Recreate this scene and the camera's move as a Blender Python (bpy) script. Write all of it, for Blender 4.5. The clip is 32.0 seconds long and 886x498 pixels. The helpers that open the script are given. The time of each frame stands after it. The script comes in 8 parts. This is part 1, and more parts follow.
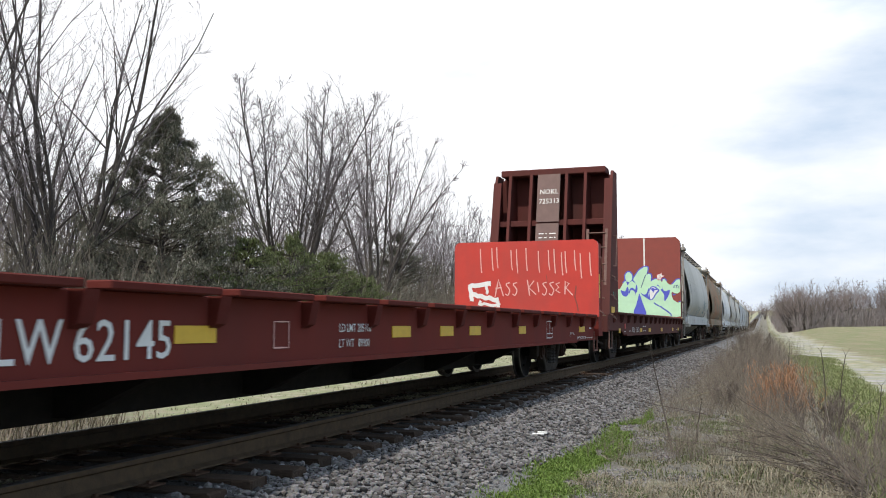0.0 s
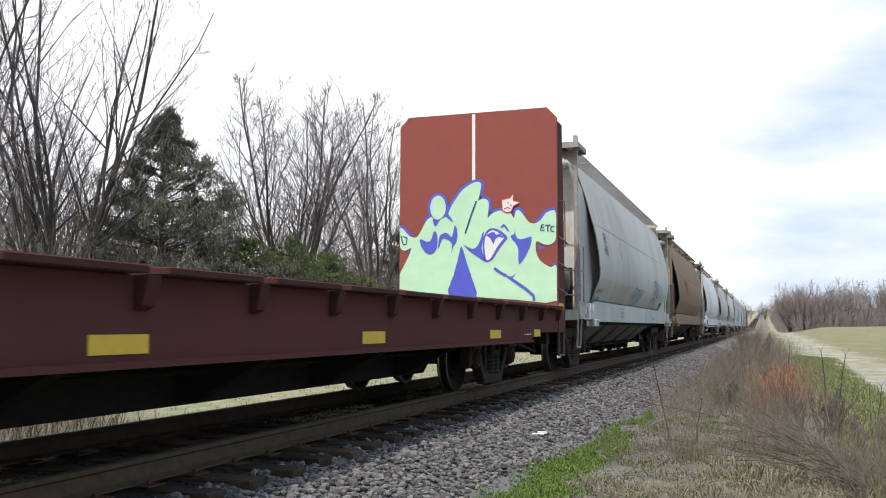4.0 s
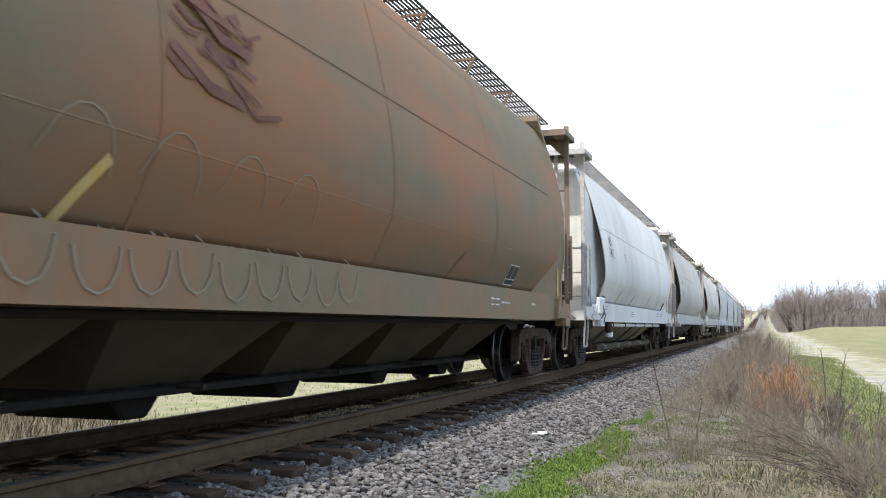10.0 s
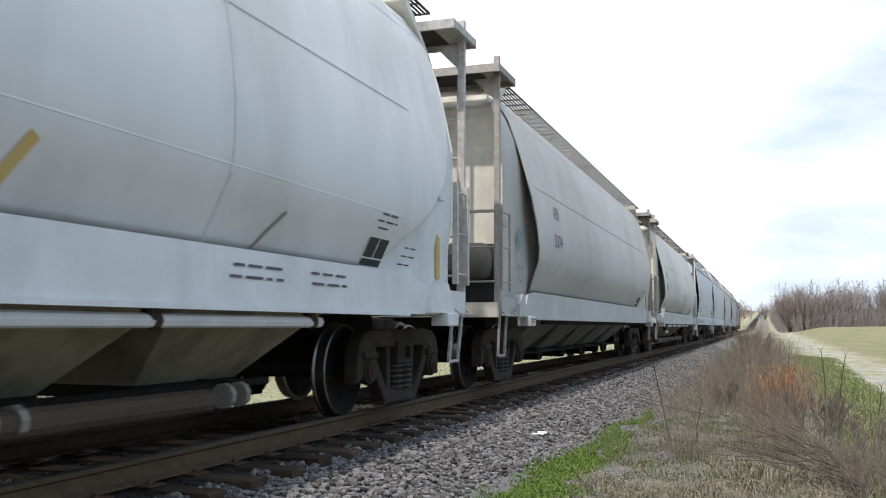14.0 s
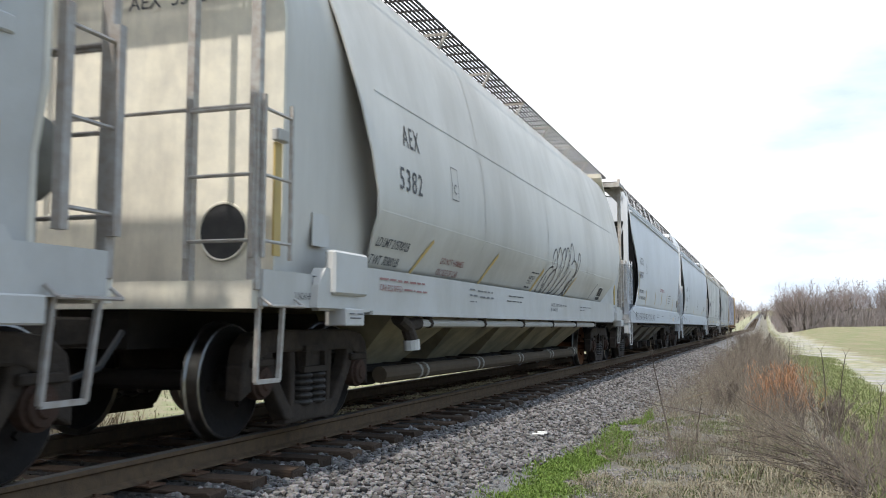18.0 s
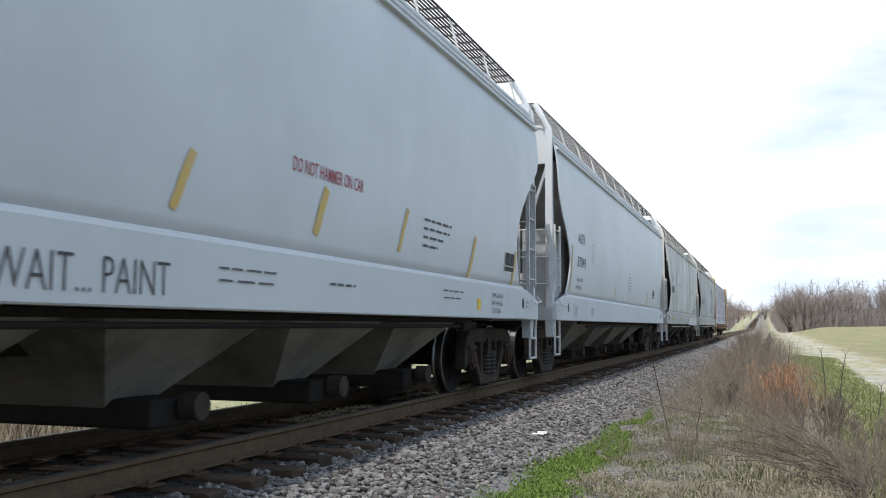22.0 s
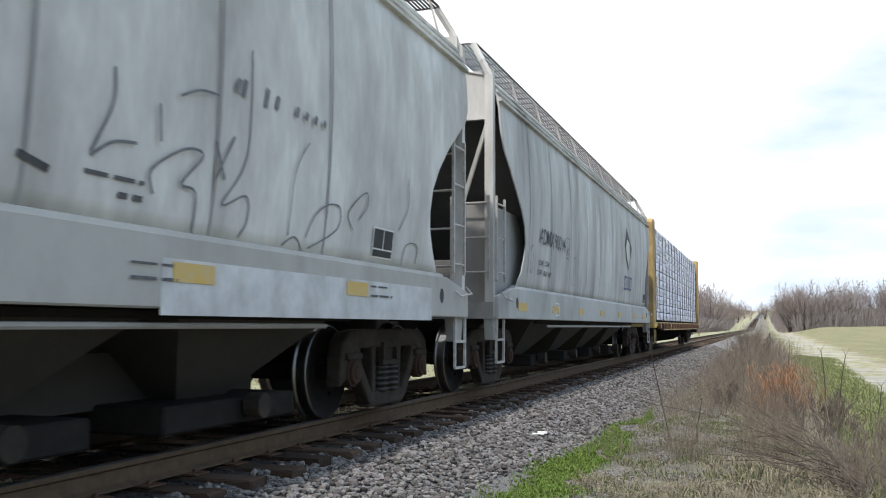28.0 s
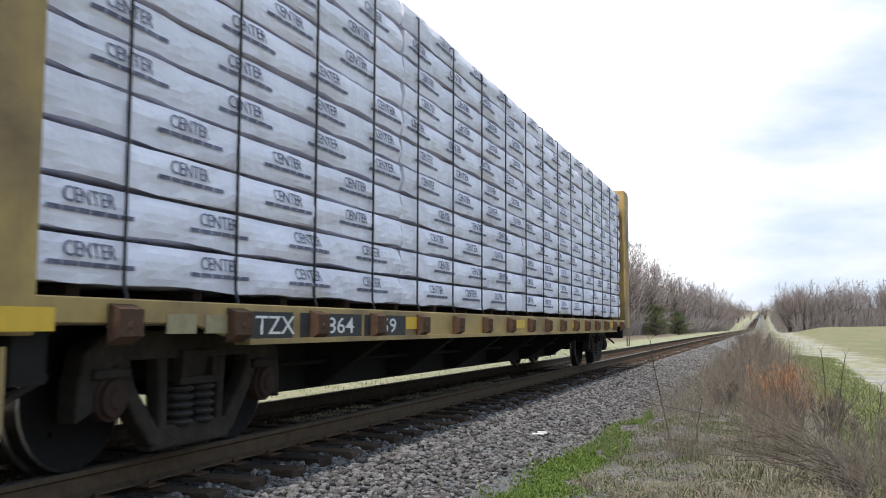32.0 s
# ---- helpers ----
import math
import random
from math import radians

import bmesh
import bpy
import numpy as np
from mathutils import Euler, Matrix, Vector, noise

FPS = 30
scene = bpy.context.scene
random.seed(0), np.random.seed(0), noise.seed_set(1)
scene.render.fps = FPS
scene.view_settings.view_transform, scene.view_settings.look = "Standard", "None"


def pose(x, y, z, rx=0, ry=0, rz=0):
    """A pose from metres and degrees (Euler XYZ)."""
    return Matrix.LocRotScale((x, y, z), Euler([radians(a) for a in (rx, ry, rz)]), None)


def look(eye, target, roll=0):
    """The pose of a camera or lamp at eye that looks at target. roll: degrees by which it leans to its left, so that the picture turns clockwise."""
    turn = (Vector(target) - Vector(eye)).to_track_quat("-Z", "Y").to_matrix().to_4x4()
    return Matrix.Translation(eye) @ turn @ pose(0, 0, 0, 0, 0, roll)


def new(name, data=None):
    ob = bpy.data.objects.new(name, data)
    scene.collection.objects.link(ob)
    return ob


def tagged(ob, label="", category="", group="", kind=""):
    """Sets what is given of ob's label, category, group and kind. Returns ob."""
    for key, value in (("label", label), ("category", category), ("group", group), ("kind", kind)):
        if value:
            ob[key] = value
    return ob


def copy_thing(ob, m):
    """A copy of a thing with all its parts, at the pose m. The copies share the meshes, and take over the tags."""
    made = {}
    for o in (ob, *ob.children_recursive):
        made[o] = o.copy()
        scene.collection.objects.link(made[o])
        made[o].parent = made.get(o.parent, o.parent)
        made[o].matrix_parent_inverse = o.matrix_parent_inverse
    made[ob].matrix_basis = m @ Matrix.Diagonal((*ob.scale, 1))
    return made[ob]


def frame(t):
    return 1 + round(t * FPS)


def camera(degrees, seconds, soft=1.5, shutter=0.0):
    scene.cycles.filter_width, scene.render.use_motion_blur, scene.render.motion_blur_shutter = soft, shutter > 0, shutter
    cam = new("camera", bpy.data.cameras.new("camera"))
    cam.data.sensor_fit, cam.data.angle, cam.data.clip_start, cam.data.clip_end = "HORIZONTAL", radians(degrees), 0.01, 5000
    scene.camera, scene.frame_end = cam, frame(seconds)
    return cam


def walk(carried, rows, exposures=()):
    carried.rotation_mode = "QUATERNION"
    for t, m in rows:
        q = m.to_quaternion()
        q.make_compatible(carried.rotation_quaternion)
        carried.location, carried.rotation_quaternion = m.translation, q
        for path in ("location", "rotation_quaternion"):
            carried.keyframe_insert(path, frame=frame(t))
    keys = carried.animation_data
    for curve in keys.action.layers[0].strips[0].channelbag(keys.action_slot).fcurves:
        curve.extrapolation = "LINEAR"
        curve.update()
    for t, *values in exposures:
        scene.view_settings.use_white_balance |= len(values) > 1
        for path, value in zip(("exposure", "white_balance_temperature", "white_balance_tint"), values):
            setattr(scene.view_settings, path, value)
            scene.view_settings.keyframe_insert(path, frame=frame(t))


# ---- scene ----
# The camera stands still on the near side of the track. x: across the track, y: along it, z: above the rail heads.
cam = camera(51.65, 32.0, soft=1.0, shutter=0.15)
EYE = Vector((4.826, 0.0, 0.904))
_yaw, _tilt = radians(19.32), radians(4.79)
AIM = EYE + Vector((-math.sin(_yaw) * math.cos(_tilt), math.cos(_yaw) * math.cos(_tilt), math.sin(_tilt)))
EXPOSURES = [(0.0, -0.13), (3.0, -0.1), (6.0, 0.17), (8.5, 0.45), (10.0, 0.44), (12.0, 0.18), (14.0, 0.07), (17.0, 0.17), (18.5, 0.22), (21.0, 0.13), (28.0, 0.14), (30.5, 0.2), (32.0, -0.05)]
walk(cam, [(0.0, look(EYE, AIM, 0.18)), (32.0, look(EYE, AIM, 0.18))], EXPOSURES)

# ---- light: hazy sun high behind the camera, along the track; bright thin cloud ----
SUN_DIR = Vector((0.02, 0.559, -0.829)).normalized()
sun = new("sun", bpy.data.lights.new("sun", "SUN"))
sun.data.energy, sun.data.angle, sun.data.color = 3.3, radians(1.2), (1.0, 0.95, 0.88)
sun.matrix_world = look((0, 0, 30), Vector((0, 0, 30)) + SUN_DIR)
world = bpy.data.worlds.new("sky")
scene.world = world
world.use_nodes = True


def sky_nodes():
    nt = world.node_tree
    nt.nodes.clear()
    out, bg = nt.nodes.new("ShaderNodeOutputWorld"), nt.nodes.new("ShaderNodeBackground")
    sky = nt.nodes.new("ShaderNodeTexSky")
    sky.sky_type, sky.sun_disc = "NISHITA", False
    sky.sun_elevation = math.asin(-SUN_DIR.z)
    sky.sun_rotation = math.atan2(-SUN_DIR.x, -SUN_DIR.y)
    sky.dust_density, sky.air_density = 2.0, 1.0
    co = nt.nodes.new("ShaderNodeTexCoord")
    mp = nt.nodes.new("ShaderNodeMapping")
    mp.inputs["Scale"].default_value = (1.0, 1.0, 3.2)
    mp.inputs["Rotation"].default_value = (0.12, 0.1, 0.6)
    n1 = nt.nodes.new("ShaderNodeTexNoise")
    n1.inputs["Scale"].default_value, n1.inputs["Detail"].default_value, n1.inputs["Roughness"].default_value = 1.9, 7.0, 0.55
    ramp = nt.nodes.new("ShaderNodeValToRGB")
    ramp.color_ramp.elements[0].position, ramp.color_ramp.elements[1].position = 0.34, 0.6
    mix = nt.nodes.new("ShaderNodeMix")
    mix.data_type = "RGBA"
    mix.inputs["B"].default_value = (14.4, 14.55, 15.0, 1.0)
    lift = nt.nodes.new("ShaderNodeMix")
    lift.data_type = "RGBA"
    lift.inputs["Factor"].default_value = 0.75
    lift.inputs["B"].default_value = (6.9, 9.2, 12.3, 1.0)
    ln = nt.links.new
    ln(co.outputs["Generated"], mp.inputs["Vector"])
    ln(mp.outputs["Vector"], n1.inputs["Vector"])
    # the cloud thins out towards the east
    thin, east = nt.nodes.new("ShaderNodeMath"), nt.nodes.new("ShaderNodeSeparateXYZ")
    thin.operation = "MULTIPLY_ADD"
    ln(co.outputs["Generated"], east.inputs["Vector"])
    ln(east.outputs["X"], thin.inputs[0])
    thin.inputs[1].default_value = -0.45
    ln(n1.outputs["Fac"], thin.inputs[2])
    ln(thin.outputs[0], ramp.inputs["Fac"])
    ln(sky.outputs["Color"], lift.inputs["A"])
    ln(lift.outputs["Result"], mix.inputs["A"])
    ln(ramp.outputs["Color"], mix.inputs["Factor"])
    ln(mix.outputs["Result"], bg.inputs["Color"])
    sep, up = nt.nodes.new("ShaderNodeSeparateXYZ"), nt.nodes.new("ShaderNodeMapRange")
    ln(co.outputs["Generated"], sep.inputs["Vector"])
    ln(sep.outputs["Z"], up.inputs["Value"])
    up.inputs["From Min"].default_value, up.inputs["From Max"].default_value = 0.27, 0.5
    up.inputs["To Min"].default_value, up.inputs["To Max"].default_value = 0.087, 0.122
    ln(up.outputs["Result"], bg.inputs["Strength"])
    ln(bg.outputs["Background"], out.inputs["Surface"])


sky_nodes()

# ---- materials ----


def material(name, color, rough=0.6, metal=0.0, other=None, scale=6.0, amount=0.5, bump=0.1, bump_scale=60.0,
             stain=None, stain_scale=(0.7, 0.7, 0.7), stain_amount=0.0, vary=0.0, stretch=(1, 1, 1), space="Object", detail=6.0):
    """A painted or natural surface: base colour, a second colour mixed by fine noise, broad stains of a third, and relief."""
    m = bpy.data.materials.new(name)
    m.use_nodes = True
    nt = m.node_tree
    b = nt.nodes["Principled BSDF"]
    ln = nt.links.new
    co = nt.nodes.new("ShaderNodeTexCoord")
    mp = nt.nodes.new("ShaderNodeMapping")
    mp.inputs["Scale"].default_value = stretch
    ln(co.outputs[space], mp.inputs["Vector"])
    n1 = nt.nodes.new("ShaderNodeTexNoise")
    n1.inputs["Scale"].default_value, n1.inputs["Detail"].default_value = scale, detail
    n1.inputs["Roughness"].default_value = 0.62
    ln(mp.outputs["Vector"], n1.inputs["Vector"])
    mix = nt.nodes.new("ShaderNodeMix")
    mix.data_type = "RGBA"
    mix.inputs["A"].default_value = (*color, 1)
    mix.inputs["B"].default_value = (*(other or [c * 0.7 for c in color]), 1)
    r1 = nt.nodes.new("ShaderNodeMapRange")
    r1.inputs["From Min"].default_value, r1.inputs["From Max"].default_value = 0.35, 0.7
    r1.inputs["To Max"].default_value = amount
    ln(n1.outputs["Fac"], r1.inputs["Value"])
    ln(r1.outputs["Result"], mix.inputs["Factor"])
    last = mix.outputs["Result"]
    if stain_amount:
        mp2 = nt.nodes.new("ShaderNodeMapping")
        mp2.inputs["Scale"].default_value = stain_scale
        ln(co.outputs[space], mp2.inputs["Vector"])
        n2 = nt.nodes.new("ShaderNodeTexNoise")
        n2.inputs["Scale"].default_value, n2.inputs["Detail"].default_value, n2.inputs["Roughness"].default_value = 1.0, 9.0, 0.62
        ln(mp2.outputs["Vector"], n2.inputs["Vector"])
        r2 = nt.nodes.new("ShaderNodeMapRange")
        r2.inputs["From Min"].default_value, r2.inputs["From Max"].default_value = 0.42, 0.68
        r2.inputs["To Max"].default_value = stain_amount
        ln(n2.outputs["Fac"], r2.inputs["Value"])
        m2 = nt.nodes.new("ShaderNodeMix")
        m2.data_type = "RGBA"
        m2.inputs["B"].default_value = (*(stain or (0.1, 0.08, 0.06)), 1)
        ln(r2.outputs["Result"], m2.inputs["Factor"])
        ln(last, m2.inputs["A"])
        last = m2.outputs["Result"]
    if vary:
        info = nt.nodes.new("ShaderNodeObjectInfo")
        hsv = nt.nodes.new("ShaderNodeHueSaturation")
        r3 = nt.nodes.new("ShaderNodeMapRange")
        r3.inputs["To Min"].default_value, r3.inputs["To Max"].default_value = 1 - vary, 1 + vary
        ln(info.outputs["Random"], r3.inputs["Value"])
        ln(r3.outputs["Result"], hsv.inputs["Value"])
        ln(last, hsv.inputs["Color"])
        last = hsv.outputs["Color"]
    ln(last, b.inputs["Base Color"])
    b.inputs["Specular IOR Level"].default_value = 0.12 if rough > 0.79 else 0.4
    b.inputs["Roughness"].default_value, b.inputs["Metallic"].default_value = rough, metal
    if bump:
        n3 = nt.nodes.new("ShaderNodeTexNoise")
        n3.inputs["Scale"].default_value, n3.inputs["Detail"].default_value = bump_scale, 4.0
        ln(co.outputs[space], n3.inputs["Vector"])
        bp = nt.nodes.new("ShaderNodeBump")
        bp.inputs["Strength"].default_value, bp.inputs["Distance"].default_value = bump, 0.02
        ln(n3.outputs["Fac"], bp.inputs["Height"])
        ln(bp.outputs["Normal"], b.inputs["Normal"])
    return m


def island_material(name, colors, rough=0.9, bump=0.3, bump_scale=80.0):
    """For joined pieces: each loose piece takes its own tone from a ramp of colours."""
    m = bpy.data.materials.new(name)
    m.use_nodes = True
    nt = m.node_tree
    b = nt.nodes["Principled BSDF"]
    geo = nt.nodes.new("ShaderNodeNewGeometry")
    ramp = nt.nodes.new("ShaderNodeValToRGB")
    els = ramp.color_ramp.elements
    while len(els) < len(colors):
        els.new(0.5)
    for i, c in enumerate(colors):
        els[i].position, els[i].color = i / (len(colors) - 1), (*c, 1)
    nt.links.new(geo.outputs["Random Per Island"], ramp.inputs["Fac"])
    co = nt.nodes.new("ShaderNodeTexCoord")
    n = nt.nodes.new("ShaderNodeTexNoise")
    n.inputs["Scale"].default_value, n.inputs["Detail"].default_value = bump_scale, 5
    nt.links.new(co.outputs["Object"], n.inputs["Vector"])
    mix = nt.nodes.new("ShaderNodeMix")
    mix.data_type, mix.blend_type = "RGBA", "MULTIPLY"
    mix.inputs["Factor"].default_value = 0.45
    nt.links.new(ramp.outputs["Color"], mix.inputs["A"])
    nt.links.new(n.outputs["Color"], mix.inputs["B"])
    nt.links.new(mix.outputs["Result"], b.inputs["Base Color"])
    b.inputs["Roughness"].default_value, b.inputs["Specular IOR Level"].default_value = rough, 0.15
    if bump:
        bp = nt.nodes.new("ShaderNodeBump")
        bp.inputs["Strength"].default_value, bp.inputs["Distance"].default_value = bump, 0.01
        nt.links.new(n.outputs["Fac"], bp.inputs["Height"])
        nt.links.new(bp.outputs["Normal"], b.inputs["Normal"])
    return m


# ---- mesh helpers ----


def link(name, bm, mat, parent=None, label="", smooth=False):
    me = bpy.data.meshes.new(name)
    bm.to_mesh(me)
    bm.free()
    if smooth:
        me.shade_smooth()
    if mat:
        me.materials.append(mat)
    ob = new(name, me)
    if parent:
        ob.parent = parent
    if label:
        ob["label"] = label
    return ob


def part(name, bm, mat, parent, label="", smooth=False):
    return link(name, bm, mat, parent, label, smooth)


def same(name, ob, parent, m):
    """Another object on the mesh of ob, for alike pieces."""
    o = new(name, ob.data)
    o.parent = parent
    o.matrix_basis = m
    return o


def box(bm, x0, x1, y0, y1, z0, z1):
    v = [bm.verts.new((x, y, z)) for x in (x0, x1) for y in (y0, y1) for z in (z0, z1)]
    for f in ((0, 1, 3, 2), (4, 6, 7, 5), (0, 4, 5, 1), (2, 3, 7, 6), (0, 2, 6, 4), (1, 5, 7, 3)):
        bm.faces.new([v[i] for i in f])
    return v


def boxes(*rows):
    bm = bmesh.new()
    for r in rows:
        box(bm, *r)
    return bm


def rod(bm, a, b, r, seg=6, r2=None):
    a, b = Vector(a), Vector(b)
    w = (b - a).normalized()
    u = w.orthogonal().normalized()
    v = w.cross(u)
    r2 = r if r2 is None else r2
    ra, rb = [], []
    for i in range(seg):
        c, s = math.cos(2 * math.pi * i / seg), math.sin(2 * math.pi * i / seg)
        ra.append(bm.verts.new(a + (u * c + v * s) * r))
        rb.append(bm.verts.new(b + (u * c + v * s) * r2))
    for i in range(seg):
        j = (i + 1) % seg
        bm.faces.new((ra[i], ra[j], rb[j], rb[i]))
    bm.faces.new(ra[::-1])
    bm.faces.new(rb)


def rods(r, *paths, seg=6):
    """Bent round bars, each a list of points."""
    bm = bmesh.new()
    for pts in paths:
        for a, b in zip(pts, pts[1:]):
            rod(bm, a, b, r, seg)
    return bm


def prism(bm, pts, axis, a, b):
    """A flat outline, in the two other axes in order, drawn out along axis from a to b."""
    def at(p, d):
        q = list(p)
        q.insert(axis, d)
        return bm.verts.new(q)
    va, vb = [at(p, a) for p in pts], [at(p, b) for p in pts]
    n = len(pts)
    fs = [bm.faces.new(va), bm.faces.new(vb[::-1])]
    for i in range(n):
        fs.append(bm.faces.new((va[i], vb[i], vb[(i + 1) % n], va[(i + 1) % n])))
    bmesh.ops.recalc_face_normals(bm, faces=fs)


def prisms(axis, a, b, *outlines):
    bm = bmesh.new()
    for o in outlines:
        prism(bm, o, axis, a, b)
    return bm


def bevel(bm, w, seg=1):
    bmesh.ops.bevel(bm, geom=bm.edges[:], offset=w, segments=seg, profile=0.5, affect="EDGES")
    return bm


def lathe(bm, prof, axis_pt, seg=24):
    """Profile of (radius, x) turned about an x axis through axis_pt."""
    rings = []
    for r, x in prof:
        rings.append([bm.verts.new((axis_pt[0] + x, axis_pt[1] + r * math.cos(2 * math.pi * i / seg), axis_pt[2] + r * math.sin(2 * math.pi * i / seg))) for i in range(seg)])
    fs = []
    for a, b in zip(rings, rings[1:]):
        for i in range(seg):
            j = (i + 1) % seg
            fs.append(bm.faces.new((a[i], a[j], b[j], b[i])))
    fs += [bm.faces.new(rings[0][::-1]), bm.faces.new(rings[-1])]
    bmesh.ops.recalc_face_normals(bm, faces=fs)


def thing(name, label, category, group="", loc=(0, 0, 0)):
    ob = new(name)
    ob.location = loc
    ob.empty_display_size = 0.2
    return tagged(ob, label, category, group)
M = {}
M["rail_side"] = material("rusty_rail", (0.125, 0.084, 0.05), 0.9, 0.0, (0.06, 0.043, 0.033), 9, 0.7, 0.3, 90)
M["rail_top"] = material("worn_steel", (0.1, 0.09, 0.082), 0.55, 0.4, (0.06, 0.05, 0.044), 4, 0.5, 0.05, 60, stretch=(8, 0.4, 8))
M["tie"] = material("creosoted_timber", (0.045, 0.031, 0.023), 0.95, 0, (0.12, 0.082, 0.056), 14, 0.6, 0.6, 40, stretch=(1.2, 12, 12), vary=0.35)
M["plate"] = material("rusted_plate", (0.12, 0.07, 0.045), 0.85, 0.2, (0.06, 0.035, 0.025), 20, 0.7, 0.3, 120)
M["grain"] = island_material("spilled_grain", [(0.3, 0.27, 0.18), (0.36, 0.33, 0.23), (0.22, 0.22, 0.12)], 0.9, 0.3, 60)
# stones under the train, their colour darkened in place of its shade
M["shade_stone"] = island_material("shade_dark_stones", [(0.03, 0.027, 0.024), (0.05, 0.045, 0.04), (0.075, 0.066, 0.058)], 0.9, 0.3, 60)
M["ballast"] = island_material("crushed_granite", [(0.077, 0.069, 0.065), (0.171, 0.158, 0.15), (0.297, 0.279, 0.27), (0.117, 0.106, 0.099)], 0.9, 0.3, 60)


def ground_material():
    """Bare soil, dry grass, new grass and pale gravel, mixed by noise and by strips along the track."""
    m = bpy.data.materials.new("trackside_ground")
    m.use_nodes = True
    nt = m.node_tree
    b = nt.nodes["Principled BSDF"]
    ln = nt.links.new
    co = nt.nodes.new("ShaderNodeTexCoord")
    sep = nt.nodes.new("ShaderNodeSeparateXYZ")
    ln(co.outputs["Object"], sep.inputs["Vector"])

    def noise_at(scale, detail=6, rough=0.6):
        n = nt.nodes.new("ShaderNodeTexNoise")
        n.inputs["Scale"].default_value, n.inputs["Detail"].default_value, n.inputs["Roughness"].default_value = scale, detail, rough
        ln(co.outputs["Object"], n.inputs["Vector"])
        return n.outputs["Fac"]

    def calc(op, a, c):
        n = nt.nodes.new("ShaderNodeMath")
        n.operation = op
        for i, q in enumerate((a, c)):
            if isinstance(q, (int, float)):
                n.inputs[i].default_value = q
            else:
                ln(q, n.inputs[i])
        return n.outputs[0]

    def ramp(value, lo, hi):
        n = nt.nodes.new("ShaderNodeMapRange")
        n.interpolation_type = "SMOOTHSTEP"
        n.inputs["From Min"].default_value, n.inputs["From Max"].default_value = lo, hi
        ln(value, n.inputs["Value"])
        return n.outputs["Result"]

    def blend(fac, a, c):
        n = nt.nodes.new("ShaderNodeMix")
        n.data_type = "RGBA"
        ln(fac, n.inputs["Factor"])
        for k, q in (("A", a), ("B", c)):
            if isinstance(q, tuple):
                n.inputs[k].default_value = (*q, 1)
            else:
                ln(q, n.inputs[k])
        return n.outputs["Result"]

    x, y = sep.outputs["X"], sep.outputs["Y"]
    fine, mid, broad = noise_at(55, 4), noise_at(3.0), noise_at(0.35)
    wob = calc("ADD", x, calc("MULTIPLY", calc("SUBTRACT", mid, 0.5), 1.6))
    wide = calc("ADD", x, calc("MULTIPLY", calc("SUBTRACT", broad, 0.5), 7.0))
    gravel = blend(ramp(fine, 0.35, 0.65), (0.09, 0.086, 0.084), (0.22, 0.215, 0.21))
    dirt = blend(ramp(noise_at(18), 0.35, 0.65), (0.085, 0.077, 0.066), (0.17, 0.156, 0.134))
    dry = blend(ramp(noise_at(9), 0.35, 0.65), (0.11, 0.108, 0.064), (0.2, 0.182, 0.125))
    green = blend(ramp(noise_at(14), 0.35, 0.7), (0.11, 0.133, 0.045), (0.185, 0.19, 0.082))
    road = blend(ramp(noise_at(0.7), 0.42, 0.58), blend(ramp(noise_at(2.2), 0.4, 0.6), (0.2, 0.205, 0.095), (0.32, 0.29, 0.175)), blend(ramp(noise_at(1.6), 0.4, 0.6), (0.27, 0.26, 0.245), (0.38, 0.36, 0.33)))
    right = blend(ramp(mid, 0.42, 0.62), dirt, dry)
    # mown field beyond the weeds, with a pale gravel lane along its edge
    field = blend(ramp(broad, 0.4, 0.6), green, blend(ramp(noise_at(5), 0.35, 0.65), (0.165, 0.145, 0.078), (0.25, 0.205, 0.12)))
    right = blend(ramp(wob, 5.6, 6.3), right, field)
    lane = calc("MULTIPLY", ramp(wide, 6.6, 7.6), calc("SUBTRACT", 1.0, ramp(wide, 9.6, 10.8)))
    lane = calc("MULTIPLY", lane, ramp(y, 14.0, 20.0))
    right = blend(lane, right, road)
    # far side: pale dry strip next to the track, leaf litter under the trees
    litter = blend(ramp(mid, 0.4, 0.6), (0.13, 0.1, 0.065), (0.22, 0.17, 0.11))
    left = blend(ramp(calc("MULTIPLY", wob, -1.0), 7.0, 9.5), blend(ramp(mid, 0.35, 0.6), (0.33, 0.3, 0.21), (0.22, 0.24, 0.12)), litter)
    near = calc("ADD", wob, calc("MULTIPLY", y, 0.78))
    left = blend(ramp(near, 3.2, 6.2), blend(ramp(noise_at(7), 0.35, 0.65), (0.07, 0.058, 0.042), (0.16, 0.132, 0.095)), left)
    side = blend(ramp(x, -0.5, 0.5), left, right)
    # strip between the rails near black, standing for the shade under the train
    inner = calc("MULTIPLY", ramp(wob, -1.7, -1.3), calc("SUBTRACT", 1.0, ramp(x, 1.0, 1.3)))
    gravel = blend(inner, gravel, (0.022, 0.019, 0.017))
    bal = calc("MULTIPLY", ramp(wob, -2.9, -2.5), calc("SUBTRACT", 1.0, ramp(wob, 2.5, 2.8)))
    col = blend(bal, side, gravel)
    ln(col, b.inputs["Base Color"])
    b.inputs["Roughness"].default_value = 0.95
    bp = nt.nodes.new("ShaderNodeBump")
    bp.inputs["Strength"].default_value, bp.inputs["Distance"].default_value = 0.7, 0.05
    ln(calc("ADD", fine, mid), bp.inputs["Height"])
    ln(bp.outputs["Normal"], b.inputs["Normal"])
    return m


def smooth01(a, b, v):
    t = min(max((v - a) / (b - a), 0.0), 1.0)
    return t * t * (3 - 2 * t)


def climb(y):
    """How far the line rises towards the far hill."""
    return 0.0 if y < 310 else 0.019 * (y - 310) * smooth01(310, 420, y)


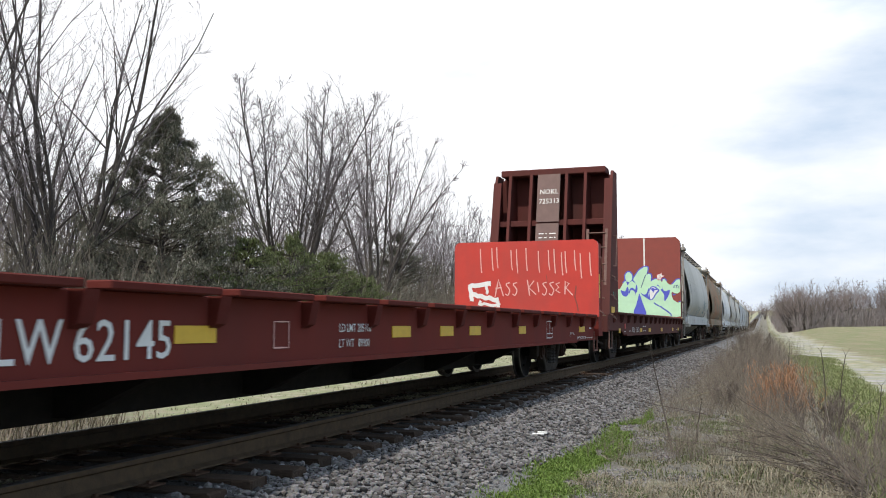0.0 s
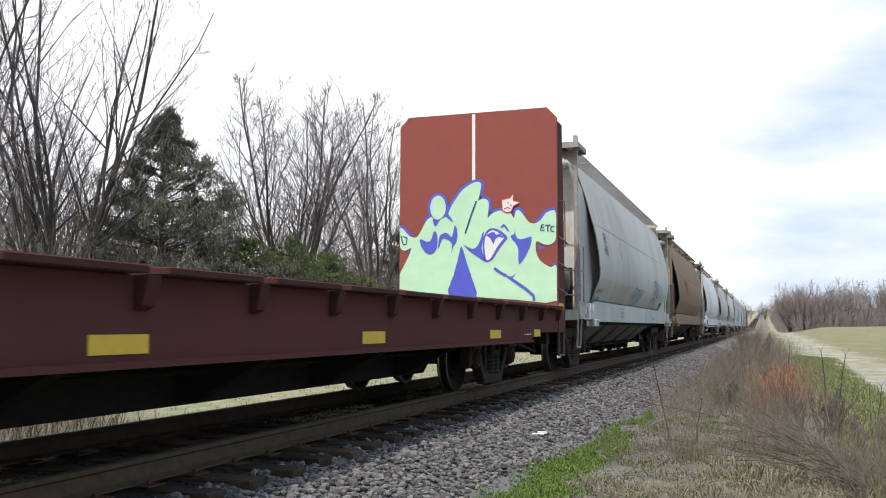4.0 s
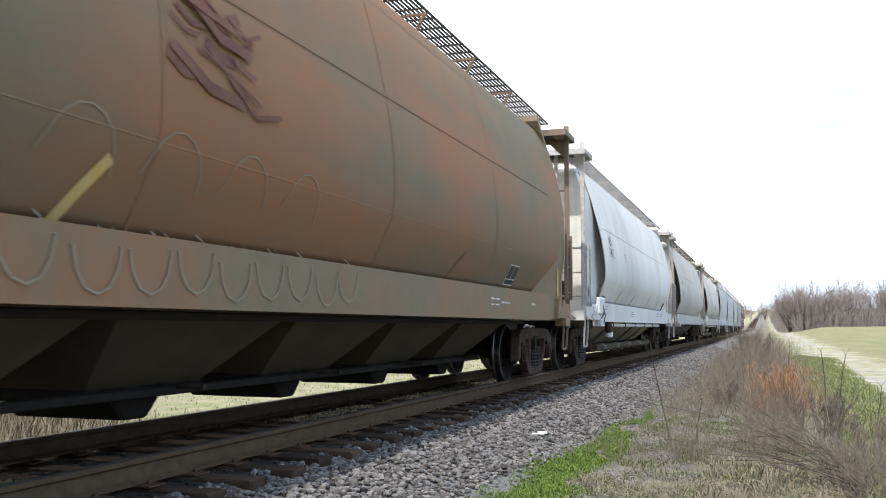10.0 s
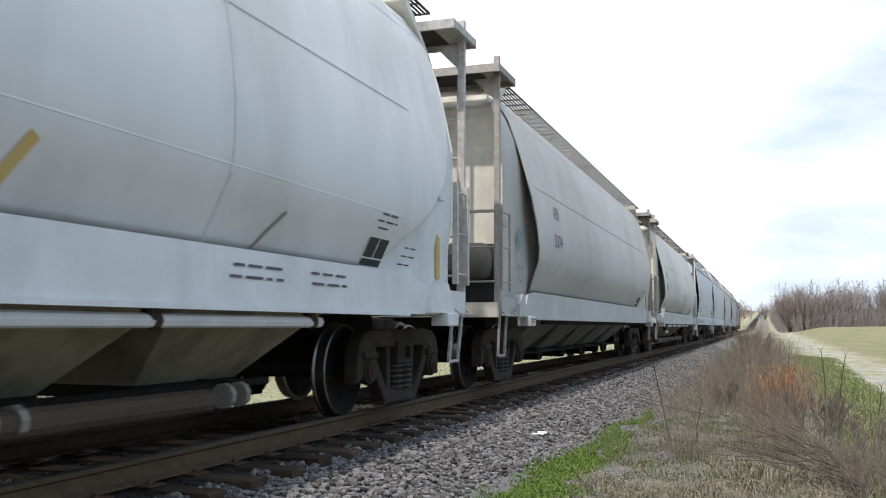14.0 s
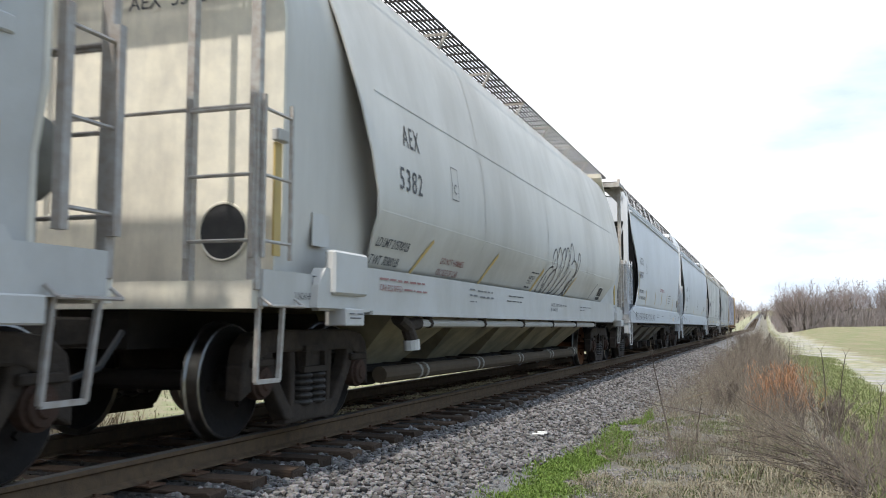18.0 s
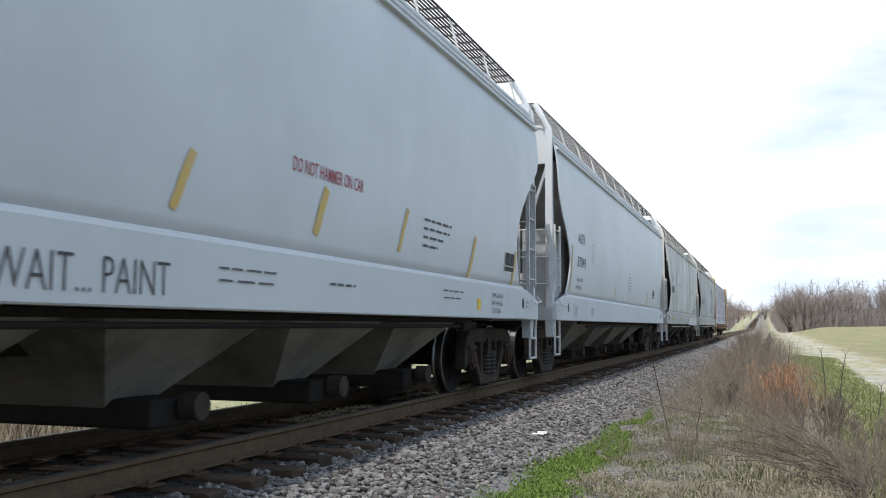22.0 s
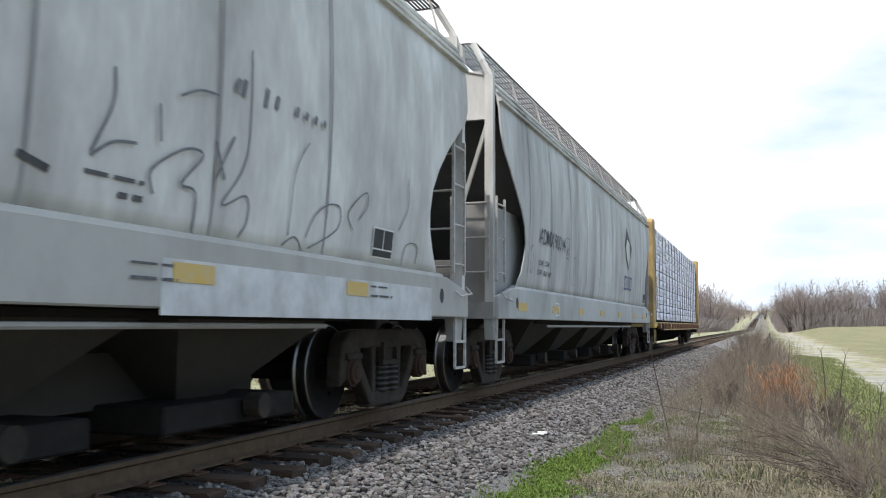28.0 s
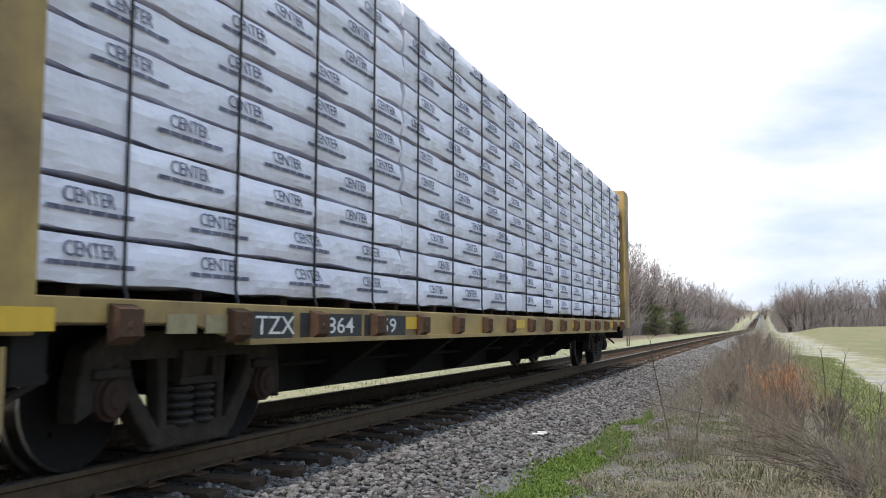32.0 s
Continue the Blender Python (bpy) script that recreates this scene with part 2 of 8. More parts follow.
def ground_z(x, y):
    if -1.6 <= x <= 1.15:
        z = -0.215
    elif x > 0:
        z = -0.215 - 0.05 * smooth01(1.15, 1.4, x) - 0.38 * smooth01(1.5, 2.95, x)
        z -= 0.12 * smooth01(6.2, 8.0, x)
        z += 0.02 * max(x - 22, 0) * smooth01(60, 160, y) + 1.7 * smooth01(80, 205, y) * smooth01(6, 18, x)
    else:
        z = -0.215 - 0.33 * smooth01(1.5, 2.8, -x)
        z += 0.05 * max(-x - 9, 0) * smooth01(9, 14, -x)
    if abs(x) > 2.4:
        z += 0.05 * (noise.noise((x * 0.6, y * 0.6, 0.3)) + 0.5 * noise.noise((x * 2.1, y * 2.1, 4.0)))
    return z + climb(y)


def build_ground():
    xs = sorted({*np.round(np.arange(-3.2, 8.01, 0.2), 2), *np.round(np.arange(-20, -3.2, 1.4), 2), *np.round(np.arange(9, 30, 2.0), 2),
                 -1.6, 1.6, -2000, -800, -300, -120, -60, -40, -28, 40, 60, 90, 140, 300, 800, 2000})
    ys = sorted({*np.round(np.arange(-6, 22, 0.25), 2), *np.round(np.arange(22, 60, 1.0), 1), *np.round(np.arange(60, 200, 6.0), 1), *np.round(np.arange(200, 700, 25.0), 1),
                 -2000, -600, -200, -80, -40, -20, -12, 900, 1400, 2500})
    verts = [(x, y, ground_z(x, y)) for y in ys for x in xs]
    n = len(xs)
    faces = [(j * n + i, j * n + i + 1, (j + 1) * n + i + 1, (j + 1) * n + i) for j in range(len(ys) - 1) for i in range(n - 1)]
    me = bpy.data.meshes.new("ground")
    me.from_pydata(verts, [], faces)
    me.shade_smooth()
    me.materials.append(ground_material())
    return tagged(new("ground", me), "uneven trackside ground of soil, dry grass and gravel", "ground", kind="structure")


ground = build_ground()

# ---- track ----
track = tagged(new("track"), "straight single railway track on grey ballast", "track", kind="structure")


def build_track():
    prof = [(-0.07, -0.172), (0.07, -0.172), (0.07, -0.16), (0.012, -0.14), (0.01, -0.05), (0.036, -0.035), (0.036, -0.006), (0.028, 0), (-0.028, 0), (-0.036, -0.006), (-0.036, -0.035), (-0.01, -0.05), (-0.012, -0.14), (-0.07, -0.16)]
    ys = [-40, 0, 60, 150, 310, 340, 370, 400, 430, 480, 560, 700]
    for cx in (-0.753, 0.753):
        bm = bmesh.new()
        rings = [[bm.verts.new((cx + x, y, z + climb(y))) for x, z in prof] for y in ys]
        k = len(prof)
        for a, b in zip(rings, rings[1:]):
            for i in range(k):
                f = bm.faces.new((a[i], b[i], b[(i + 1) % k], a[(i + 1) % k]))
                f.material_index = 1 if i in (6, 7, 8) else 0
        rail = part("rail", bm, M["rail_side"], track, "rust-brown steel rail with a worn bright head")
        rail.data.materials.append(M["rail_top"])
    rnd = random.Random(4)
    kinds = []
    for k in range(4):
        bm = bmesh.new()
        box(bm, -1.4, 1.4, -0.115, 0.115, -0.35, -0.18)
        bevel(bm, 0.012)
        for v in bm.verts:
            v.co += Vector((rnd.uniform(-0.015, 0.015), rnd.uniform(-0.008, 0.008), rnd.uniform(-0.01, 0.004)))
        kinds.append(part("tie", bm, M["tie"], track, "weathered dark timber tie"))
    plates = None
    for i in range(-8, 172):
        y = i * 0.53 + rnd.uniform(-0.03, 0.03)
        m = pose(rnd.uniform(-0.05, 0.05), y, rnd.uniform(-0.012, 0.0), 0, rnd.uniform(-0.4, 0.4), rnd.uniform(-1.6, 1.6))
        if 0 <= i < 4:
            kinds[i].matrix_basis = m
        else:
            same("tie", kinds[i % 4], track, m)
    bm = bmesh.new()
    for i in range(-8, 172):
        for cx in (-0.753, 0.753):
            y = i * 0.53
            box(bm, cx - 0.18, cx + 0.18, y - 0.09, y + 0.09, -0.182, -0.17)
            for sx in (-0.1, 0.1):
                box(bm, cx + sx - 0.012, cx + sx + 0.012, y - 0.03 + sx * 0.3, y + 0.0 + sx * 0.3, -0.172, -0.148)
    tagged(part("spikes_and_plates", bm, M["plate"], track, "rusted tie plates and spikes"), kind="stuff")
    # the far run of ties, too small to tell apart
    bm = bmesh.new()
    y = 172 * 0.53
    while y < 640:
        box(bm, -1.3, 1.3, y - 0.12, y + 0.12, -0.35 + climb(y), -0.18 + climb(y))
        y += 0.53
    tagged(part("far_ties", bm, M["tie"], track, "dark timber ties in the distance"), kind="stuff")


build_track()


def stones(name, spots, seed, mat, label):
    """Loose angular stones, joined: spots are x, y, size."""
    rnd = np.random.RandomState(seed)
    bm = bmesh.new()
    bmesh.ops.create_icosphere(bm, subdivisions=1, radius=1.0)
    base = np.array([v.co[:] for v in bm.verts])
    tri = np.array([[v.index for v in f.verts] for f in bm.faces])
    bm.free()
    V, F = [], []
    for k, (x, y, s, dz) in enumerate(spots):
        q = base * (1 + rnd.uniform(-0.38, 0.3, (len(base), 1))) * (s * np.array([rnd.uniform(0.8, 1.35), rnd.uniform(0.7, 1.1), rnd.uniform(0.5, 0.85)]))
        a = rnd.uniform(0, 6.28)
        c, d = math.cos(a), math.sin(a)
        q = np.stack([q[:, 0] * c - q[:, 1] * d, q[:, 0] * d + q[:, 1] * c, q[:, 2]], -1)
        V.append(q + np.array([x, y, ground_z(x, y) + dz]))
        F.append(tri + k * len(base))
    me = bpy.data.meshes.new(name)
    me.from_pydata(np.concatenate(V).tolist(), [], np.concatenate(F).tolist())
    me.materials.append(mat)
    return tagged(new(name, me), label, "gravel", kind="stuff")


def build_ballast():
    rnd = random.Random(11)
    spots = []
    y = -7.0
    while y < 60:
        dy = 0.029 + 0.0015 * y if y > 4 else 0.06
        n = int(2.0 / dy)
        for _ in range(n):
            x = rnd.uniform(1.18, 3.1)
            toe = 2.45 + 0.03 * (y - 9)
            if x > toe and rnd.random() < 0.55 + (x - toe) * 3:
                continue
            tie = abs((y / 0.53 + 0.5) % 1 - 0.5) * 0.53
            if x < 1.42 and tie < 0.14:
                continue
            spots.append((x, y + rnd.uniform(-dy, dy), rnd.uniform(0.016, 0.035) * (1 + 0.008 * abs(y)), rnd.uniform(-0.005, 0.03)))
        y += dy
    for _ in range(3000):
        y = 4 + 40 * rnd.random() ** 1.3
        spots.append((-rnd.uniform(1.3, 2.9), y, rnd.uniform(0.022, 0.045), rnd.uniform(-0.01, 0.02)))
    # scattered stones in the sparse grass at the foot of the shoulder
    for _ in range(9000):
        x, y = rnd.uniform(2.6, 4.0) + abs(rnd.gauss(0, 0.25)), rnd.uniform(7, 18)
        if noise.noise((x * 1.4, y * 0.7, 17.0)) > -0.12 + 0.25 * (x > 3.7):
            spots.append((x, y, rnd.uniform(0.012, 0.03), 0.0))
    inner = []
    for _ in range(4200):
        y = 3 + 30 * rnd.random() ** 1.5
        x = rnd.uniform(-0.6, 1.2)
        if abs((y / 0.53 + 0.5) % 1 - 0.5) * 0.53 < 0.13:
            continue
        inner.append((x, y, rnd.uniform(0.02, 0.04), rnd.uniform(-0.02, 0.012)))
    pale = []
    for _ in range(9000):
        x, y = rnd.gauss(-0.32, 0.12), 2 + 24 * rnd.random() ** 1.3
        if noise.noise((x * 1.2, y * 0.45, 8.0)) > -0.08 and -0.62 < x < -0.1:
            pale.append((x, y, rnd.uniform(0.008, 0.02), rnd.uniform(0.0, 0.03)))
    stones("spilled_grain", pale, 8, M["grain"], "pale spilled grain and dust between the rails")
    stones("oily_ballast", inner, 6, M["shade_stone"], "stones between the rails, coloured dark for the shade under the train")
    return stones("ballast", spots, 5, M["ballast"], "loose grey crushed-stone ballast along the track")


build_ballast()
# ---- railway cars ----
M["steel_dark"] = material("grimy_steel", (0.018, 0.016, 0.015), 0.85, 0.1, (0.034, 0.029, 0.025), 7, 0.6, 0.25, 60)
M["frame"] = material("grimy_cast_steel", (0.034, 0.027, 0.022), 0.82, 0.0, (0.078, 0.06, 0.047), 6, 0.7, 0.35, 40, stain=(0.02, 0.018, 0.016), stain_scale=(4, 4, 4), stain_amount=0.6)
M["rust_cap"] = material("rusted_cap_steel", (0.06, 0.035, 0.026), 0.85, 0, (0.034, 0.025, 0.02), 9, 0.7, 0.3, 60)
M["coupling"] = material("galvanised_coupling", (0.2, 0.185, 0.16), 0.6, 0.2, (0.25, 0.23, 0.19), 9, 0.6, 0.1, 60)
M["wheel"] = material("wheel_steel", (0.014, 0.0125, 0.012), 0.82, 0.0, (0.026, 0.021, 0.019), 9, 0.6, 0.2, 60)
M["tread"] = material("polished_tread", (0.3, 0.29, 0.28), 0.3, 1.0, (0.16, 0.15, 0.14), 14, 0.5, 0.03, 60)
M["spring"] = material("spring_steel", (0.04, 0.035, 0.032), 0.6, 0.4, (0.07, 0.06, 0.05), 12, 0.6, 0.1, 80)
M["black"] = material("black_paint", (0.025, 0.025, 0.027), 0.7, 0, (0.05, 0.048, 0.045), 10, 0.6)
M["white"] = material("white_paint", (0.74, 0.73, 0.7), 0.6, 0, (0.6, 0.58, 0.54), 9, 0.5)
M["yellow"] = material("yellow_reflector", (0.72, 0.45, 0.04), 0.5, 0, (0.55, 0.33, 0.04), 12, 0.5)
M["ochre_flat"] = material("ochre_enamel", (0.5, 0.36, 0.12), 0.6, 0, (0.4, 0.3, 0.14), 8, 0.5)
M["stencil"] = material("faded_black_stencil", (0.085, 0.085, 0.09), 0.8, 0, (0.19, 0.19, 0.19), 12, 0.6)

WHEELSETS = []
WB, RW = 0.9, 0.457


def wheelset(parent, y):
    bm = bmesh.new()
    for sx in (-1, 1):
        prof = [(0.09, -0.02), (0.13, -0.03), (0.17, 0.0), (0.3, 0.005), (0.38, 0.035), (0.405, 0.045), (0.44, 0.05), (0.455, 0.045), (RW, 0.03), (0.462, -0.05), (0.485, -0.062), (0.485, -0.08), (0.43, -0.085), (0.36, -0.05), (0.2, -0.05), (0.1, -0.1)]
        k = len(bm.faces)
        lathe(bm, [(r, sx * (0.745 + d)) for r, d in prof], (0, 0, 0), 28)
        bm.faces.ensure_lookup_table()
        for f in bm.faces[k:]:
            c = f.calc_center_median()
            if math.hypot(c.y, c.z) > 0.44 and len(f.verts) == 4:
                f.material_index = 1
    rod(bm, (-1.05, 0, 0), (1.05, 0, 0), 0.085, 12)
    # the hub's bolts and a chalked cast mark, so that the turning shows
    for sx in (-1, 1):
        for a in (0.4, 2.5, 4.6):
            c, s = math.cos(a), math.sin(a)
            box(bm, sx * 0.76 - 0.02, sx * 0.76 + 0.02, 0.25 * c - 0.018, 0.25 * c + 0.018, 0.25 * s - 0.018, 0.25 * s + 0.018)
    ob = part("wheelset", bm, M["wheel"], parent, "dark steel wheels with bright rims")
    ob.data.materials.append(M["tread"])
    ob.location = (0, y, RW)
    return ob


def truck():
    """A three-piece freight truck, its centre at the origin on the rail heads."""
    tr = thing("truck", "", "")
    for s in (-1, 1):
        a, b = (0.91, 1.07) if s > 0 else (-1.07, -0.91)
        outs = [
            [(-1.16, 0.56), (-1.12, 0.74), (-0.98, 0.84), (-0.7, 0.87), (0.7, 0.87), (0.98, 0.84), (1.12, 0.74), (1.16, 0.56), (1.0, 0.58), (0.78, 0.68), (-0.78, 0.68), (-1.0, 0.58)],
            [(-1.18, 0.32), (-1.17, 0.6), (-0.98, 0.64), (-0.99, 0.4)], [(1.18, 0.32), (0.99, 0.4), (0.98, 0.64), (1.17, 0.6)],
            [(-0.7, 0.74), (-0.86, 0.7), (-0.8, 0.52), (-0.5, 0.14), (-0.4, 0.09), (-0.31, 0.13), (-0.63, 0.5), (-0.69, 0.62)], [(0.7, 0.74), (0.69, 0.62), (0.63, 0.5), (0.31, 0.13), (0.4, 0.09), (0.5, 0.14), (0.8, 0.52), (0.86, 0.7)],
            [(-0.46, 0.08), (-0.42, 0.24), (0.42, 0.24), (0.46, 0.08)],
            [(-0.37, 0.2), (-0.41, 0.75), (-0.3, 0.75), (-0.29, 0.2)], [(0.29, 0.2), (0.3, 0.75), (0.41, 0.75), (0.37, 0.2)],
        ]
        bm = bmesh.new()
        for k, o in enumerate(outs):
            prism(bm, o, 0, a + 0.003 * k, b - 0.003 * k)
        bevel(bm, 0.022, 2)
        part("side_frame", bm, M["frame"], tr, "cast-steel side frame caked in grey dust")
        for sy in (-WB, WB):
            bm = bmesh.new()
            lathe(bm, [(r, s * d) for r, d in ((0.06, 0.0), (0.13, 0.0), (0.142, 0.02), (0.142, 0.1), (0.118, 0.105), (0.112, 0.135), (0.07, 0.14), (0.06, 0.155), (0.02, 0.16))], (0.98 * s, sy, RW), 18)
            part("bearing_cap", bm, M["rust_cap"], tr, "round rusty axle bearing cap")
            part("adapter", bevel(boxes((0.92 * s - 0.06, 0.92 * s + 0.12 * (s > 0) - 0.06 * (s < 0) + 0.06, sy - 0.17, sy + 0.17, 0.575, 0.64)), 0.012), M["frame"], tr)
        for sy in (-0.125, 0.125):
            bm = bmesh.new()
            coil(bm, (1.0 * s, sy), 0.215, 0.5, fat=1.42)
            part("spring", bm, M["spring"], tr, "coil spring")
    part("bolster", bevel(boxes((-1.05, 1.05, -0.21, 0.21, 0.5, 0.74)), 0.02), M["frame"], tr)
    for s in (-1, 1):
        for y0, y1, z0, z1 in ((-0.23, 0.23, 0.5, 0.55), (-0.21, 0.21, 0.68, 0.73), (-0.21, -0.15, 0.552, 0.678), (0.15, 0.21, 0.552, 0.678)):
            part("bolster_lip", boxes((min(s * 1.052, s * 1.1), max(s * 1.052, s * 1.1), y0, y1, z0, z1)), M["frame"], tr)
    part("brake_beam", boxes((-0.8, 0.8, 0.3, 0.36, 0.38, 0.46), (-0.8, 0.8, -0.36, -0.3, 0.38, 0.46)), M["steel_dark"], tr)
    for sy in (-WB, WB):
        wheelset(tr, sy)
    return tr


def coil(bm, c, z0, z1, turns=5, seg=12, fat=1.0):
    """A close-wound spring as one ridged column."""
    rings = []
    n = turns * 4
    for k in range(n + 1):
        z, r = z0 + (z1 - z0) * k / n, (0.056, 0.074, 0.08, 0.074)[k % 4] * fat
        rings.append([bm.verts.new((c[0] + r * math.cos(2 * math.pi * i / seg), c[1] + r * math.sin(2 * math.pi * i / seg), z)) for i in range(seg)])
    for a, b in zip(rings, rings[1:]):
        for i in range(seg):
            bm.faces.new((a[i], a[(i + 1) % seg], b[(i + 1) % seg], b[i]))


FIRST_TRUCK = []


def add_trucks(car, *ys):
    for y in ys:
        if not FIRST_TRUCK:
            FIRST_TRUCK.append(truck())
            t = FIRST_TRUCK[0]
            t.location = (0, y, 0)
        else:
            t = copy_thing(FIRST_TRUCK[0], pose(0, y, 0))
        t.parent = car
        for key in ("label", "category"):
            if key in t:
                del t[key]
        t["label"] = "two-axle freight truck, dark with dust and grease"
        WHEELSETS.extend(o for o in t.children if o.name.startswith("wheelset"))


def coupler(car, y, s):
    """s: -1 at the leading end, 1 at the trailing end."""
    bm = boxes((-0.09, 0.09, min(y, y + s * 0.45), max(y, y + s * 0.45), 0.74, 0.96))
    box(bm, -0.16, 0.13, min(y + s * 0.45, y + s * 0.75), max(y + s * 0.45, y + s * 0.75), 0.7, 1.0)
    bevel(bm, 0.02)
    part("coupler", bm, M["frame"], car, "knuckle coupler, rusty and greasy")
    part("air_hose", rods(0.025, [(0.35, y, 0.85), (0.4, y + s * 0.3, 0.6), (0.25, y + s * 0.6, 0.48), (0.05, y + s * 0.74, 0.55)]), M["black"], car, "rubber brake hose")


def lettering(body, size, at_y, at_z, mat, car, surface, name="stencil", label="", turn=0.0, end=False, spread=1.0, depth=0.006, bold=0.004, fit=None):
    """Letters laid on a side. surface(z) gives the side's x; end: on an end face at y = surface(z) instead, read along x."""
    cu = bpy.data.curves.new("letters", "FONT")
    cu.body, cu.size, cu.resolution_u = body, size, 2
    cu.space_character, cu.offset = spread, bold * size
    tmp = new("letters", cu)
    me = bpy.data.meshes.new_from_object(tmp)
    bpy.data.objects.remove(tmp)
    c, s = math.cos(radians(turn)), math.sin(radians(turn))
    if fit:
        k = fit / max(v.co.x for v in me.vertices)
        for v in me.vertices:
            v.co.x *= k
    for v in me.vertices:
        u, w = v.co.x * c - v.co.y * s, v.co.x * s + v.co.y * c
        z = at_z + w
        v.co = (at_y + u, surface(z) - depth, z) if end else (surface(z) + depth, at_y + u, z)
    me.materials.append(mat)
    ob = new(name, me)
    ob.parent = car
    ob["label"] = label or f'painted letters reading "{body}"'
    return ob


def bars(rows, mat, car, surface, name="stencil_block", label="worn illegible stencil lines", depth=0.006, end=False):
    """Plain bars for writing that cannot be read: y0, y1, z0, z1 each (x0, x1 on an end face)."""
    bm = bmesh.new()
    if label.endswith("lines"):
        # broken into words, as worn stencils look
        rnd, words = random.Random(len(rows) * 7 + int(rows[0][0] * 100)), []
        for y0, y1, z0, z1 in rows:
            y = y0
            while y < y1 - 0.03:
                w = rnd.uniform(0.08, 0.24)
                words.append((y, min(y + w, y1), z0 + (z1 - z0) * 0.25, z1 - (z1 - z0) * 0.25))
                y += w + rnd.uniform(0.03, 0.06)
        rows = words
    for y0, y1, z0, z1 in rows:
        n = max(1, int((z1 - z0) / 0.12))
        for k in range(n):
            a, b = z0 + (z1 - z0) * k / n, z0 + (z1 - z0) * (k + 1) / n
            if end:
                q = [(y0, surface(a) - depth, a), (y1, surface(a) - depth, a), (y1, surface(b) - depth, b), (y0, surface(b) - depth, b)]
            else:
                q = [(surface(a) + depth, y0, a), (surface(a) + depth, y1, a), (surface(b) + depth, y1, b), (surface(b) + depth, y0, b)]
            bm.faces.new([bm.verts.new(p) for p in q])
    return part(name, bm, mat, car, label)


def strokes(paths, width, mat, car, surface, name="graffiti_stroke", label="painted line", depth=0.008, end=False, curved=False):
    """Brush or spray lines on a side: lists of (y, z) points; curved: drawn smoothly through them."""
    bm = bmesh.new()
    for j, pts in enumerate(paths):
        fine = []
        if curved and len(pts) > 2:
            ring = pts[0] == pts[-1]
            ext = ([pts[-2]] if ring else [pts[0]]) + list(pts) + ([pts[1]] if ring else [pts[-1]])
            pts = [tuple(0.5 * (2 * q[i] + (r[i] - p[i]) * u + (2 * p[i] - 5 * q[i] + 4 * r[i] - w[i]) * u * u + (3 * q[i] - p[i] - 3 * r[i] + w[i]) * u ** 3) for i in (0, 1))
                   for p, q, r, w in zip(ext, ext[1:], ext[2:], ext[3:]) for u in (0, 0.2, 0.4, 0.6, 0.8)] + [pts[-1]]
        for (y0, z0), (y1, z1) in zip(pts, pts[1:]):
            n = max(1, int(math.hypot(y1 - y0, z1 - z0) / 0.1))
            fine += [(y0 + (y1 - y0) * k / n, z0 + (z1 - z0) * k / n) for k in range(n)]
        fine.append(pts[-1])
        prev = None
        for i, (y, z) in enumerate(fine):
            a, b = fine[max(i - 1, 0)], fine[min(i + 1, len(fine) - 1)]
            ty, tz = b[0] - a[0], b[1] - a[1]
            L = math.hypot(ty, tz) or 1
            ny, nz = -tz / L * width / 2, ty / L * width / 2
            pair = []
            for s in (1, -1):
                yy, zz = y + s * ny, z + s * nz
                lift = depth + 0.0011 * j + 0.00006 * i
                pair.append(bm.verts.new((yy, surface(zz) - lift, zz) if end else (surface(zz) + lift, yy, zz)))
            if prev:
                bm.faces.new((prev[0], pair[0], pair[1], prev[1]))
            prev = pair
    return part(name, bm, mat, car, label)


def ladder(car, kind, stiles, levels, r=0.012, mat=None, label="", stile=0.016):
    """Two upright stiles and round rungs; each rung a piece of its own."""
    (ax, ay), (bx, by) = stiles
    z0, z1 = levels[0] - 0.12, levels[-1] + 0.1
    bm = bmesh.new()
    for x, y in stiles:
        box(bm, x - stile, x + stile, y - stile, y + stile, z0, z1)
    lad = part(kind, bm, mat, car, label)
    first = None
    for z in levels:
        if first is None:
            first = part("rung", rods(r, [(ax, ay, 0), (bx, by, 0)]), mat, lad)
            first.location.z = z
        else:
            same("rung", first, lad, pose(0, 0, z))
    return lad


def grab(car, pts, mat, r=0.012):
    return part("grab_iron", rods(r, pts), mat, car)
CARS = []
ROUND = [(1.33, 1.40), (1.42, 1.58), (1.57, 1.9), (1.6, 2.1), (1.59, 2.45), (1.54, 2.85), (1.47, 3.2), (1.38, 3.6), (1.26, 4.0), (1.12, 4.3), (0.92, 4.47), (0.5, 4.58), (0.0, 4.62)]
FLOW = [(1.46, 1.43), (1.50, 1.7), (1.53, 2.1), (1.545, 2.6), (1.545, 3.1), (1.53, 3.5), (1.5, 3.85), (1.46, 4.05), (1.4, 4.12), (1.38, 4.2), (1.3, 4.26), (1.28, 4.34), (1.0, 4.42), (0.5, 4.5), (0.0, 4.52)]


def side_of(prof):
    zs, xs = [p[1] for p in prof], [p[0] for p in prof]
    return lambda z: float(np.interp(z, zs, xs))


ROUND_X, FLOW_X = side_of(ROUND), side_of(FLOW)


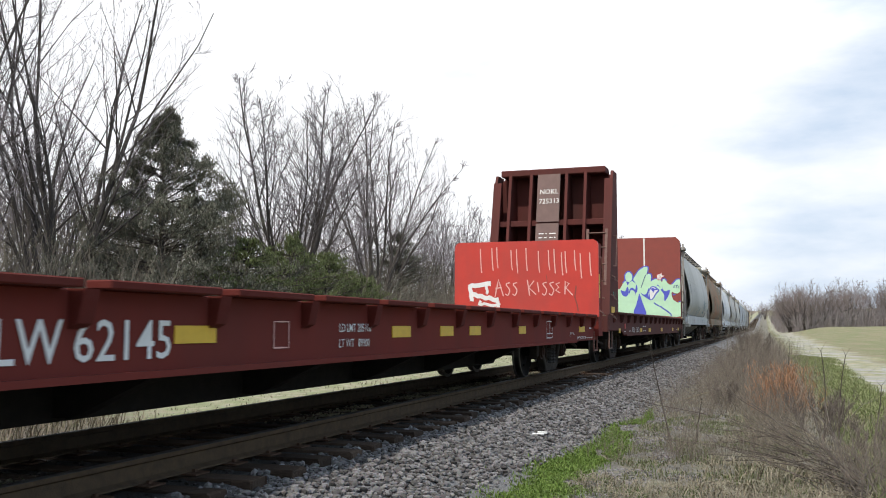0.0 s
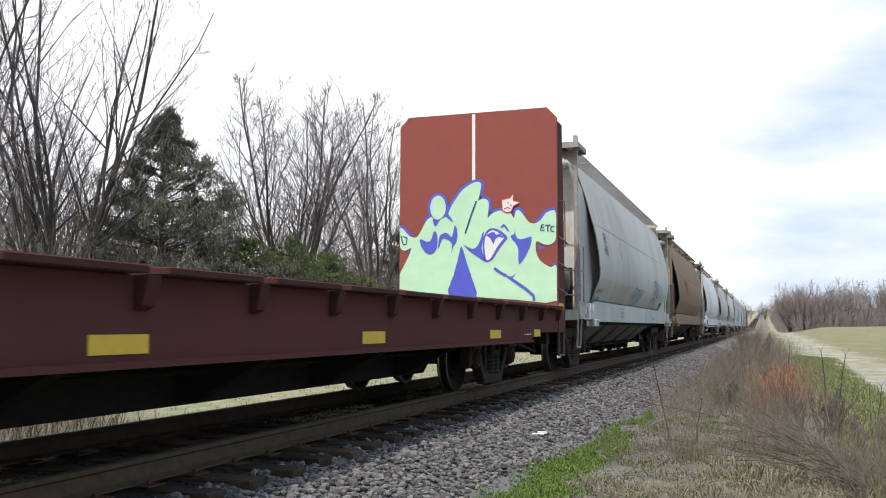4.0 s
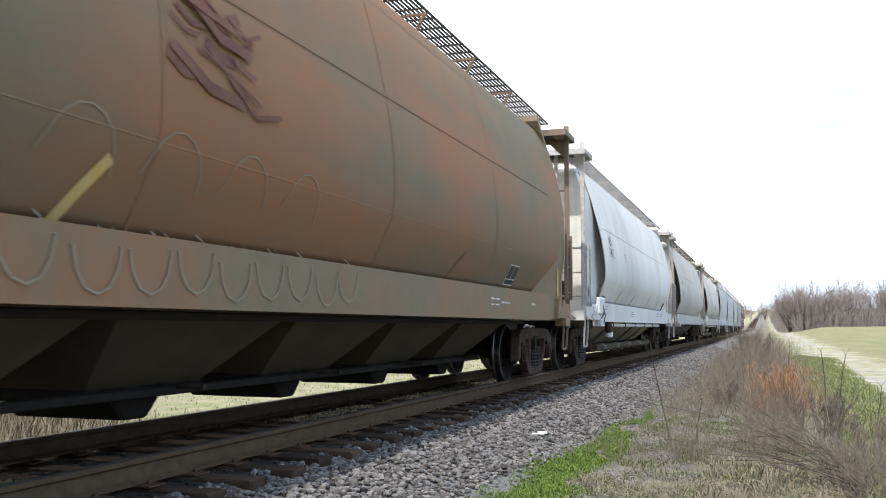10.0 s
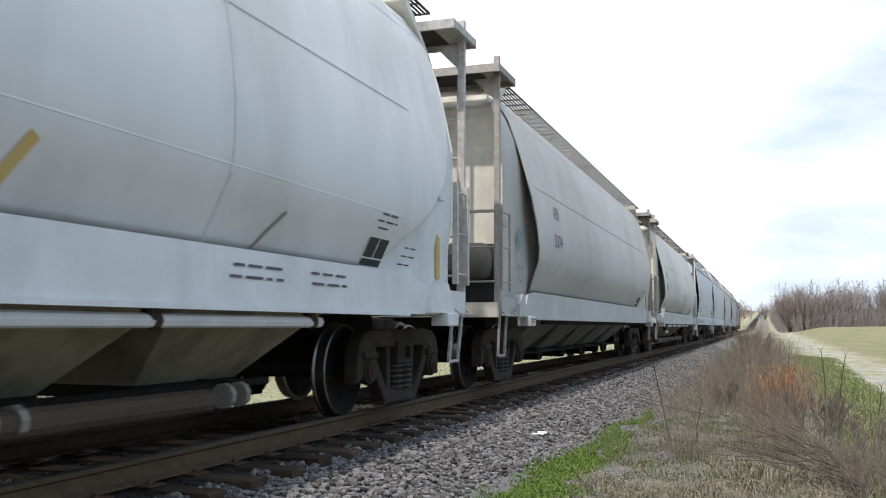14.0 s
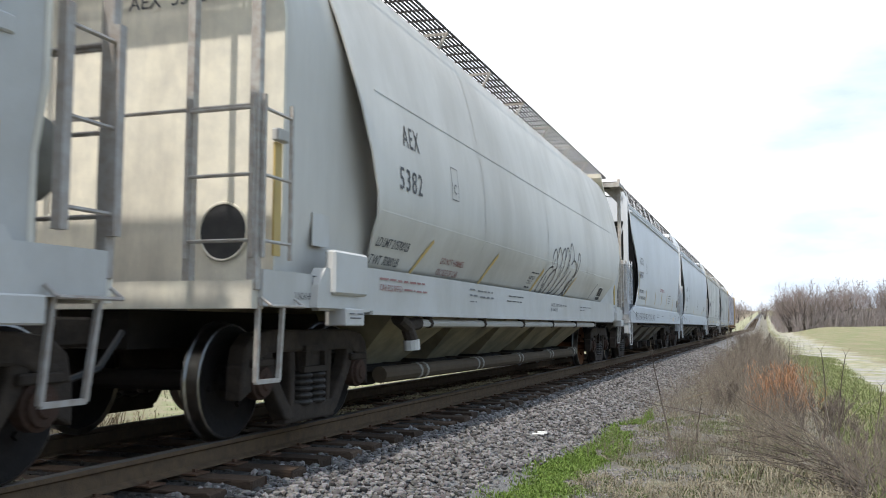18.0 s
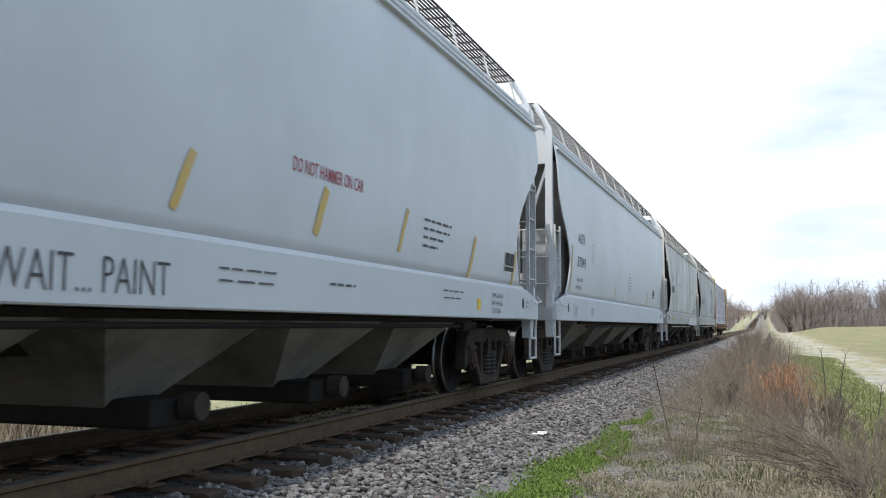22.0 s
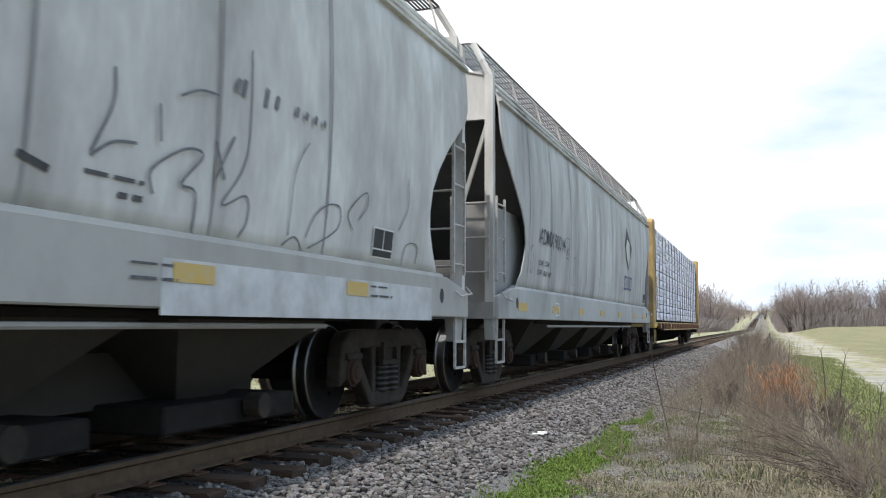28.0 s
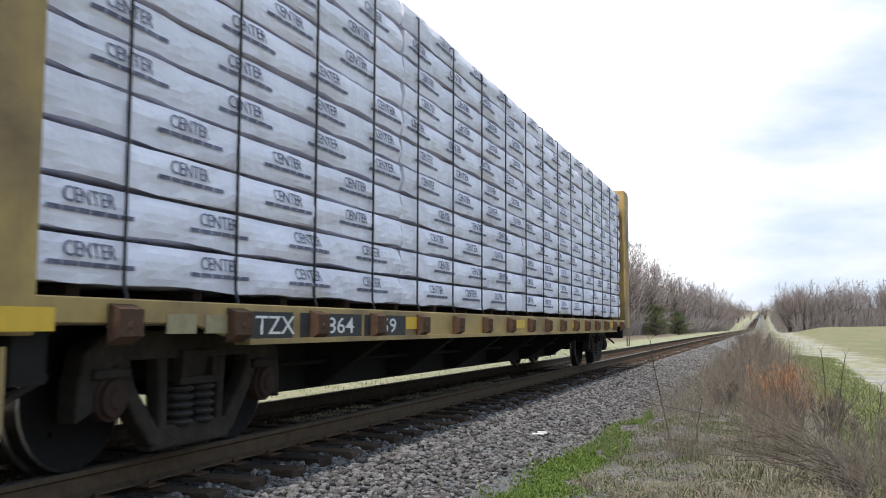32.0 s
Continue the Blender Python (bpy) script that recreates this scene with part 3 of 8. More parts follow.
def shell(prof, y_front, y_rear, ny=12):
    """The curved tank of a hopper: the outline mirrored, each level drawn from y_front(z) to y_rear(z)."""
    bm = bmesh.new()
    ring = [(x, z) for x, z in prof] + [(-x, z) for x, z in prof[-2::-1]]
    fine = []
    for (x0, z0), (x1, z1) in zip(ring, ring[1:]):
        fine += [(x0, z0), ((x0 + x1) / 2, (z0 + z1) / 2)]
    fine.append(ring[-1])
    rows = []
    steps = [0.0, 0.0012, *(k / ny for k in range(1, ny)), 0.9988, 1.0]
    for x, z in fine:
        a, b = y_front(z), y_rear(z)
        rows.append([bm.verts.new((x, a + (b - a) * k, z)) for k in steps])
    for p, q in zip(rows, rows[1:]):
        for k in range(len(steps) - 1):
            bm.faces.new((p[k], p[k + 1], q[k + 1], q[k]))
    return bm, rows


M["dusty_pipe"] = material("dusty_pipe", (0.085, 0.064, 0.043), 0.85, 0, (0.05, 0.038, 0.028), 5, 0.6, 0.1, 40)


def discharge_bays(car, y0, y1, n, mat, z_low=0.22, gate=0.16, pan=False):
    w = (y1 - y0) / n
    for k in range(n):
        c, h = y0 + w * (k + 0.5), w * (0.28 if pan else 0.09)
        bm = bmesh.new()
        top = [(-1.3, c - w / 2, 1.1), (1.3, c - w / 2, 1.1), (1.3, c + w / 2, 1.1), (-1.3, c + w / 2, 1.1)]
        low = [(-0.55, c - h, z_low + 0.12), (0.55, c - h, z_low + 0.12), (0.55, c + h, z_low + 0.12), (-0.55, c + h, z_low + 0.12)]
        t, l = [bm.verts.new(p) for p in top], [bm.verts.new(p) for p in low]
        for i in range(4):
            bm.faces.new((t[i], t[(i + 1) % 4], l[(i + 1) % 4], l[i]))
        bm.faces.new(t)
        bm.faces.new(l[::-1])
        bay = part("discharge_bay", bm, mat, car, "sloping hopper outlet in grimy steel")
        if pan:
            part("outlet_gate", bevel(boxes((-0.62, 0.62, c - w * gate, c + w * gate, z_low + 0.06, z_low + 0.15)), 0.02), M["steel_dark"], bay, "flat gate frame, dark with grime")
            part("outlet_pan", bevel(prisms(0, -0.5, 0.5, [(c - w * 0.13, z_low + 0.06), (c - w * 0.06, z_low - 0.1), (c + w * 0.06, z_low - 0.1), (c + w * 0.13, z_low + 0.06)]), 0.02), M["steel_dark"], bay, "shallow outlet pan under the gate")
        else:
            part("outlet_gate", bevel(boxes((-0.95, 0.95, c - w * gate, c + w * gate, z_low, z_low + 0.2)), 0.02), M["steel_dark"], bay, "gate frame, dark with grime")
        part("gate_shaft", rods(0.022 if pan else 0.03, [(-1.0, c + w * 0.05, z_low + 0.14), (1.0, c + w * 0.05, z_low + 0.14)], seg=8), M["frame"], bay)
        for sx in () if pan else (-1, 1):
            part("gear_drum", rods(0.1, [(sx * 0.98, c + w * 0.05, z_low + 0.14), (sx * 1.12, c + w * 0.05, z_low + 0.14)], seg=12), M["frame"], bay, "round gate gear, caked in dirt")


def round_hopper(s0, label, pal, number=None, end_number=None, letters="AEX", pipes=False, hole=True):
    """Covered hopper with curved sides, plate ends and long running boards. Its leading corner posts stand at y = 0."""
    L = 17.42
    car = thing("covered_hopper", label, "railway car", "freight train cars", (0, s0, 0))
    CARS.append((car, s0))
    body, sill, endm, iron = pal["body"], pal["sill"], pal["end"], pal["iron"]
    edge = lambda z: float(np.interp(z, [1.4, 1.75, 2.05, 2.65, 3.4, 4.0, 4.2, 4.6], [2.15, 1.97, 1.87, 1.66, 1.45, 1.25, 0.98, 0.85]))
    yf, yr = 1.9, L - 1.9
    tail = lambda z: float(np.interp(z, [1.4, 1.76, 2.04, 2.53, 3.15, 4.0, 4.6], [2.5, 2.04, 1.55, 0.95, 0.7, 0.75, 0.85]))
    bm, rows = shell(ROUND, edge, lambda z: L - tail(z), 24)
    bmesh.ops.recalc_face_normals(bm, faces=bm.faces[:])
    tank = part("tank", bm, body, car)
    for f in tank.data.polygons:
        f.use_smooth = len(f.vertices) == 4
    mod = tank.modifiers.new("plate", "SOLIDIFY")
    mod.thickness, mod.offset = 0.02, -1
    # weld seams standing a little proud
    for z in (1.95, 3.06):
        bm = bmesh.new()
        for s in (-1, 1):
            x = ROUND_X(z)
            box(bm, s * x - 0.004, s * x + (0.005 if z > 2 else 0.002), yf + 0.05, yr - 0.05, z - 0.006, z + 0.006)
        part("weld_seam", bm, body, tank)
    for y in (5.2, 8.7, 12.2):
        bm = bmesh.new()
        pts = [(x + 0.004, z) for x, z in ROUND[:-3]]
        for (x0, z0), (x1, z1) in zip(pts, pts[1:]):
            bm.faces.new([bm.verts.new(p) for p in ((x0, y - 0.015, z0), (x0, y + 0.015, z0), (x1, y + 0.015, z1), (x1, y - 0.015, z1))])
        part("weld_seam", bm, body, tank)
    for s in (-1, 1):
        a, b = (1.44, 1.5) if s > 0 else (-1.5, -1.44)
        o = [(0.9, 1.02), (L - 0.9, 1.02), (L - 0.9, 1.24), (L - 1.9, 1.42), (1.9, 1.42), (0.9, 1.24)]
        bm = prisms(0, a, b, o)
        box(bm, a - 0.03, b + 0.03, 1.9, L - 1.9, 1.0, 1.035)
        part("side_sill", bm, sill, car)
        for e in (0, 1):
            y0, y1 = (0.05, 1.02) if e == 0 else (L - 1.02, L - 0.05)
            part("end_sill_plate", boxes((a - 0.004, b - 0.004, y0, y1, 1.04, 1.3)), sill, car)
            # gusset over the truck
            yc = 1.2 if e == 0 else L - 0.95
            part("gusset", prisms(0, a + 0.01, b + 0.06, [(yc - 0.45, 1.04), (yc + 0.3, 1.04), (yc + 0.3, 1.12), (yc + 0.12, 1.36), (yc + 0.02, 1.36), (yc - 0.08, 1.2), (yc - 0.2, 1.36), (yc - 0.3, 1.36), (yc - 0.42, 1.22)]), sill, car, "folded steel gusset plate")
            part("jacking_pad", bevel(boxes((s * 1.5 - 0.1, s * 1.5 + 0.1, yc + 0.0, yc + 0.36, 0.9, 1.045)), 0.01), sill, car, "light steel jacking box")
    part("center_sill", boxes((-0.32, 0.32, 0.1, L - 0.1, 0.72, 1.02)), M["steel_dark"], car)
    discharge_bays(car, 3.1, L - 3.1, 5, pal["under"], 0.32, 0.3, True)
    for sx in (-1, 1):
        part("gate_rail", bevel(boxes((sx * 0.72 - 0.05, sx * 0.72 + 0.05, 3.3, L - 3.3, 0.4, 0.46)), 0.01), M["steel_dark"], car, "long steel bar beside the outlet gates")
    for e in (0, 1):
        def Y(v):
            return v if e == 0 else L - v
        inner = lambda z: min(1.37, ROUND_X(z) - 0.03) if e == 0 else (min(1.5, ROUND_X(z) - 0.035) if z > 1.75 else 1.44)
        zs = [1.1, 1.4, 1.75, 2.1, 2.5, 2.9, 3.3, 3.7, 4.05, 4.2]
        # flat end sheet, cut to the tank's outline
        r = sorted((Y(0.52), Y(0.56)))
        o = [(inner(z), z) for z in zs[:-1]] + [(-inner(z), z) for z in zs[-2::-1]]
        sheet = part("end_sheet", prisms(1, r[0], r[1], o), endm, car, "flat pale end sheet")
        if hole:
            bm = bmesh.new()
            y = Y(0.51)
            c = [bm.verts.new((0.86 + 0.21 * math.cos(2 * math.pi * k / 28), y, 1.63 + 0.22 * math.sin(2 * math.pi * k / 28))) for k in range(28)]
            bm.faces.new(c)
            part("opening", bm, M["black"], sheet, "dark round opening in the end sheet")
            bm = bmesh.new()
            for k in range(28):
                a0, a1 = 2 * math.pi * k / 28, 2 * math.pi * (k + 1) / 28
                rod(bm, (0.86 + 0.215 * math.cos(a0), y, 1.63 + 0.225 * math.sin(a0)), (0.86 + 0.215 * math.cos(a1), y, 1.63 + 0.225 * math.sin(a1)), 0.012, 5)
            part("opening_rim", bm, endm, sheet)
        else:
            part("opening", boxes((0.3, 1.26, *sorted((Y(0.5), Y(0.515))), 1.2, 2.06)), M["black"], sheet, "soot-black square opening")
            bm = bmesh.new()
            lathe(bm, [(0.05, -0.48), (0.22, -0.45), (0.26, -0.38), (0.26, 0.38), (0.22, 0.45), (0.05, 0.48)], (0.77, Y(0.3), 1.8), 18)
            part("air_reservoir", bm, pal["under"], car, "soot-streaked brake air reservoir", smooth=True)
            part("reservoir_pipe", rods(0.03, [(0.22, Y(0.2), 1.45), (0.5, Y(0.1), 1.7), (0.7, Y(0.08), 1.86), (0.97, Y(0.02), 1.95)], seg=6), pal["under"], car)
        o = [(Y(0.54), 4.0), (Y(0.54), 4.07), (Y(1.3), 4.55), (Y(1.3), 4.45)]
        part("end_cover", prisms(0, -1.2, 1.2, o), endm, car)
        for s in (-1, 1):
            # side plate running back from the end sheet and flaring out to the tank's edge
            bm = bmesh.new()
            grid = []
            for z in zs:
                i, ye = inner(z), (edge if e == 0 else tail)(max(z, 1.4))
                row = [(i, 0.53)]
                for k in range(0, 11):
                    f = k / 10
                    if e == 0:
                        row.append((i + (max(ROUND_X(max(z, 1.4)) - 0.03, i) - i) * f ** 8, 0.9 + (ye + 0.8 - 0.9) * f))
                    else:
                        row.append((i - 0.02 - 0.1 * f, 0.6 + (ye + 0.3 - 0.6) * f))
                grid.append([bm.verts.new((s * x, Y(y), z)) for x, y in row])
            for g, h in zip(grid, grid[1:]):
                for k in range(len(g) - 1):
                    bm.faces.new((g[k], g[k + 1], h[k + 1], h[k]))
            bmesh.ops.recalc_face_normals(bm, faces=bm.faces[:])
            part("side_plate", bm, body if e == 0 else sill, car, "side plate running in behind the tank's edge", smooth=True)
            # narrow ochre holder on the side plate
            if e == 0:
                x0, x1, y0, y1 = 1.372, 1.39, 0.37, 0.47
            else:
                x0, x1, y0, y1 = 1.4, 1.43, 0.76, 0.87
            holder = part("strip_holder", boxes((*sorted((s * x0, s * x1)), *sorted((Y(y0), Y(y1))), 1.42, 2.28)), M["ochre_flat"], car, "upright ochre strip beside the ladder")
            part("holder_cap", bevel(boxes((*sorted((s * x0, s * (x1 + 0.05))), *sorted((Y(y0 - 0.03), Y(y1 + 0.03))), 2.285, 2.38)), 0.01), sill, holder)
            r = sorted((Y(-0.025), Y(0.045)))
            part("corner_post", bevel(boxes((s * 1.44 - 0.04, s * 1.44 + 0.04, r[0], r[1], 1.15, 4.6)), 0.006), iron, car)
            part("inner_upright", boxes((s * 0.9 - 0.03, s * 0.9 + 0.03, r[0], r[1], 1.2, 4.36)), iron, car)
            # the side ladder, bent round the corner, and the end ladder
            ladder(car, "side_ladder", [(s * 1.5, Y(0.02)), (s * 1.5, Y(0.42))], [1.5, 1.97, 2.45], 0.014, iron, "short steel side ladder", stile=0.014 if e == 0 else 0.03)
            ladder(car, "end_ladder", [(s * 1.44, Y(-0.03)), (s * 0.9, Y(-0.03))], [1.5, 1.97, 2.45] + ([2.92, 3.4] if e else []), 0.014, iron, "steel end ladder")
            part("sill_step", rods(0.022, [(s * 1.46, Y(0.05), 1.1), (s * 1.42, Y(0.1), 0.5), (s * 1.42, Y(0.42), 0.5), (s * 1.46, Y(0.4), 1.1)], seg=4), iron, car, "hanging stirrup step")
            grab(car, [(s * 1.5, Y(0.02), 1.1), (s * 1.58, Y(0.02), 1.04), (s * 1.58, Y(0.5), 1.04), (s * 1.5, Y(0.5), 1.1)], iron)
        r = sorted((Y(-0.04), Y(0.12)))
        part("end_sill", boxes((-1.46, 1.46, r[0], r[1], 1.02, 1.22)), endm, car)
        r = sorted((Y(0.0), Y(0.86)))
        part("end_platform", boxes((-1.46, 1.46, r[0], r[1], 1.16, 1.19)), M["steel_dark"], car)
        part("cross_grab", rods(0.014, [(-1.44, Y(-0.02), 2.47), (1.44, Y(-0.02), 2.47)]), iron, car)
        coupler(car, Y(0.0), -1 if e == 0 else 1)
        # grated crossover platform at roof height, on channels between the posts
        r = sorted((Y(-0.25), Y(0.62)))
        bm = boxes((-1.54, 1.54, r[0], r[0] + 0.03, 4.32, 4.43), (-1.54, 1.54, r[1] - 0.03, r[1], 4.32, 4.43))
        for x in (-1.52, 1.52):
            box(bm, x - 0.02, x + 0.02, r[0] + 0.031, r[1] - 0.031, 4.34, 4.43)
        platform = part("crossover_platform", bm, iron, car, "steel channel frame of the crossover platform")
        bm = bmesh.new()
        for k in range(46):
            x = -1.18 + 2.36 * k / 45
            box(bm, x - 0.018, x + 0.018, r[0] + 0.035, r[1] - 0.035, 4.395, 4.43)
        for k in range(9):
            y = r[0] + 0.06 + (r[1] - r[0] - 0.12) * k / 8
            box(bm, -1.19, 1.19, y - 0.03, y + 0.03, 4.4, 4.425)
        part("grating", bm, pal["board"], platform, "open grating")
        for x in (-1.35, 1.35):
            part("tread_plate", boxes((x - 0.148, x + 0.148, r[0] + 0.033, r[1] - 0.033, 4.402, 4.426)), iron, platform, "solid corner tread plate")
        for s in (-1, 1):
            part("bracket", prisms(1, *sorted((Y(0.0), Y(0.02))), [(s * 1.4, 4.0), (s * 1.4, 4.3), (s * 1.1, 4.3)]), iron, car, "corner gusset under the platform")
            part("step_bracket", rods(0.02, [(s * 1.0, Y(0.4), 4.44), (s * 1.0, Y(0.55), 4.56)], [(s * 1.05, Y(0.46), 4.38), (s * 1.05, Y(1.2), 4.28)], seg=4), iron, car)
    for s in (-1, 1):
        board = running_board(car, s, 0.5, L - 0.5, 0.72, 1.2, 4.56, pal["board"])
        for k in range(9):
            y = 1.1 + k * (L - 2.2) / 8
            part("board_bracket", rods(0.022, [(s * 1.18, y, 4.54), (s * 1.06, y, 4.34)], [(s * 0.72, y, 4.53), (s * 1.2, y, 4.53)], seg=4), iron, board)
    part("hatch_trough", bevel(boxes((-0.3, 0.3, 1.9, L - 1.9, 4.6, 4.74)), 0.03), body, car, "long loading hatch cover")
    add_trucks(car, 1.67, L - 0.95)
    if pipes:
        bm = rods(0.045, [(1.42, 3.3, 0.93), (1.42, L - 3.65, 0.93)], seg=8)
        part("vacuum_pipe", bm, pal["sill"], car, "pale unloading pipe along the sill")
        part("valve_box", bevel(boxes((1.5, 1.6, 0.98, 1.63, 1.15, 1.51)), 0.02), sill, car, "pale steel box on the side sill")
        part("placard_holder", boxes((1.375, 1.385, 1.0, 1.3, 1.55, 1.82)), sill, car, "flat square placard holder")
        part("valve", rods(0.07, [(1.42, 2.75, 0.98), (1.42, 3.0, 0.9), (1.42, 3.3, 0.93)], [(1.42, 3.0, 0.9), (1.45, 3.05, 0.76)], seg=10), M["frame"], car, "pipe elbow with a valve")
        part("valve_cap", rods(0.085, [(1.45, 3.05, 0.76), (1.455, 3.06, 0.66)], seg=12), sill, car, "pale pipe cap")
        part("vacuum_pipe", rods(0.085, [(1.08, 3.1, 0.4), (1.08, L - 4.7, 0.37)], seg=12), M["dusty_pipe"], car, "wide dusty pipe below the outlets")
        for k in range(5):
            for dy in (0.0, 0.2):
                y = 4.1 + k * 2.2 + dy
                part("pipe_coupling", rods(0.094, [(1.08, y, 0.396 - 0.002 * k), (1.08, y + 0.06, 0.396 - 0.002 * k)], seg=10), M["coupling"], car, "pale pipe coupling ring")
        for k in range(6):
            y = 3.6 + k * 2.0
            part("pipe_clamp", rods(0.055, [(1.42, y, 0.93), (1.42, y + 0.06, 0.93)], [(1.42, y, 0.93), (1.42, y, 1.05)], seg=8), M["frame"], car)
    else:
        part("brake_pipe", rods(0.03, [(1.35, 3.0, 0.96), (1.35, L - 3.0, 0.96)], seg=6), M["steel_dark"], car)
    return car


def running_board(car, s, y0, y1, x0, x1, z, mat):
    """Open grating: lengthwise strips and cross bars."""
    bm = bmesh.new()
    for k in range(10):
        x = s * (x0 + (x1 - x0) * k / 9)
        w = 0.009 if k in (0, 9) else 0.005
        box(bm, x - w, x + w, y0, y1, z - 0.016, z + 0.01)
    n = round((y1 - y0) / 0.36)
    for k in range(n + 1):
        y = y0 + (y1 - y0) * k / n
        box(bm, min(s * x0, s * x1), max(s * x0, s * x1), y - 0.009, y + 0.009, z - 0.014, z + 0.007)
    return part("running_board", bm, mat, car, "open steel grating walkway along the roof")


def flow_hopper(s0, L, label, pal, back=1.2, notch=0.0, deep=False, ripple=0.0):
    """Covered hopper with smooth one-piece sides, cut away at the ends in a long curve."""
    car = thing("covered_hopper", label, "railway car", "freight train cars", (0, s0, 0))
    CARS.append((car, s0))
    body, sill, iron = pal["body"], pal["sill"], pal["iron"]
    cut = lambda z: float(np.interp(z + notch * 0.4, [1.43, 1.7, 2.0, 2.25, 2.6, 2.85, 3.1, 3.37, 3.6, 4.6], [1.02 - notch * 0.4, 1.25 - notch, 1.4 - notch, 1.42 - notch, 1.15 - notch, max(0.08, 0.85 - notch), max(0.08, 0.5 - notch), 0.1, 0.08, 0.08]))
    bm, rows = shell(FLOW, cut, lambda z: L - cut(z), 110 if ripple else 14)
    # sides dented in between the posts behind them
    for v in bm.verts if ripple else ():
        k = smooth01(1.5, 1.9, v.co.z) * smooth01(4.0, 3.5, v.co.z)
        wave = 0.5 - 0.5 * math.cos(2 * math.pi * (v.co.y - 0.35 * (v.co.z - 2.6)) / 1.6) + 0.4 * noise.noise((v.co.y * 1.1, v.co.z * 0.5, s0))
        v.co.x -= math.copysign(1, v.co.x) * ripple * k * max(wave, 0.0)
    bmesh.ops.recalc_face_normals(bm, faces=bm.faces[:])
    tank = part("tank", bm, body, car, smooth=True)
    mod = tank.modifiers.new("plate", "SOLIDIFY")
    mod.thickness, mod.offset = 0.02, -1
    for s in (-1, 1):
        a, b = sorted((s * 1.43, s * 1.5))
        part("side_sill", bevel(prisms(0, a, b, [(0.02, 1.0), (L - 0.02, 1.0), (L - 0.02, 1.3), (L - 0.75, 1.44), (0.75, 1.44), (0.02, 1.3)]), 0.012), sill, car)
        part("sill_lip", rods(0.05, [(s * 1.45, 0.9, 1.43), (s * 1.45, L - 0.9, 1.43)], seg=8), sill, car)
        for z in (3.98, 4.1, 4.22):
            x = FLOW_X(z)
            part("roof_rail", prisms(1, 0.1, L - 0.1, [(s * (x - 0.02), z - 0.03), (s * (x + 0.055), z - 0.018), (s * (x + 0.055), z + 0.018), (s * (x - 0.03), z + 0.05)]), body, car, "raised rail along the roof edge")
        for y in (0.99, L - 0.97):
            bm = bmesh.new()
            prism(bm, [(y + 0.06 * math.cos(2 * math.pi * k / 16), 1.23 + 0.08 * math.sin(2 * math.pi * k / 16)) for k in range(16)], 0, *sorted((s * 1.496, s * 1.503)))
            part("slot", bm, M["black"], car, "dark oval slot in the sill")
        board = running_board(car, s, 0.1, L - 0.1, 0.72, 1.15, 4.8, pal["board"])
        for k in range(11):
            y = 0.4 + k * (L - 0.8) / 10
            part("board_bracket", rods(0.018, [(s * 1.13, y, 4.8), (s * 1.25, y, 4.36)], seg=4), iron, board)
    part("center_sill", boxes((-0.32, 0.32, 0.1, L - 0.1, 0.7, 1.02)), M["steel_dark"], car)
    discharge_bays(car, 2.9, L - 2.9, 4, pal["under"], *((0.14, 0.36) if deep else (0.2, 0.1)))
    part("brake_pipe", rods(0.022, [(1.36, 3.5, 0.9), (1.36, L - 3.5, 0.9)], seg=6), pal.get("pipe", M["steel_dark"]), car, "thin pipe along the underside")
    if deep:
        part("baffle", boxes((-0.36, 0.36, 3.0, L - 3.0, 0.3, 0.7)), pal["under"], car, "grimy outlet housing between the bays")
    part("hatch_trough", bevel(boxes((-0.28, 0.28, 0.8, L - 0.8, 4.5, 4.62)), 0.03), body, car, "long loading hatch cover")
    for e in (0, 1):
        def Y(v):
            return v if e == 0 else L - v
        # slope sheet, panels and reservoir carry the recess's shade in their colour
        o = [(Y(0.3), 3.78), (Y(0.36), 3.8), (Y(2.9), 1.3), (Y(2.85), 1.25)]
        part("slope_sheet", prisms(0, -1.44, 1.44, o), pal["slope"], car, "slope sheet, coloured dark for the shade inside the end")
        r = sorted((Y(0.1), Y(0.16)))
        part("end_header", prisms(0, -1.4, 1.4, [(r[0], 3.72), (r[1], 3.72), (r[1], 4.4), (r[0], 4.4)]), body, car)
        for s in (-1, 1):
            r = sorted((Y(0.09), Y(1.9)))
            x0, x1 = sorted((s * 0.88, s * 1.35))
            if e:
                r = sorted((Y(1.9), Y(1.96)))
            part("corner_panel", boxes((x0, x1, r[0], r[1], 1.16, 2.55 if not e else 2.1)), pal["end"], car, "flat steel corner panel, dull grey")
        for s in (-1, 1):
            r = sorted((Y(-0.03), Y(0.07)))
            part("corner_post", boxes((s * 1.38 - 0.06, s * 1.38 + 0.06, r[0], r[1], 1.0, 4.3)), body, car)
            part("post_elbow", rods(0.05, [(s * 1.38, Y(0.02), 4.28), (s * 1.28, Y(0.02), 4.5), (s * 1.12, Y(0.1), 4.78)], seg=6), body, car)
            part("end_brace", rods(0.035, [(s * 1.38, Y(0.02), 3.75), (s * 0.9, Y(0.3), 2.6), (s * 0.8, Y(0.7), 1.3)], seg=4), body, car)
            ladder(car, "side_ladder", [(s * 1.46, Y(0.06)), (s * 1.46, Y(0.46))], [1.62, 2.08, 2.55] + ([3.0] if e else []), 0.014, iron, "short steel side ladder")
            ladder(car, "end_ladder", [(s * 1.38, Y(-0.05)), (s * 0.86, Y(-0.05))], [1.62, 2.08, 2.55] + ([3.0, 3.45, 3.9] if e else []), 0.014, iron, "steel end ladder")
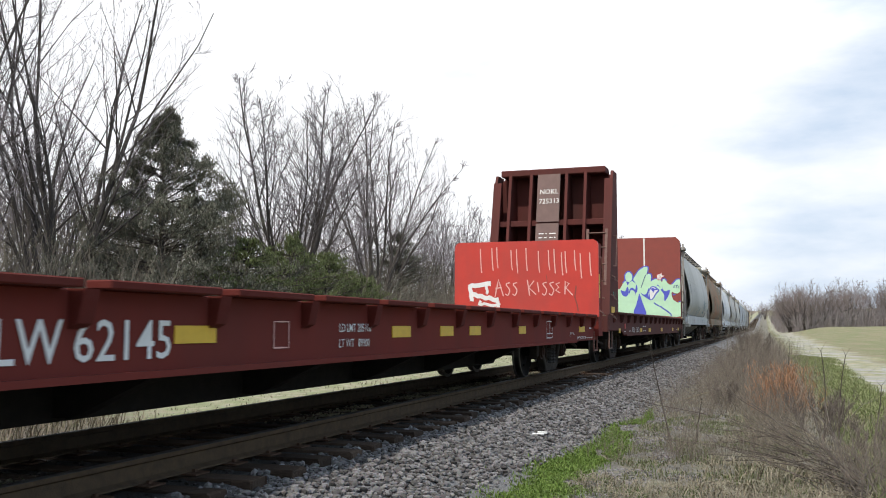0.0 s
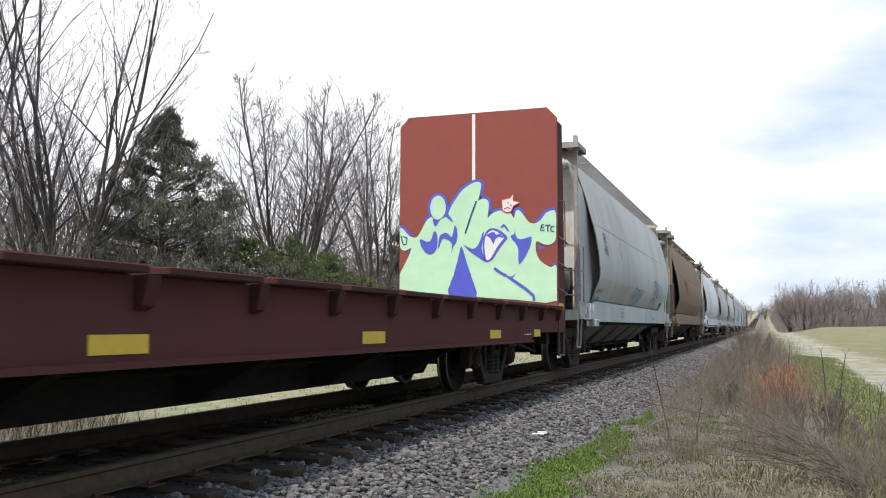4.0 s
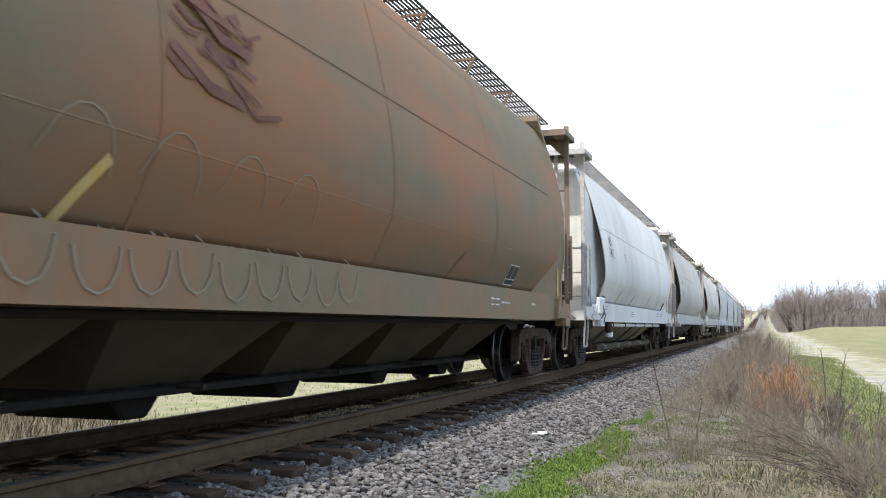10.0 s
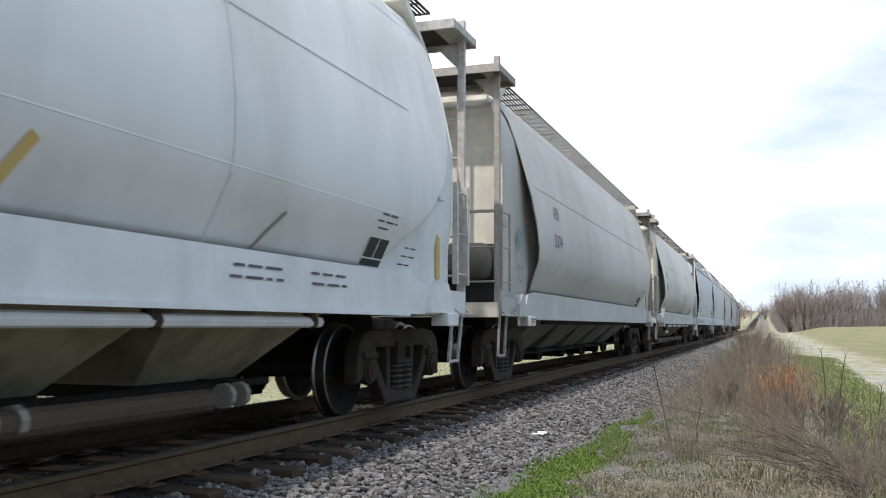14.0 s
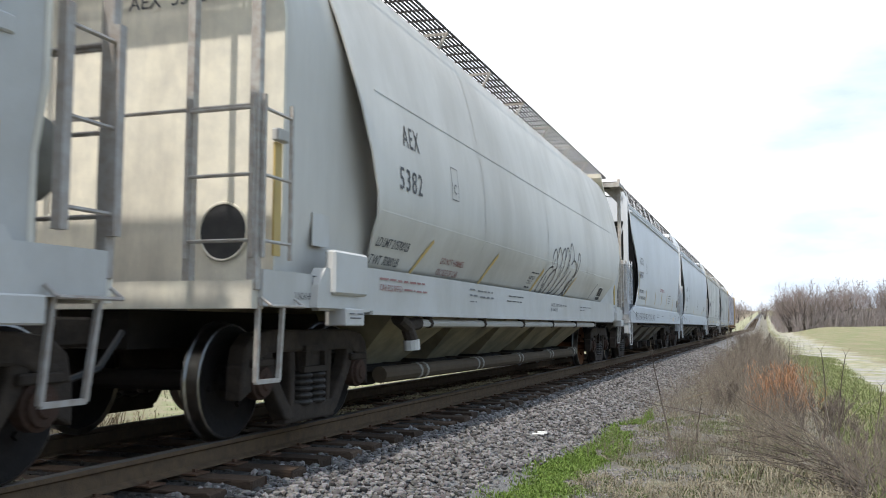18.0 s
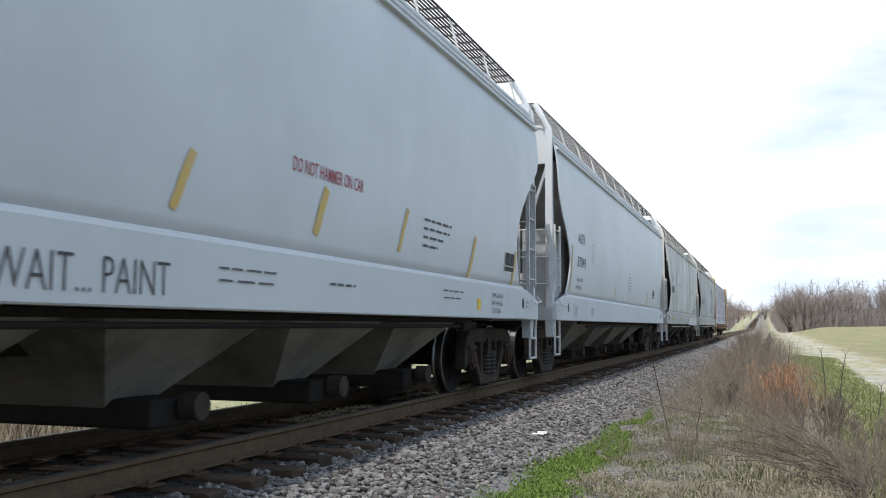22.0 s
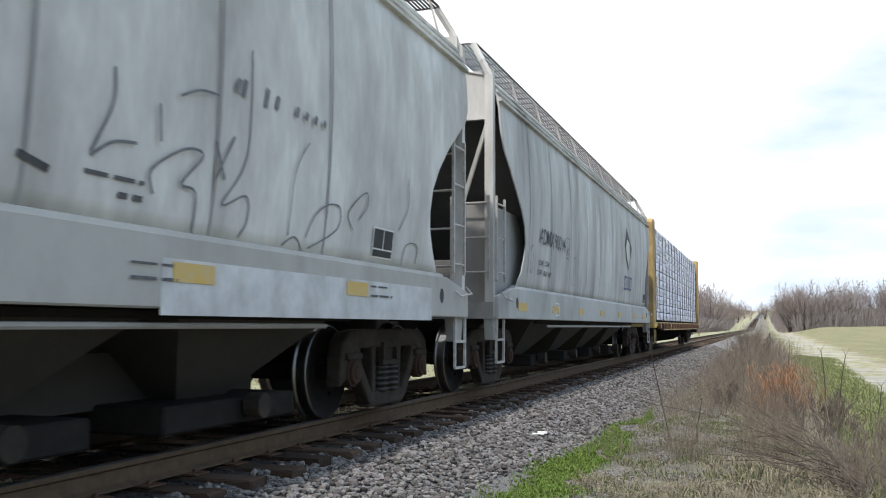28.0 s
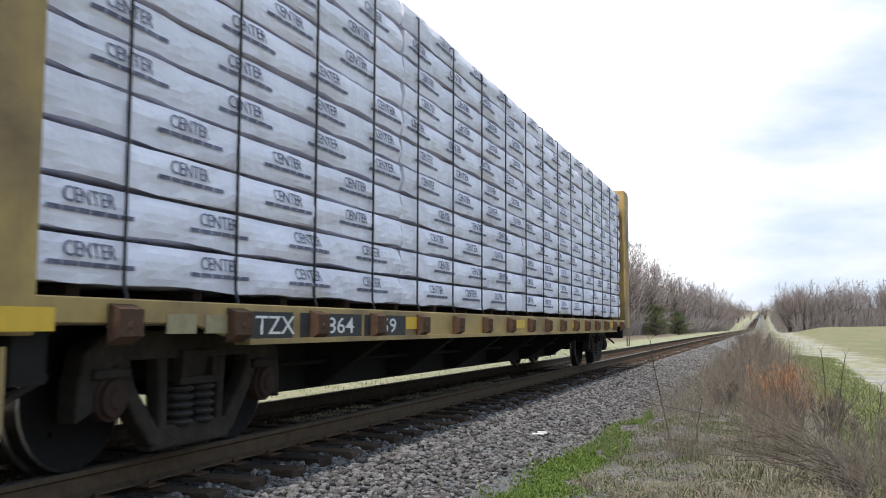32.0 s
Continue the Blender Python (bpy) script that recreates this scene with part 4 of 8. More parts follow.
            part("sill_step", rods(0.02, [(s * 1.46, Y(0.03), 1.0), (s * 1.46, Y(0.03), 0.42), (s * 1.46, Y(0.4), 0.42), (s * 1.46, Y(0.4), 1.0)], [(s * 1.46, Y(0.03), 0.72), (s * 1.46, Y(0.4), 0.72)], seg=4), iron, car, "two-rung stirrup step")
            grab(car, [(s * 1.5, Y(0.1), 1.36), (s * 1.57, Y(0.1), 1.28), (s * 1.57, Y(0.5), 1.24), (s * 1.5, Y(0.5), 1.3)], iron)
            part("sill_bracket", prisms(0, *sorted((s * 1.3, s * 1.42)), [(Y(-0.02), 1.02), (Y(0.3), 1.02), (Y(0.24), 0.72), (Y(0.04), 0.72)]), sill, car)
        r = sorted((Y(-0.05), Y(0.1)))
        part("end_sill", boxes((-1.44, 1.44, r[0], r[1], 1.0, 1.22)), pal["end"], car)
        r = sorted((Y(0.0), Y(1.4)))
        part("end_platform", boxes((-1.4, 1.4, r[0], r[1], 1.12, 1.16)), M["steel_dark"], car)
        bm = bmesh.new()
        lathe(bm, [(0.05, -0.5), (0.22, -0.45), (0.24, -0.35), (0.24, 0.35), (0.22, 0.45), (0.05, 0.5)], (0.5, Y(0.85), 1.62), 16)
        part("air_reservoir", bm, pal["slope"], car, "brake air reservoir on the end platform", smooth=True)
        if e:
            bm = bmesh.new()
            c = Vector((0.75, Y(0.35), 2.7))
            pts = [c + Vector((0.26 * math.cos(a), 0, 0.26 * math.sin(a))) for a in np.linspace(0, 2 * math.pi, 19)]
            for p, q in zip(pts, pts[1:]):
                rod(bm, p, q, 0.014, 5)
            for k in (0, 6, 12):
                rod(bm, c, pts[k], 0.01, 4)
            part("brake_wheel", bm, iron, car, "round handbrake wheel")
        coupler(car, Y(0.0), -1 if e == 0 else 1)
    add_trucks(car, 1.18, L - back)
    part("brake_pipe", rods(0.03, [(1.3, 2.9, 0.97), (1.3, L - 2.9, 0.97)], seg=6), M["steel_dark"], car)
    return car


def stake_flat(s0, L, label, pal, name="bulkhead_flatcar", deck=1.24, low=0.68, first=3.2, last=3.2, rails=True, notch=0.12):
    """Flatcar with deep channel sides, stake pockets along the deck edge."""
    car = thing(name, label, "railway car", "freight train cars", (0, s0, 0))
    CARS.append((car, s0))
    body = pal["body"]
    for s in (-1, 1):
        a, b = sorted((s * 1.42, s * 1.46))
        part("side_sill", bevel(prisms(0, a, b, [(0.0, low + notch), (2.0, low + notch), (2.6, low), (L - 2.6, low), (L - 2.0, low + notch), (L, low + notch), (L, deck - (0.05 if rails else 0.03)), (0, deck - (0.05 if rails else 0.03))]), 0.008), body, car)
        part("sill_flange", boxes((s * 1.46 - 0.06, s * 1.46 + 0.06, 2.6, L - 2.6, low - 0.02, low + 0.02)), body, car)
        n = int(L / 1.22)
        pocket = None
        for k in range(n if rails else 0):
            y = 0.7 + k * (L - 1.4) / (n - 1)
            if pocket is None:
                bm = prisms(1, -0.06, 0.06, [(s * 1.46, deck - 0.26), (s * 1.52, deck - 0.23), (s * 1.56, deck - 0.052), (s * 1.46, deck - 0.052)])
                pocket = part("stake_pocket", bm, pal["edge"], car)
                pocket.location.y = y
            else:
                same("stake_pocket", pocket, car, pose(0, y, 0))
        rail = None
        for k in range(n - 1 if rails else 0):
            y = 0.7 + (k + 0.5) * (L - 1.4) / (n - 1)
            if rail is None:
                rail = part("edge_rail", bevel(boxes((s * 1.51 - 0.085, s * 1.51 + 0.085, -0.53, 0.53, deck - 0.05, deck)), 0.008), pal["edge"], car)
                rail.location.y = y
            else:
                same("edge_rail", rail, car, pose(0, y, 0))
    part("deck", boxes((-1.43, 1.43, 0.05, L - 0.05, deck - 0.18, deck - 0.08)), pal["deck"], car, "worn timber deck")
    part("center_sill", prisms(0, -0.45, 0.45, [(0.3, 0.62), (3.95, 0.62), (4.5, 0.27), (L - 4.5, 0.27), (L - 3.95, 0.62), (L - 0.3, 0.62), (L - 0.3, deck - 0.2), (0.3, deck - 0.2)]), M["steel_dark"], car)
    for e in (0, 1):
        y = 0.0 if e == 0 else L
        r = sorted((y - 0.04, y + 0.1)) if e == 0 else sorted((y - 0.1, y + 0.04))
        part("end_sill", boxes((-1.45, 1.45, r[0], r[1], low + 0.1, deck - 0.1)), body, car)
        coupler(car, y, -1 if e == 0 else 1)
        for s in (-1, 1):
            q = 1 if e == 0 else -1
            part("sill_step", rods(0.02, [(s * 1.46, y + q * 0.1, 0.8), (s * 1.46, y + q * 0.1, 0.4), (s * 1.46, y + q * 0.5, 0.4), (s * 1.46, y + q * 0.5, 0.8)], seg=4), pal["iron"], car, "stirrup step")
    add_trucks(car, first, L - last)
    for y0, y1 in ((0.12, first - 1.25), (L - last + 1.25, L - 0.12)):
        part("draft_sill", bevel(boxes((-0.42, 0.42, y0, y1, 0.5, 0.8)), 0.02), M["steel_dark"], car, "deep draft sill over the coupler")
        part("cross_bearer", boxes((-1.38, 1.38, (y0 + y1) / 2 - 0.12, (y0 + y1) / 2 + 0.12, 0.6, low + 0.1)), M["steel_dark"], car)
        part("air_pipe", rods(0.025, [(1.1, y0, 0.62), (1.15, (y0 + y1) / 2, 0.48), (0.9, y1, 0.6)], seg=6), M["frame"], car)
    n = int((L - 11) / 1.7)
    for k in range(n):
        y = 5.5 + k * (L - 11) / (n - 1)
        part("cross_bearer", prisms(1, y - 0.07, y + 0.07, [(-1.4, low + 0.2), (-1.4, low + 0.04), (-0.6, 0.3), (0.6, 0.3), (1.4, low + 0.04), (1.4, low + 0.2)]), M["steel_dark"], car, "tapered cross bearer under the deck")
    part("brake_rod", rods(0.02, [(0.7, 4.4, 0.55), (0.7, L - 4.4, 0.55)]), M["steel_dark"], car)
    return car


from mathutils import geometry


def palette(name, col, other, stain, amount, sill=None, end=None, under=(0.19, 0.18, 0.155), iron=None, board=(0.045, 0.042, 0.04), streak=True, rough=0.55, runs=None, slope=(0.085, 0.085, 0.085), stretch=(1, 0.6, 0.25), mottle=0.55):
    st = runs or ((0.9, 0.55, 0.12) if streak else (0.5, 0.35, 0.5))
    body = material(name + "_body", col, rough, 0, other, 3.0, mottle, 0.04, 50, stain, st, amount, stretch=stretch)
    return {
        "body": body,
        "sill": material(name + "_sill", sill or col, 0.6, 0, other, 5.0, 0.45, 0.05, 60, stain, (1.6, 1.2, 0.6), amount * 0.8),
        "end": material(name + "_end", end or col, 0.65, 0, other, 4.0, 0.5, 0.06, 60, stain, (1.5, 1.5, 0.4), amount * 1.2),
        "edge": material(name + "_edge", [c * 0.55 for c in col], 0.85, 0, other, 5.0, 0.6, 0.1, 60, stain, (3, 1.5, 3), amount),
        "slope": material(name + "_slope", slope, 0.85, 0, [c * 0.6 for c in slope], 3.0, 0.6, 0.1, 40),
        "under": material(name + "_under", under, 0.8, 0, [c * 0.8 for c in under], 4.0, 0.7, 0.15, 40, (0.05, 0.045, 0.04), (1.5, 1.5, 1.5), 0.6),
        "iron": material(name + "_iron", iron or [c * 0.75 for c in col], 0.65, 0.1, (0.2, 0.14, 0.1), 12, 0.6, 0.1, 80),
        "board": material(name + "_board", board, 0.8, 0.0, (0.1, 0.09, 0.085), 8, 0.5, 0.1, 60),
    }


P_GREY = palette("grey_hopper", (0.455, 0.445, 0.415), (0.37, 0.36, 0.33), (0.22, 0.205, 0.175), 0.55, sill=(0.5, 0.5, 0.485), end=(0.68, 0.66, 0.58))
P_BROWN = palette("rusted_hopper", (0.165, 0.135, 0.088), (0.14, 0.105, 0.06), (0.3, 0.115, 0.045), 0.95, sill=(0.19, 0.15, 0.092), end=(0.42, 0.375, 0.29), under=(0.085, 0.068, 0.045), iron=(0.208, 0.16, 0.12), rough=0.75, runs=(0.34, 0.2, 0.6))
P_PALE = palette("pale_hopper", (0.68, 0.67, 0.665), (0.56, 0.55, 0.54), (0.34, 0.325, 0.305), 0.5, sill=(0.66, 0.66, 0.665), end=(0.78, 0.755, 0.67), under=(0.31, 0.275, 0.2))
P_TAN = palette("taupe_hopper", (0.47, 0.447, 0.42), (0.38, 0.357, 0.33), (0.264, 0.248, 0.224), 0.5, sill=(0.45, 0.445, 0.43), end=(0.62, 0.58, 0.5))
P_CREAM = palette("cream_grey_hopper", (0.56, 0.54, 0.5), (0.45, 0.43, 0.39), (0.3, 0.275, 0.235), 0.55, sill=(0.47, 0.465, 0.45), end=(0.76, 0.71, 0.58), under=(0.31, 0.275, 0.19))
# smooth hoppers: end and slope colours darkened for the shade in the cut-away ends
P_BLUE = palette("cool_grey_hopper", (0.54, 0.56, 0.59), (0.48, 0.5, 0.525), (0.336, 0.344, 0.352), 0.3, sill=(0.496, 0.512, 0.528), end=(0.11, 0.11, 0.11), under=(0.22, 0.21, 0.185), iron=(0.58, 0.6, 0.62), streak=False, rough=0.42)
P_BLUE2 = palette("clean_grey_hopper", (0.53, 0.555, 0.59), (0.48, 0.505, 0.53), (0.34, 0.35, 0.36), 0.3, sill=(0.496, 0.512, 0.535), end=(0.3, 0.3, 0.3), under=(0.22, 0.21, 0.185), iron=(0.58, 0.6, 0.62), streak=False, rough=0.42, slope=(0.26, 0.26, 0.26))
P_WORN = palette("streaked_hopper", (0.7, 0.685, 0.655), (0.46, 0.445, 0.415), (0.26, 0.245, 0.222), 0.8, sill=(0.37, 0.36, 0.33), end=(0.288, 0.284, 0.276), rough=0.7, runs=(0.7, 0.8, 0.3), stretch=(1, 1.3, 0.5), mottle=0.75, under=(0.06, 0.055, 0.046))
P_DARK = palette("dark_streaked_hopper", (0.57, 0.56, 0.54), (0.37, 0.36, 0.34), (0.19, 0.18, 0.168), 0.8, sill=(0.42, 0.42, 0.41), end=(0.264, 0.264, 0.256), rough=0.7, runs=(0.6, 1.0, 0.2), stretch=(1, 1.2, 0.4), mottle=0.7, under=(0.06, 0.055, 0.046))
P_RED = palette("red_flatcar", (0.175, 0.029, 0.021), (0.12, 0.026, 0.02), (0.1, 0.034, 0.028), 0.5, under=(0.1, 0.06, 0.05), iron=(0.2, 0.07, 0.055), rough=0.8)
P_BRN = palette("brown_flatcar", (0.112, 0.034, 0.029), (0.08, 0.03, 0.026), (0.07, 0.038, 0.034), 0.5, under=(0.08, 0.05, 0.045), iron=(0.14, 0.07, 0.06), rough=0.8)
P_YEL = palette("yellow_flatcar", (0.44, 0.3, 0.1), (0.29, 0.19, 0.08), (0.12, 0.075, 0.042), 0.85, runs=(1.5, 1.1, 1.3), under=(0.1, 0.08, 0.06), iron=(0.4, 0.28, 0.1), rough=0.6)
for p in (P_WORN, P_DARK):
    p["pipe"] = p["sill"]
for p in (P_RED, P_BRN, P_YEL):
    p["deck"] = material("deck_planks", (0.16, 0.13, 0.1), 0.9, 0, (0.09, 0.075, 0.06), 6, 0.6, 0.3, 40)

red_flat = stake_flat(-0.6, 20.2, "dark red bulkhead flatcar, empty, with painted end wall", P_RED, notch=0.0, deck=1.14, low=0.62, first=2.9, last=2.72)
brown_flat = stake_flat(21.0, 19.95, "red-brown bulkhead flatcar, empty, tall braced end walls", P_BRN)
grey_car = round_hopper(42.16, "light grey curved-side covered hopper with blue graffiti", P_GREY, hole=False)
brown_car = round_hopper(61.12, "rust-brown curved-side covered hopper, paint faded", P_BROWN, hole=False)
pale_car = round_hopper(80.08, "pale grey covered hopper with unloading pipes", P_PALE, pipes=True)
tan_car = round_hopper(99.03, "taupe-grey covered hopper with faint stencils", P_TAN, hole=False)
cream_car = round_hopper(117.98, "cream-grey covered hopper with black scrawled graffiti", P_CREAM, pipes=True)
blue_car = flow_hopper(136.94, 14.9, "cool grey smooth-sided covered hopper, handwriting on its sill", P_BLUE)
blue_car2 = flow_hopper(153.17, 17.4, "cool grey smooth-sided covered hopper, clean sides", P_BLUE2, notch=0.32)
worn_car = flow_hopper(171.79, 16.0, "dirty grey smooth-sided covered hopper, streaked, scrawled over", P_WORN, 1.42, deep=True, ripple=0.02)
dark_car = flow_hopper(189.08, 17.1, "dark streaked grey smooth-sided covered hopper", P_DARK, 0.81, ripple=0.016)
lumber_car = stake_flat(207.5, 21.65, "yellow bulkhead flatcar loaded with wrapped lumber", P_YEL, deck=1.08, low=0.79, first=2.65, last=2.65, rails=False)


# one wheelset of the cream-grey hopper is freshly rusted
M["rust_wheel"] = material("rusted_wheel_steel", (0.13, 0.055, 0.025), 0.85, 0, (0.08, 0.035, 0.018), 7, 0.7, 0.15, 50)
for tr in cream_car.children:
    if tr.name.startswith("truck") and tr.location.y > 9:
        for w in tr.children:
            if w.name.startswith("wheelset") and w.location.y < 0:
                w.data = w.data.copy()
                w.data.materials[0] = M["rust_wheel"]
                w["label"] = "orange-rusted steel wheels"


M["rust_frame"] = material("rusty_cast_steel", (0.11, 0.066, 0.055), 0.8, 0, (0.065, 0.045, 0.04), 6, 0.7, 0.3, 40, (0.03, 0.024, 0.02), (3, 3, 3), 0.6)
for tr in brown_car.children:
    if tr.name.startswith("truck"):
        for w in tr.children:
            if w.name.startswith("side_frame"):
                w.data = w.data.copy()
                w.data.materials[0] = M["rust_frame"]
                w["label"] = "cast-steel side frame, dull red-brown rust"


# ---- end walls of the flatcars ----
M["red_panel"] = material("bright_red_panel", (0.52, 0.045, 0.03), 0.55, 0, (0.4, 0.035, 0.025), 3, 0.5, 0.05, 40, (0.22, 0.06, 0.05), (1.2, 1.2, 0.5), 0.35)
M["rust_panel"] = material("dull_red_panel", (0.25, 0.055, 0.04), 0.65, 0, (0.2, 0.05, 0.04), 4, 0.5, 0.05, 40)
M["brown_dusty"] = material("dusty_brown_paint", (0.17, 0.105, 0.09), 0.7, 0, (0.12, 0.075, 0.065), 4, 0.6, 0.06, 40)
M["green_tag"] = material("green_spray", (0.03, 0.36, 0.24), 0.6, 0, (0.03, 0.28, 0.2), 10, 0.4, 0.0)
M["chalk"] = material("pale_chalk", (0.3, 0.265, 0.2), 0.9, 0, (0.25, 0.2, 0.15), 12, 0.7, 0.0)
M["maroon"] = material("worn_maroon_paint", (0.13, 0.045, 0.035), 0.75, 0, (0.2, 0.1, 0.06), 9, 0.7, 0.0)
M["tan_plate"] = material("worn_tan_plate", (0.36, 0.3, 0.17), 0.7, 0, (0.2, 0.15, 0.08), 12, 0.7, 0.05, 60)
M["lime"] = material("lime_spray_paint", (0.5, 0.74, 0.5), 0.6, 0, (0.43, 0.66, 0.42), 4, 0.6, 0.03, 30, (0.38, 0.55, 0.42), (0.8, 0.8, 1.6), 0.5)
M["navy"] = material("navy_spray_paint", (0.035, 0.045, 0.16), 0.6, 0, (0.06, 0.07, 0.24), 8, 0.5, 0.0)
M["red_spray"] = material("red_spray_paint", (0.55, 0.03, 0.05), 0.6, 0, (0.45, 0.05, 0.06), 8, 0.5, 0.0)
M["violet"] = material("violet_spray_paint", (0.085, 0.1, 0.52), 0.6, 0, (0.07, 0.08, 0.4), 6, 0.5, 0.0)
M["blue_spray"] = material("faded_blue_spray", (0.09, 0.2, 0.235), 0.7, 0, (0.22, 0.3, 0.32), 14, 0.7, 0.0)
M["black_spray"] = material("black_spray", (0.035, 0.035, 0.04), 0.6, 0, (0.1, 0.1, 0.1), 14, 0.5, 0.0)
M["faint_spray"] = material("worn_spray", (0.12, 0.12, 0.125), 0.65, 0, (0.26, 0.26, 0.26), 14, 0.6, 0.0)
M["white_worn"] = material("worn_white_paint", (0.6, 0.6, 0.6), 0.6, 0, (0.42, 0.41, 0.4), 6, 0.6, 0.05, 60, (0.26, 0.25, 0.24), (1.4, 2.2, 2.0), 0.6)
M["pink_chalk"] = material("pinkish_white_paint", (0.72, 0.45, 0.4), 0.7, 0, (0.6, 0.25, 0.2), 10, 0.6, 0.0)
M["red_text"] = material("red_stencil", (0.26, 0.11, 0.1), 0.7, 0, (0.38, 0.26, 0.25), 14, 0.6, 0.0)
M["red_letter"] = material("dark_red_lettering", (0.3, 0.045, 0.06), 0.6, 0, (0.36, 0.12, 0.13), 10, 0.5, 0.0)
M["ochre"] = material("ochre_paint_streak", (0.55, 0.37, 0.1), 0.7, 0, (0.48, 0.42, 0.3), 10, 0.5, 0.0)


def patch(points, mat, parent, y, name="graffiti_patch", label=""):
    """A flat painted shape on an end wall: outline of (x, z)."""
    bm = bmesh.new()
    vs = [bm.verts.new((x, y, z)) for x, z in points]
    for tri in geometry.tessellate_polygon([[Vector((x, z, 0)) for x, z in points]]):
        bm.faces.new([vs[k] for k in tri])
    return part(name, bm, mat, parent, label)


def oval(cx, cz, rx, rz, n=18):
    return [(cx + rx * math.cos(2 * math.pi * k / n), cz + rz * math.sin(2 * math.pi * k / n)) for k in range(n)]


def build_end_walls():
    # low red wall at the trailing end of the first flatcar
    w = 1.58
    o = [(-w, 1.1), (-w, 2.6), (-w + 0.03, 2.68), (-w + 0.1, 2.72), (w - 0.1, 2.72), (w - 0.03, 2.68), (w, 2.6), (w, 1.1)]
    wall = part("end_wall", prisms(1, 19.66, 19.72, o), M["red_panel"], red_flat, "bright red end wall painted over")
    for s in (-1, 1):
        a, b = sorted((s * 1.36, s * 1.56))
        part("wall_side", prisms(0, a, b, [(19.721, 0.7), (20.2, 0.7), (20.2, 1.3), (20.1, 2.66), (19.721, 2.66)]), P_RED["body"], red_flat)
        grab(red_flat, [(s * 1.56, 19.8, 2.35), (s * 1.62, 19.8, 2.35), (s * 1.62, 20.0, 1.85), (s * 1.56, 20.0, 1.85)], P_RED["iron"])
        grab(red_flat, [(s * 1.56, 19.75, 1.25), (s * 1.62, 19.75, 1.2), (s * 1.62, 20.15, 1.15), (s * 1.56, 20.15, 1.2)], P_RED["iron"])
        part("reflector", boxes((s * 1.56 - 0.004, s * 1.56 + 0.004, 19.78, 19.92, 1.5, 1.78)), M["yellow"], red_flat, "yellow reflector strip")
        part("reflector", boxes((s * 1.56 - 0.004, s * 1.56 + 0.004, 19.8, 19.92, 1.8, 2.0)), M["yellow"], red_flat, "yellow reflector strip")
    front = lambda z: 19.655
    # a row of unlettered strokes over a line of hand-painted words
    for k, x in enumerate((-0.99, -0.73, -0.62, -0.3, -0.18, 0.03, 0.3, 0.52, 0.64, 0.8, 0.88, 1.08, 1.2, 1.4)):
        z = 2.57 - 0.012 * k + 0.03 * (k % 3)
        strokes([[(x, z), (x + 0.012, z - 0.3), (x + 0.03, z - 0.52 + 0.03 * (k % 4))]], 0.022, M["pink_chalk"], red_flat, front, "chalk_mark", "plain pinkish paint mark", end=True, depth=0.004, curved=True)

    def brush(name, *rows):
        strokes(rows, 0.024, M["pink_chalk"], red_flat, front, name, "pinkish hand-painted letter", end=True, depth=0.004)

    def letter_s(x):
        strokes([[(x + 0.05, 1.83), (x - 0.03, 1.8), (x + 0.02, 1.72), (x + 0.05, 1.66), (x + 0.01, 1.56), (x - 0.05, 1.59)]], 0.024, M["pink_chalk"], red_flat, front, "letter_s", "pinkish hand-painted letter", end=True, depth=0.004, curved=True)

    brush("letter_a", [(-0.66, 1.53), (-0.58, 1.9), (-0.47, 1.54)], [(-0.65, 1.71), (-0.51, 1.73)])
    for x in (-0.38, -0.22, 0.43, 0.58):
        letter_s(x)
    brush("letter_k", [(0.06, 1.88), (0.11, 1.55)], [(0.21, 1.87), (0.09, 1.72), (0.25, 1.57)])
    brush("letter_i", [(0.28, 1.83), (0.31, 1.62)])
    brush("letter_e", [(0.76, 1.82), (0.68, 1.79), (0.74, 1.72), (0.67, 1.66), (0.77, 1.6)])
    brush("letter_r", [(0.87, 1.57), (0.88, 1.84), (0.96, 1.8), (0.89, 1.71), (1.04, 1.55)])
    random.seed(77)
    for y0, z0, y1, z1, wd in ((-1.24, 1.76, -0.74, 1.8, 0.1), (-1.22, 1.78, -1.17, 1.42, 0.09), (-1.2, 1.58, -0.62, 1.47, 0.1), (-0.86, 1.78, -0.84, 1.6, 0.06), (-1.0, 1.42, -0.98, 1.36, 0.06), (-0.62, 1.5, -0.57, 1.32, 0.07), (-1.02, 1.36, -0.58, 1.36, 0.06)):
        n = 7
        pts = [(y0 + (y1 - y0) * k / n + random.uniform(-0.02, 0.02), z0 + (z1 - z0) * k / n + random.uniform(-0.025, 0.025)) for k in range(n + 1)]
        strokes([pts], wd, M["white"], red_flat, front, "paint_splash", "ragged white paint over an older word", end=True, depth=0.003)
    strokes([[(1.11, 1.75), (1.08, 1.51), (1.13, 1.34), (1.15, 1.21)]], 0.03, M["rust_panel"], red_flat, front, "scratch", "long rusty scratch", end=True, depth=0.003)
    strokes([[(0.47, 2.0), (0.49, 1.87), (0.48, 1.8)]], 0.014, M["rust_panel"], red_flat, front, "scratch", "short rusty scratch", end=True, depth=0.003)
    # tall braced wall at the leading end of the second flatcar
    m = P_BRN["body"]
    z1 = 4.76
    car = brown_flat
    part("end_wall", prisms(1, 1.34, 1.42, [(-1.44, 1.0), (-1.44, 4.5), (-1.2, z1 - 0.02), (1.2, z1 - 0.02), (1.44, 4.5), (1.44, 1.0)]), m, car, "tall red-brown end wall")
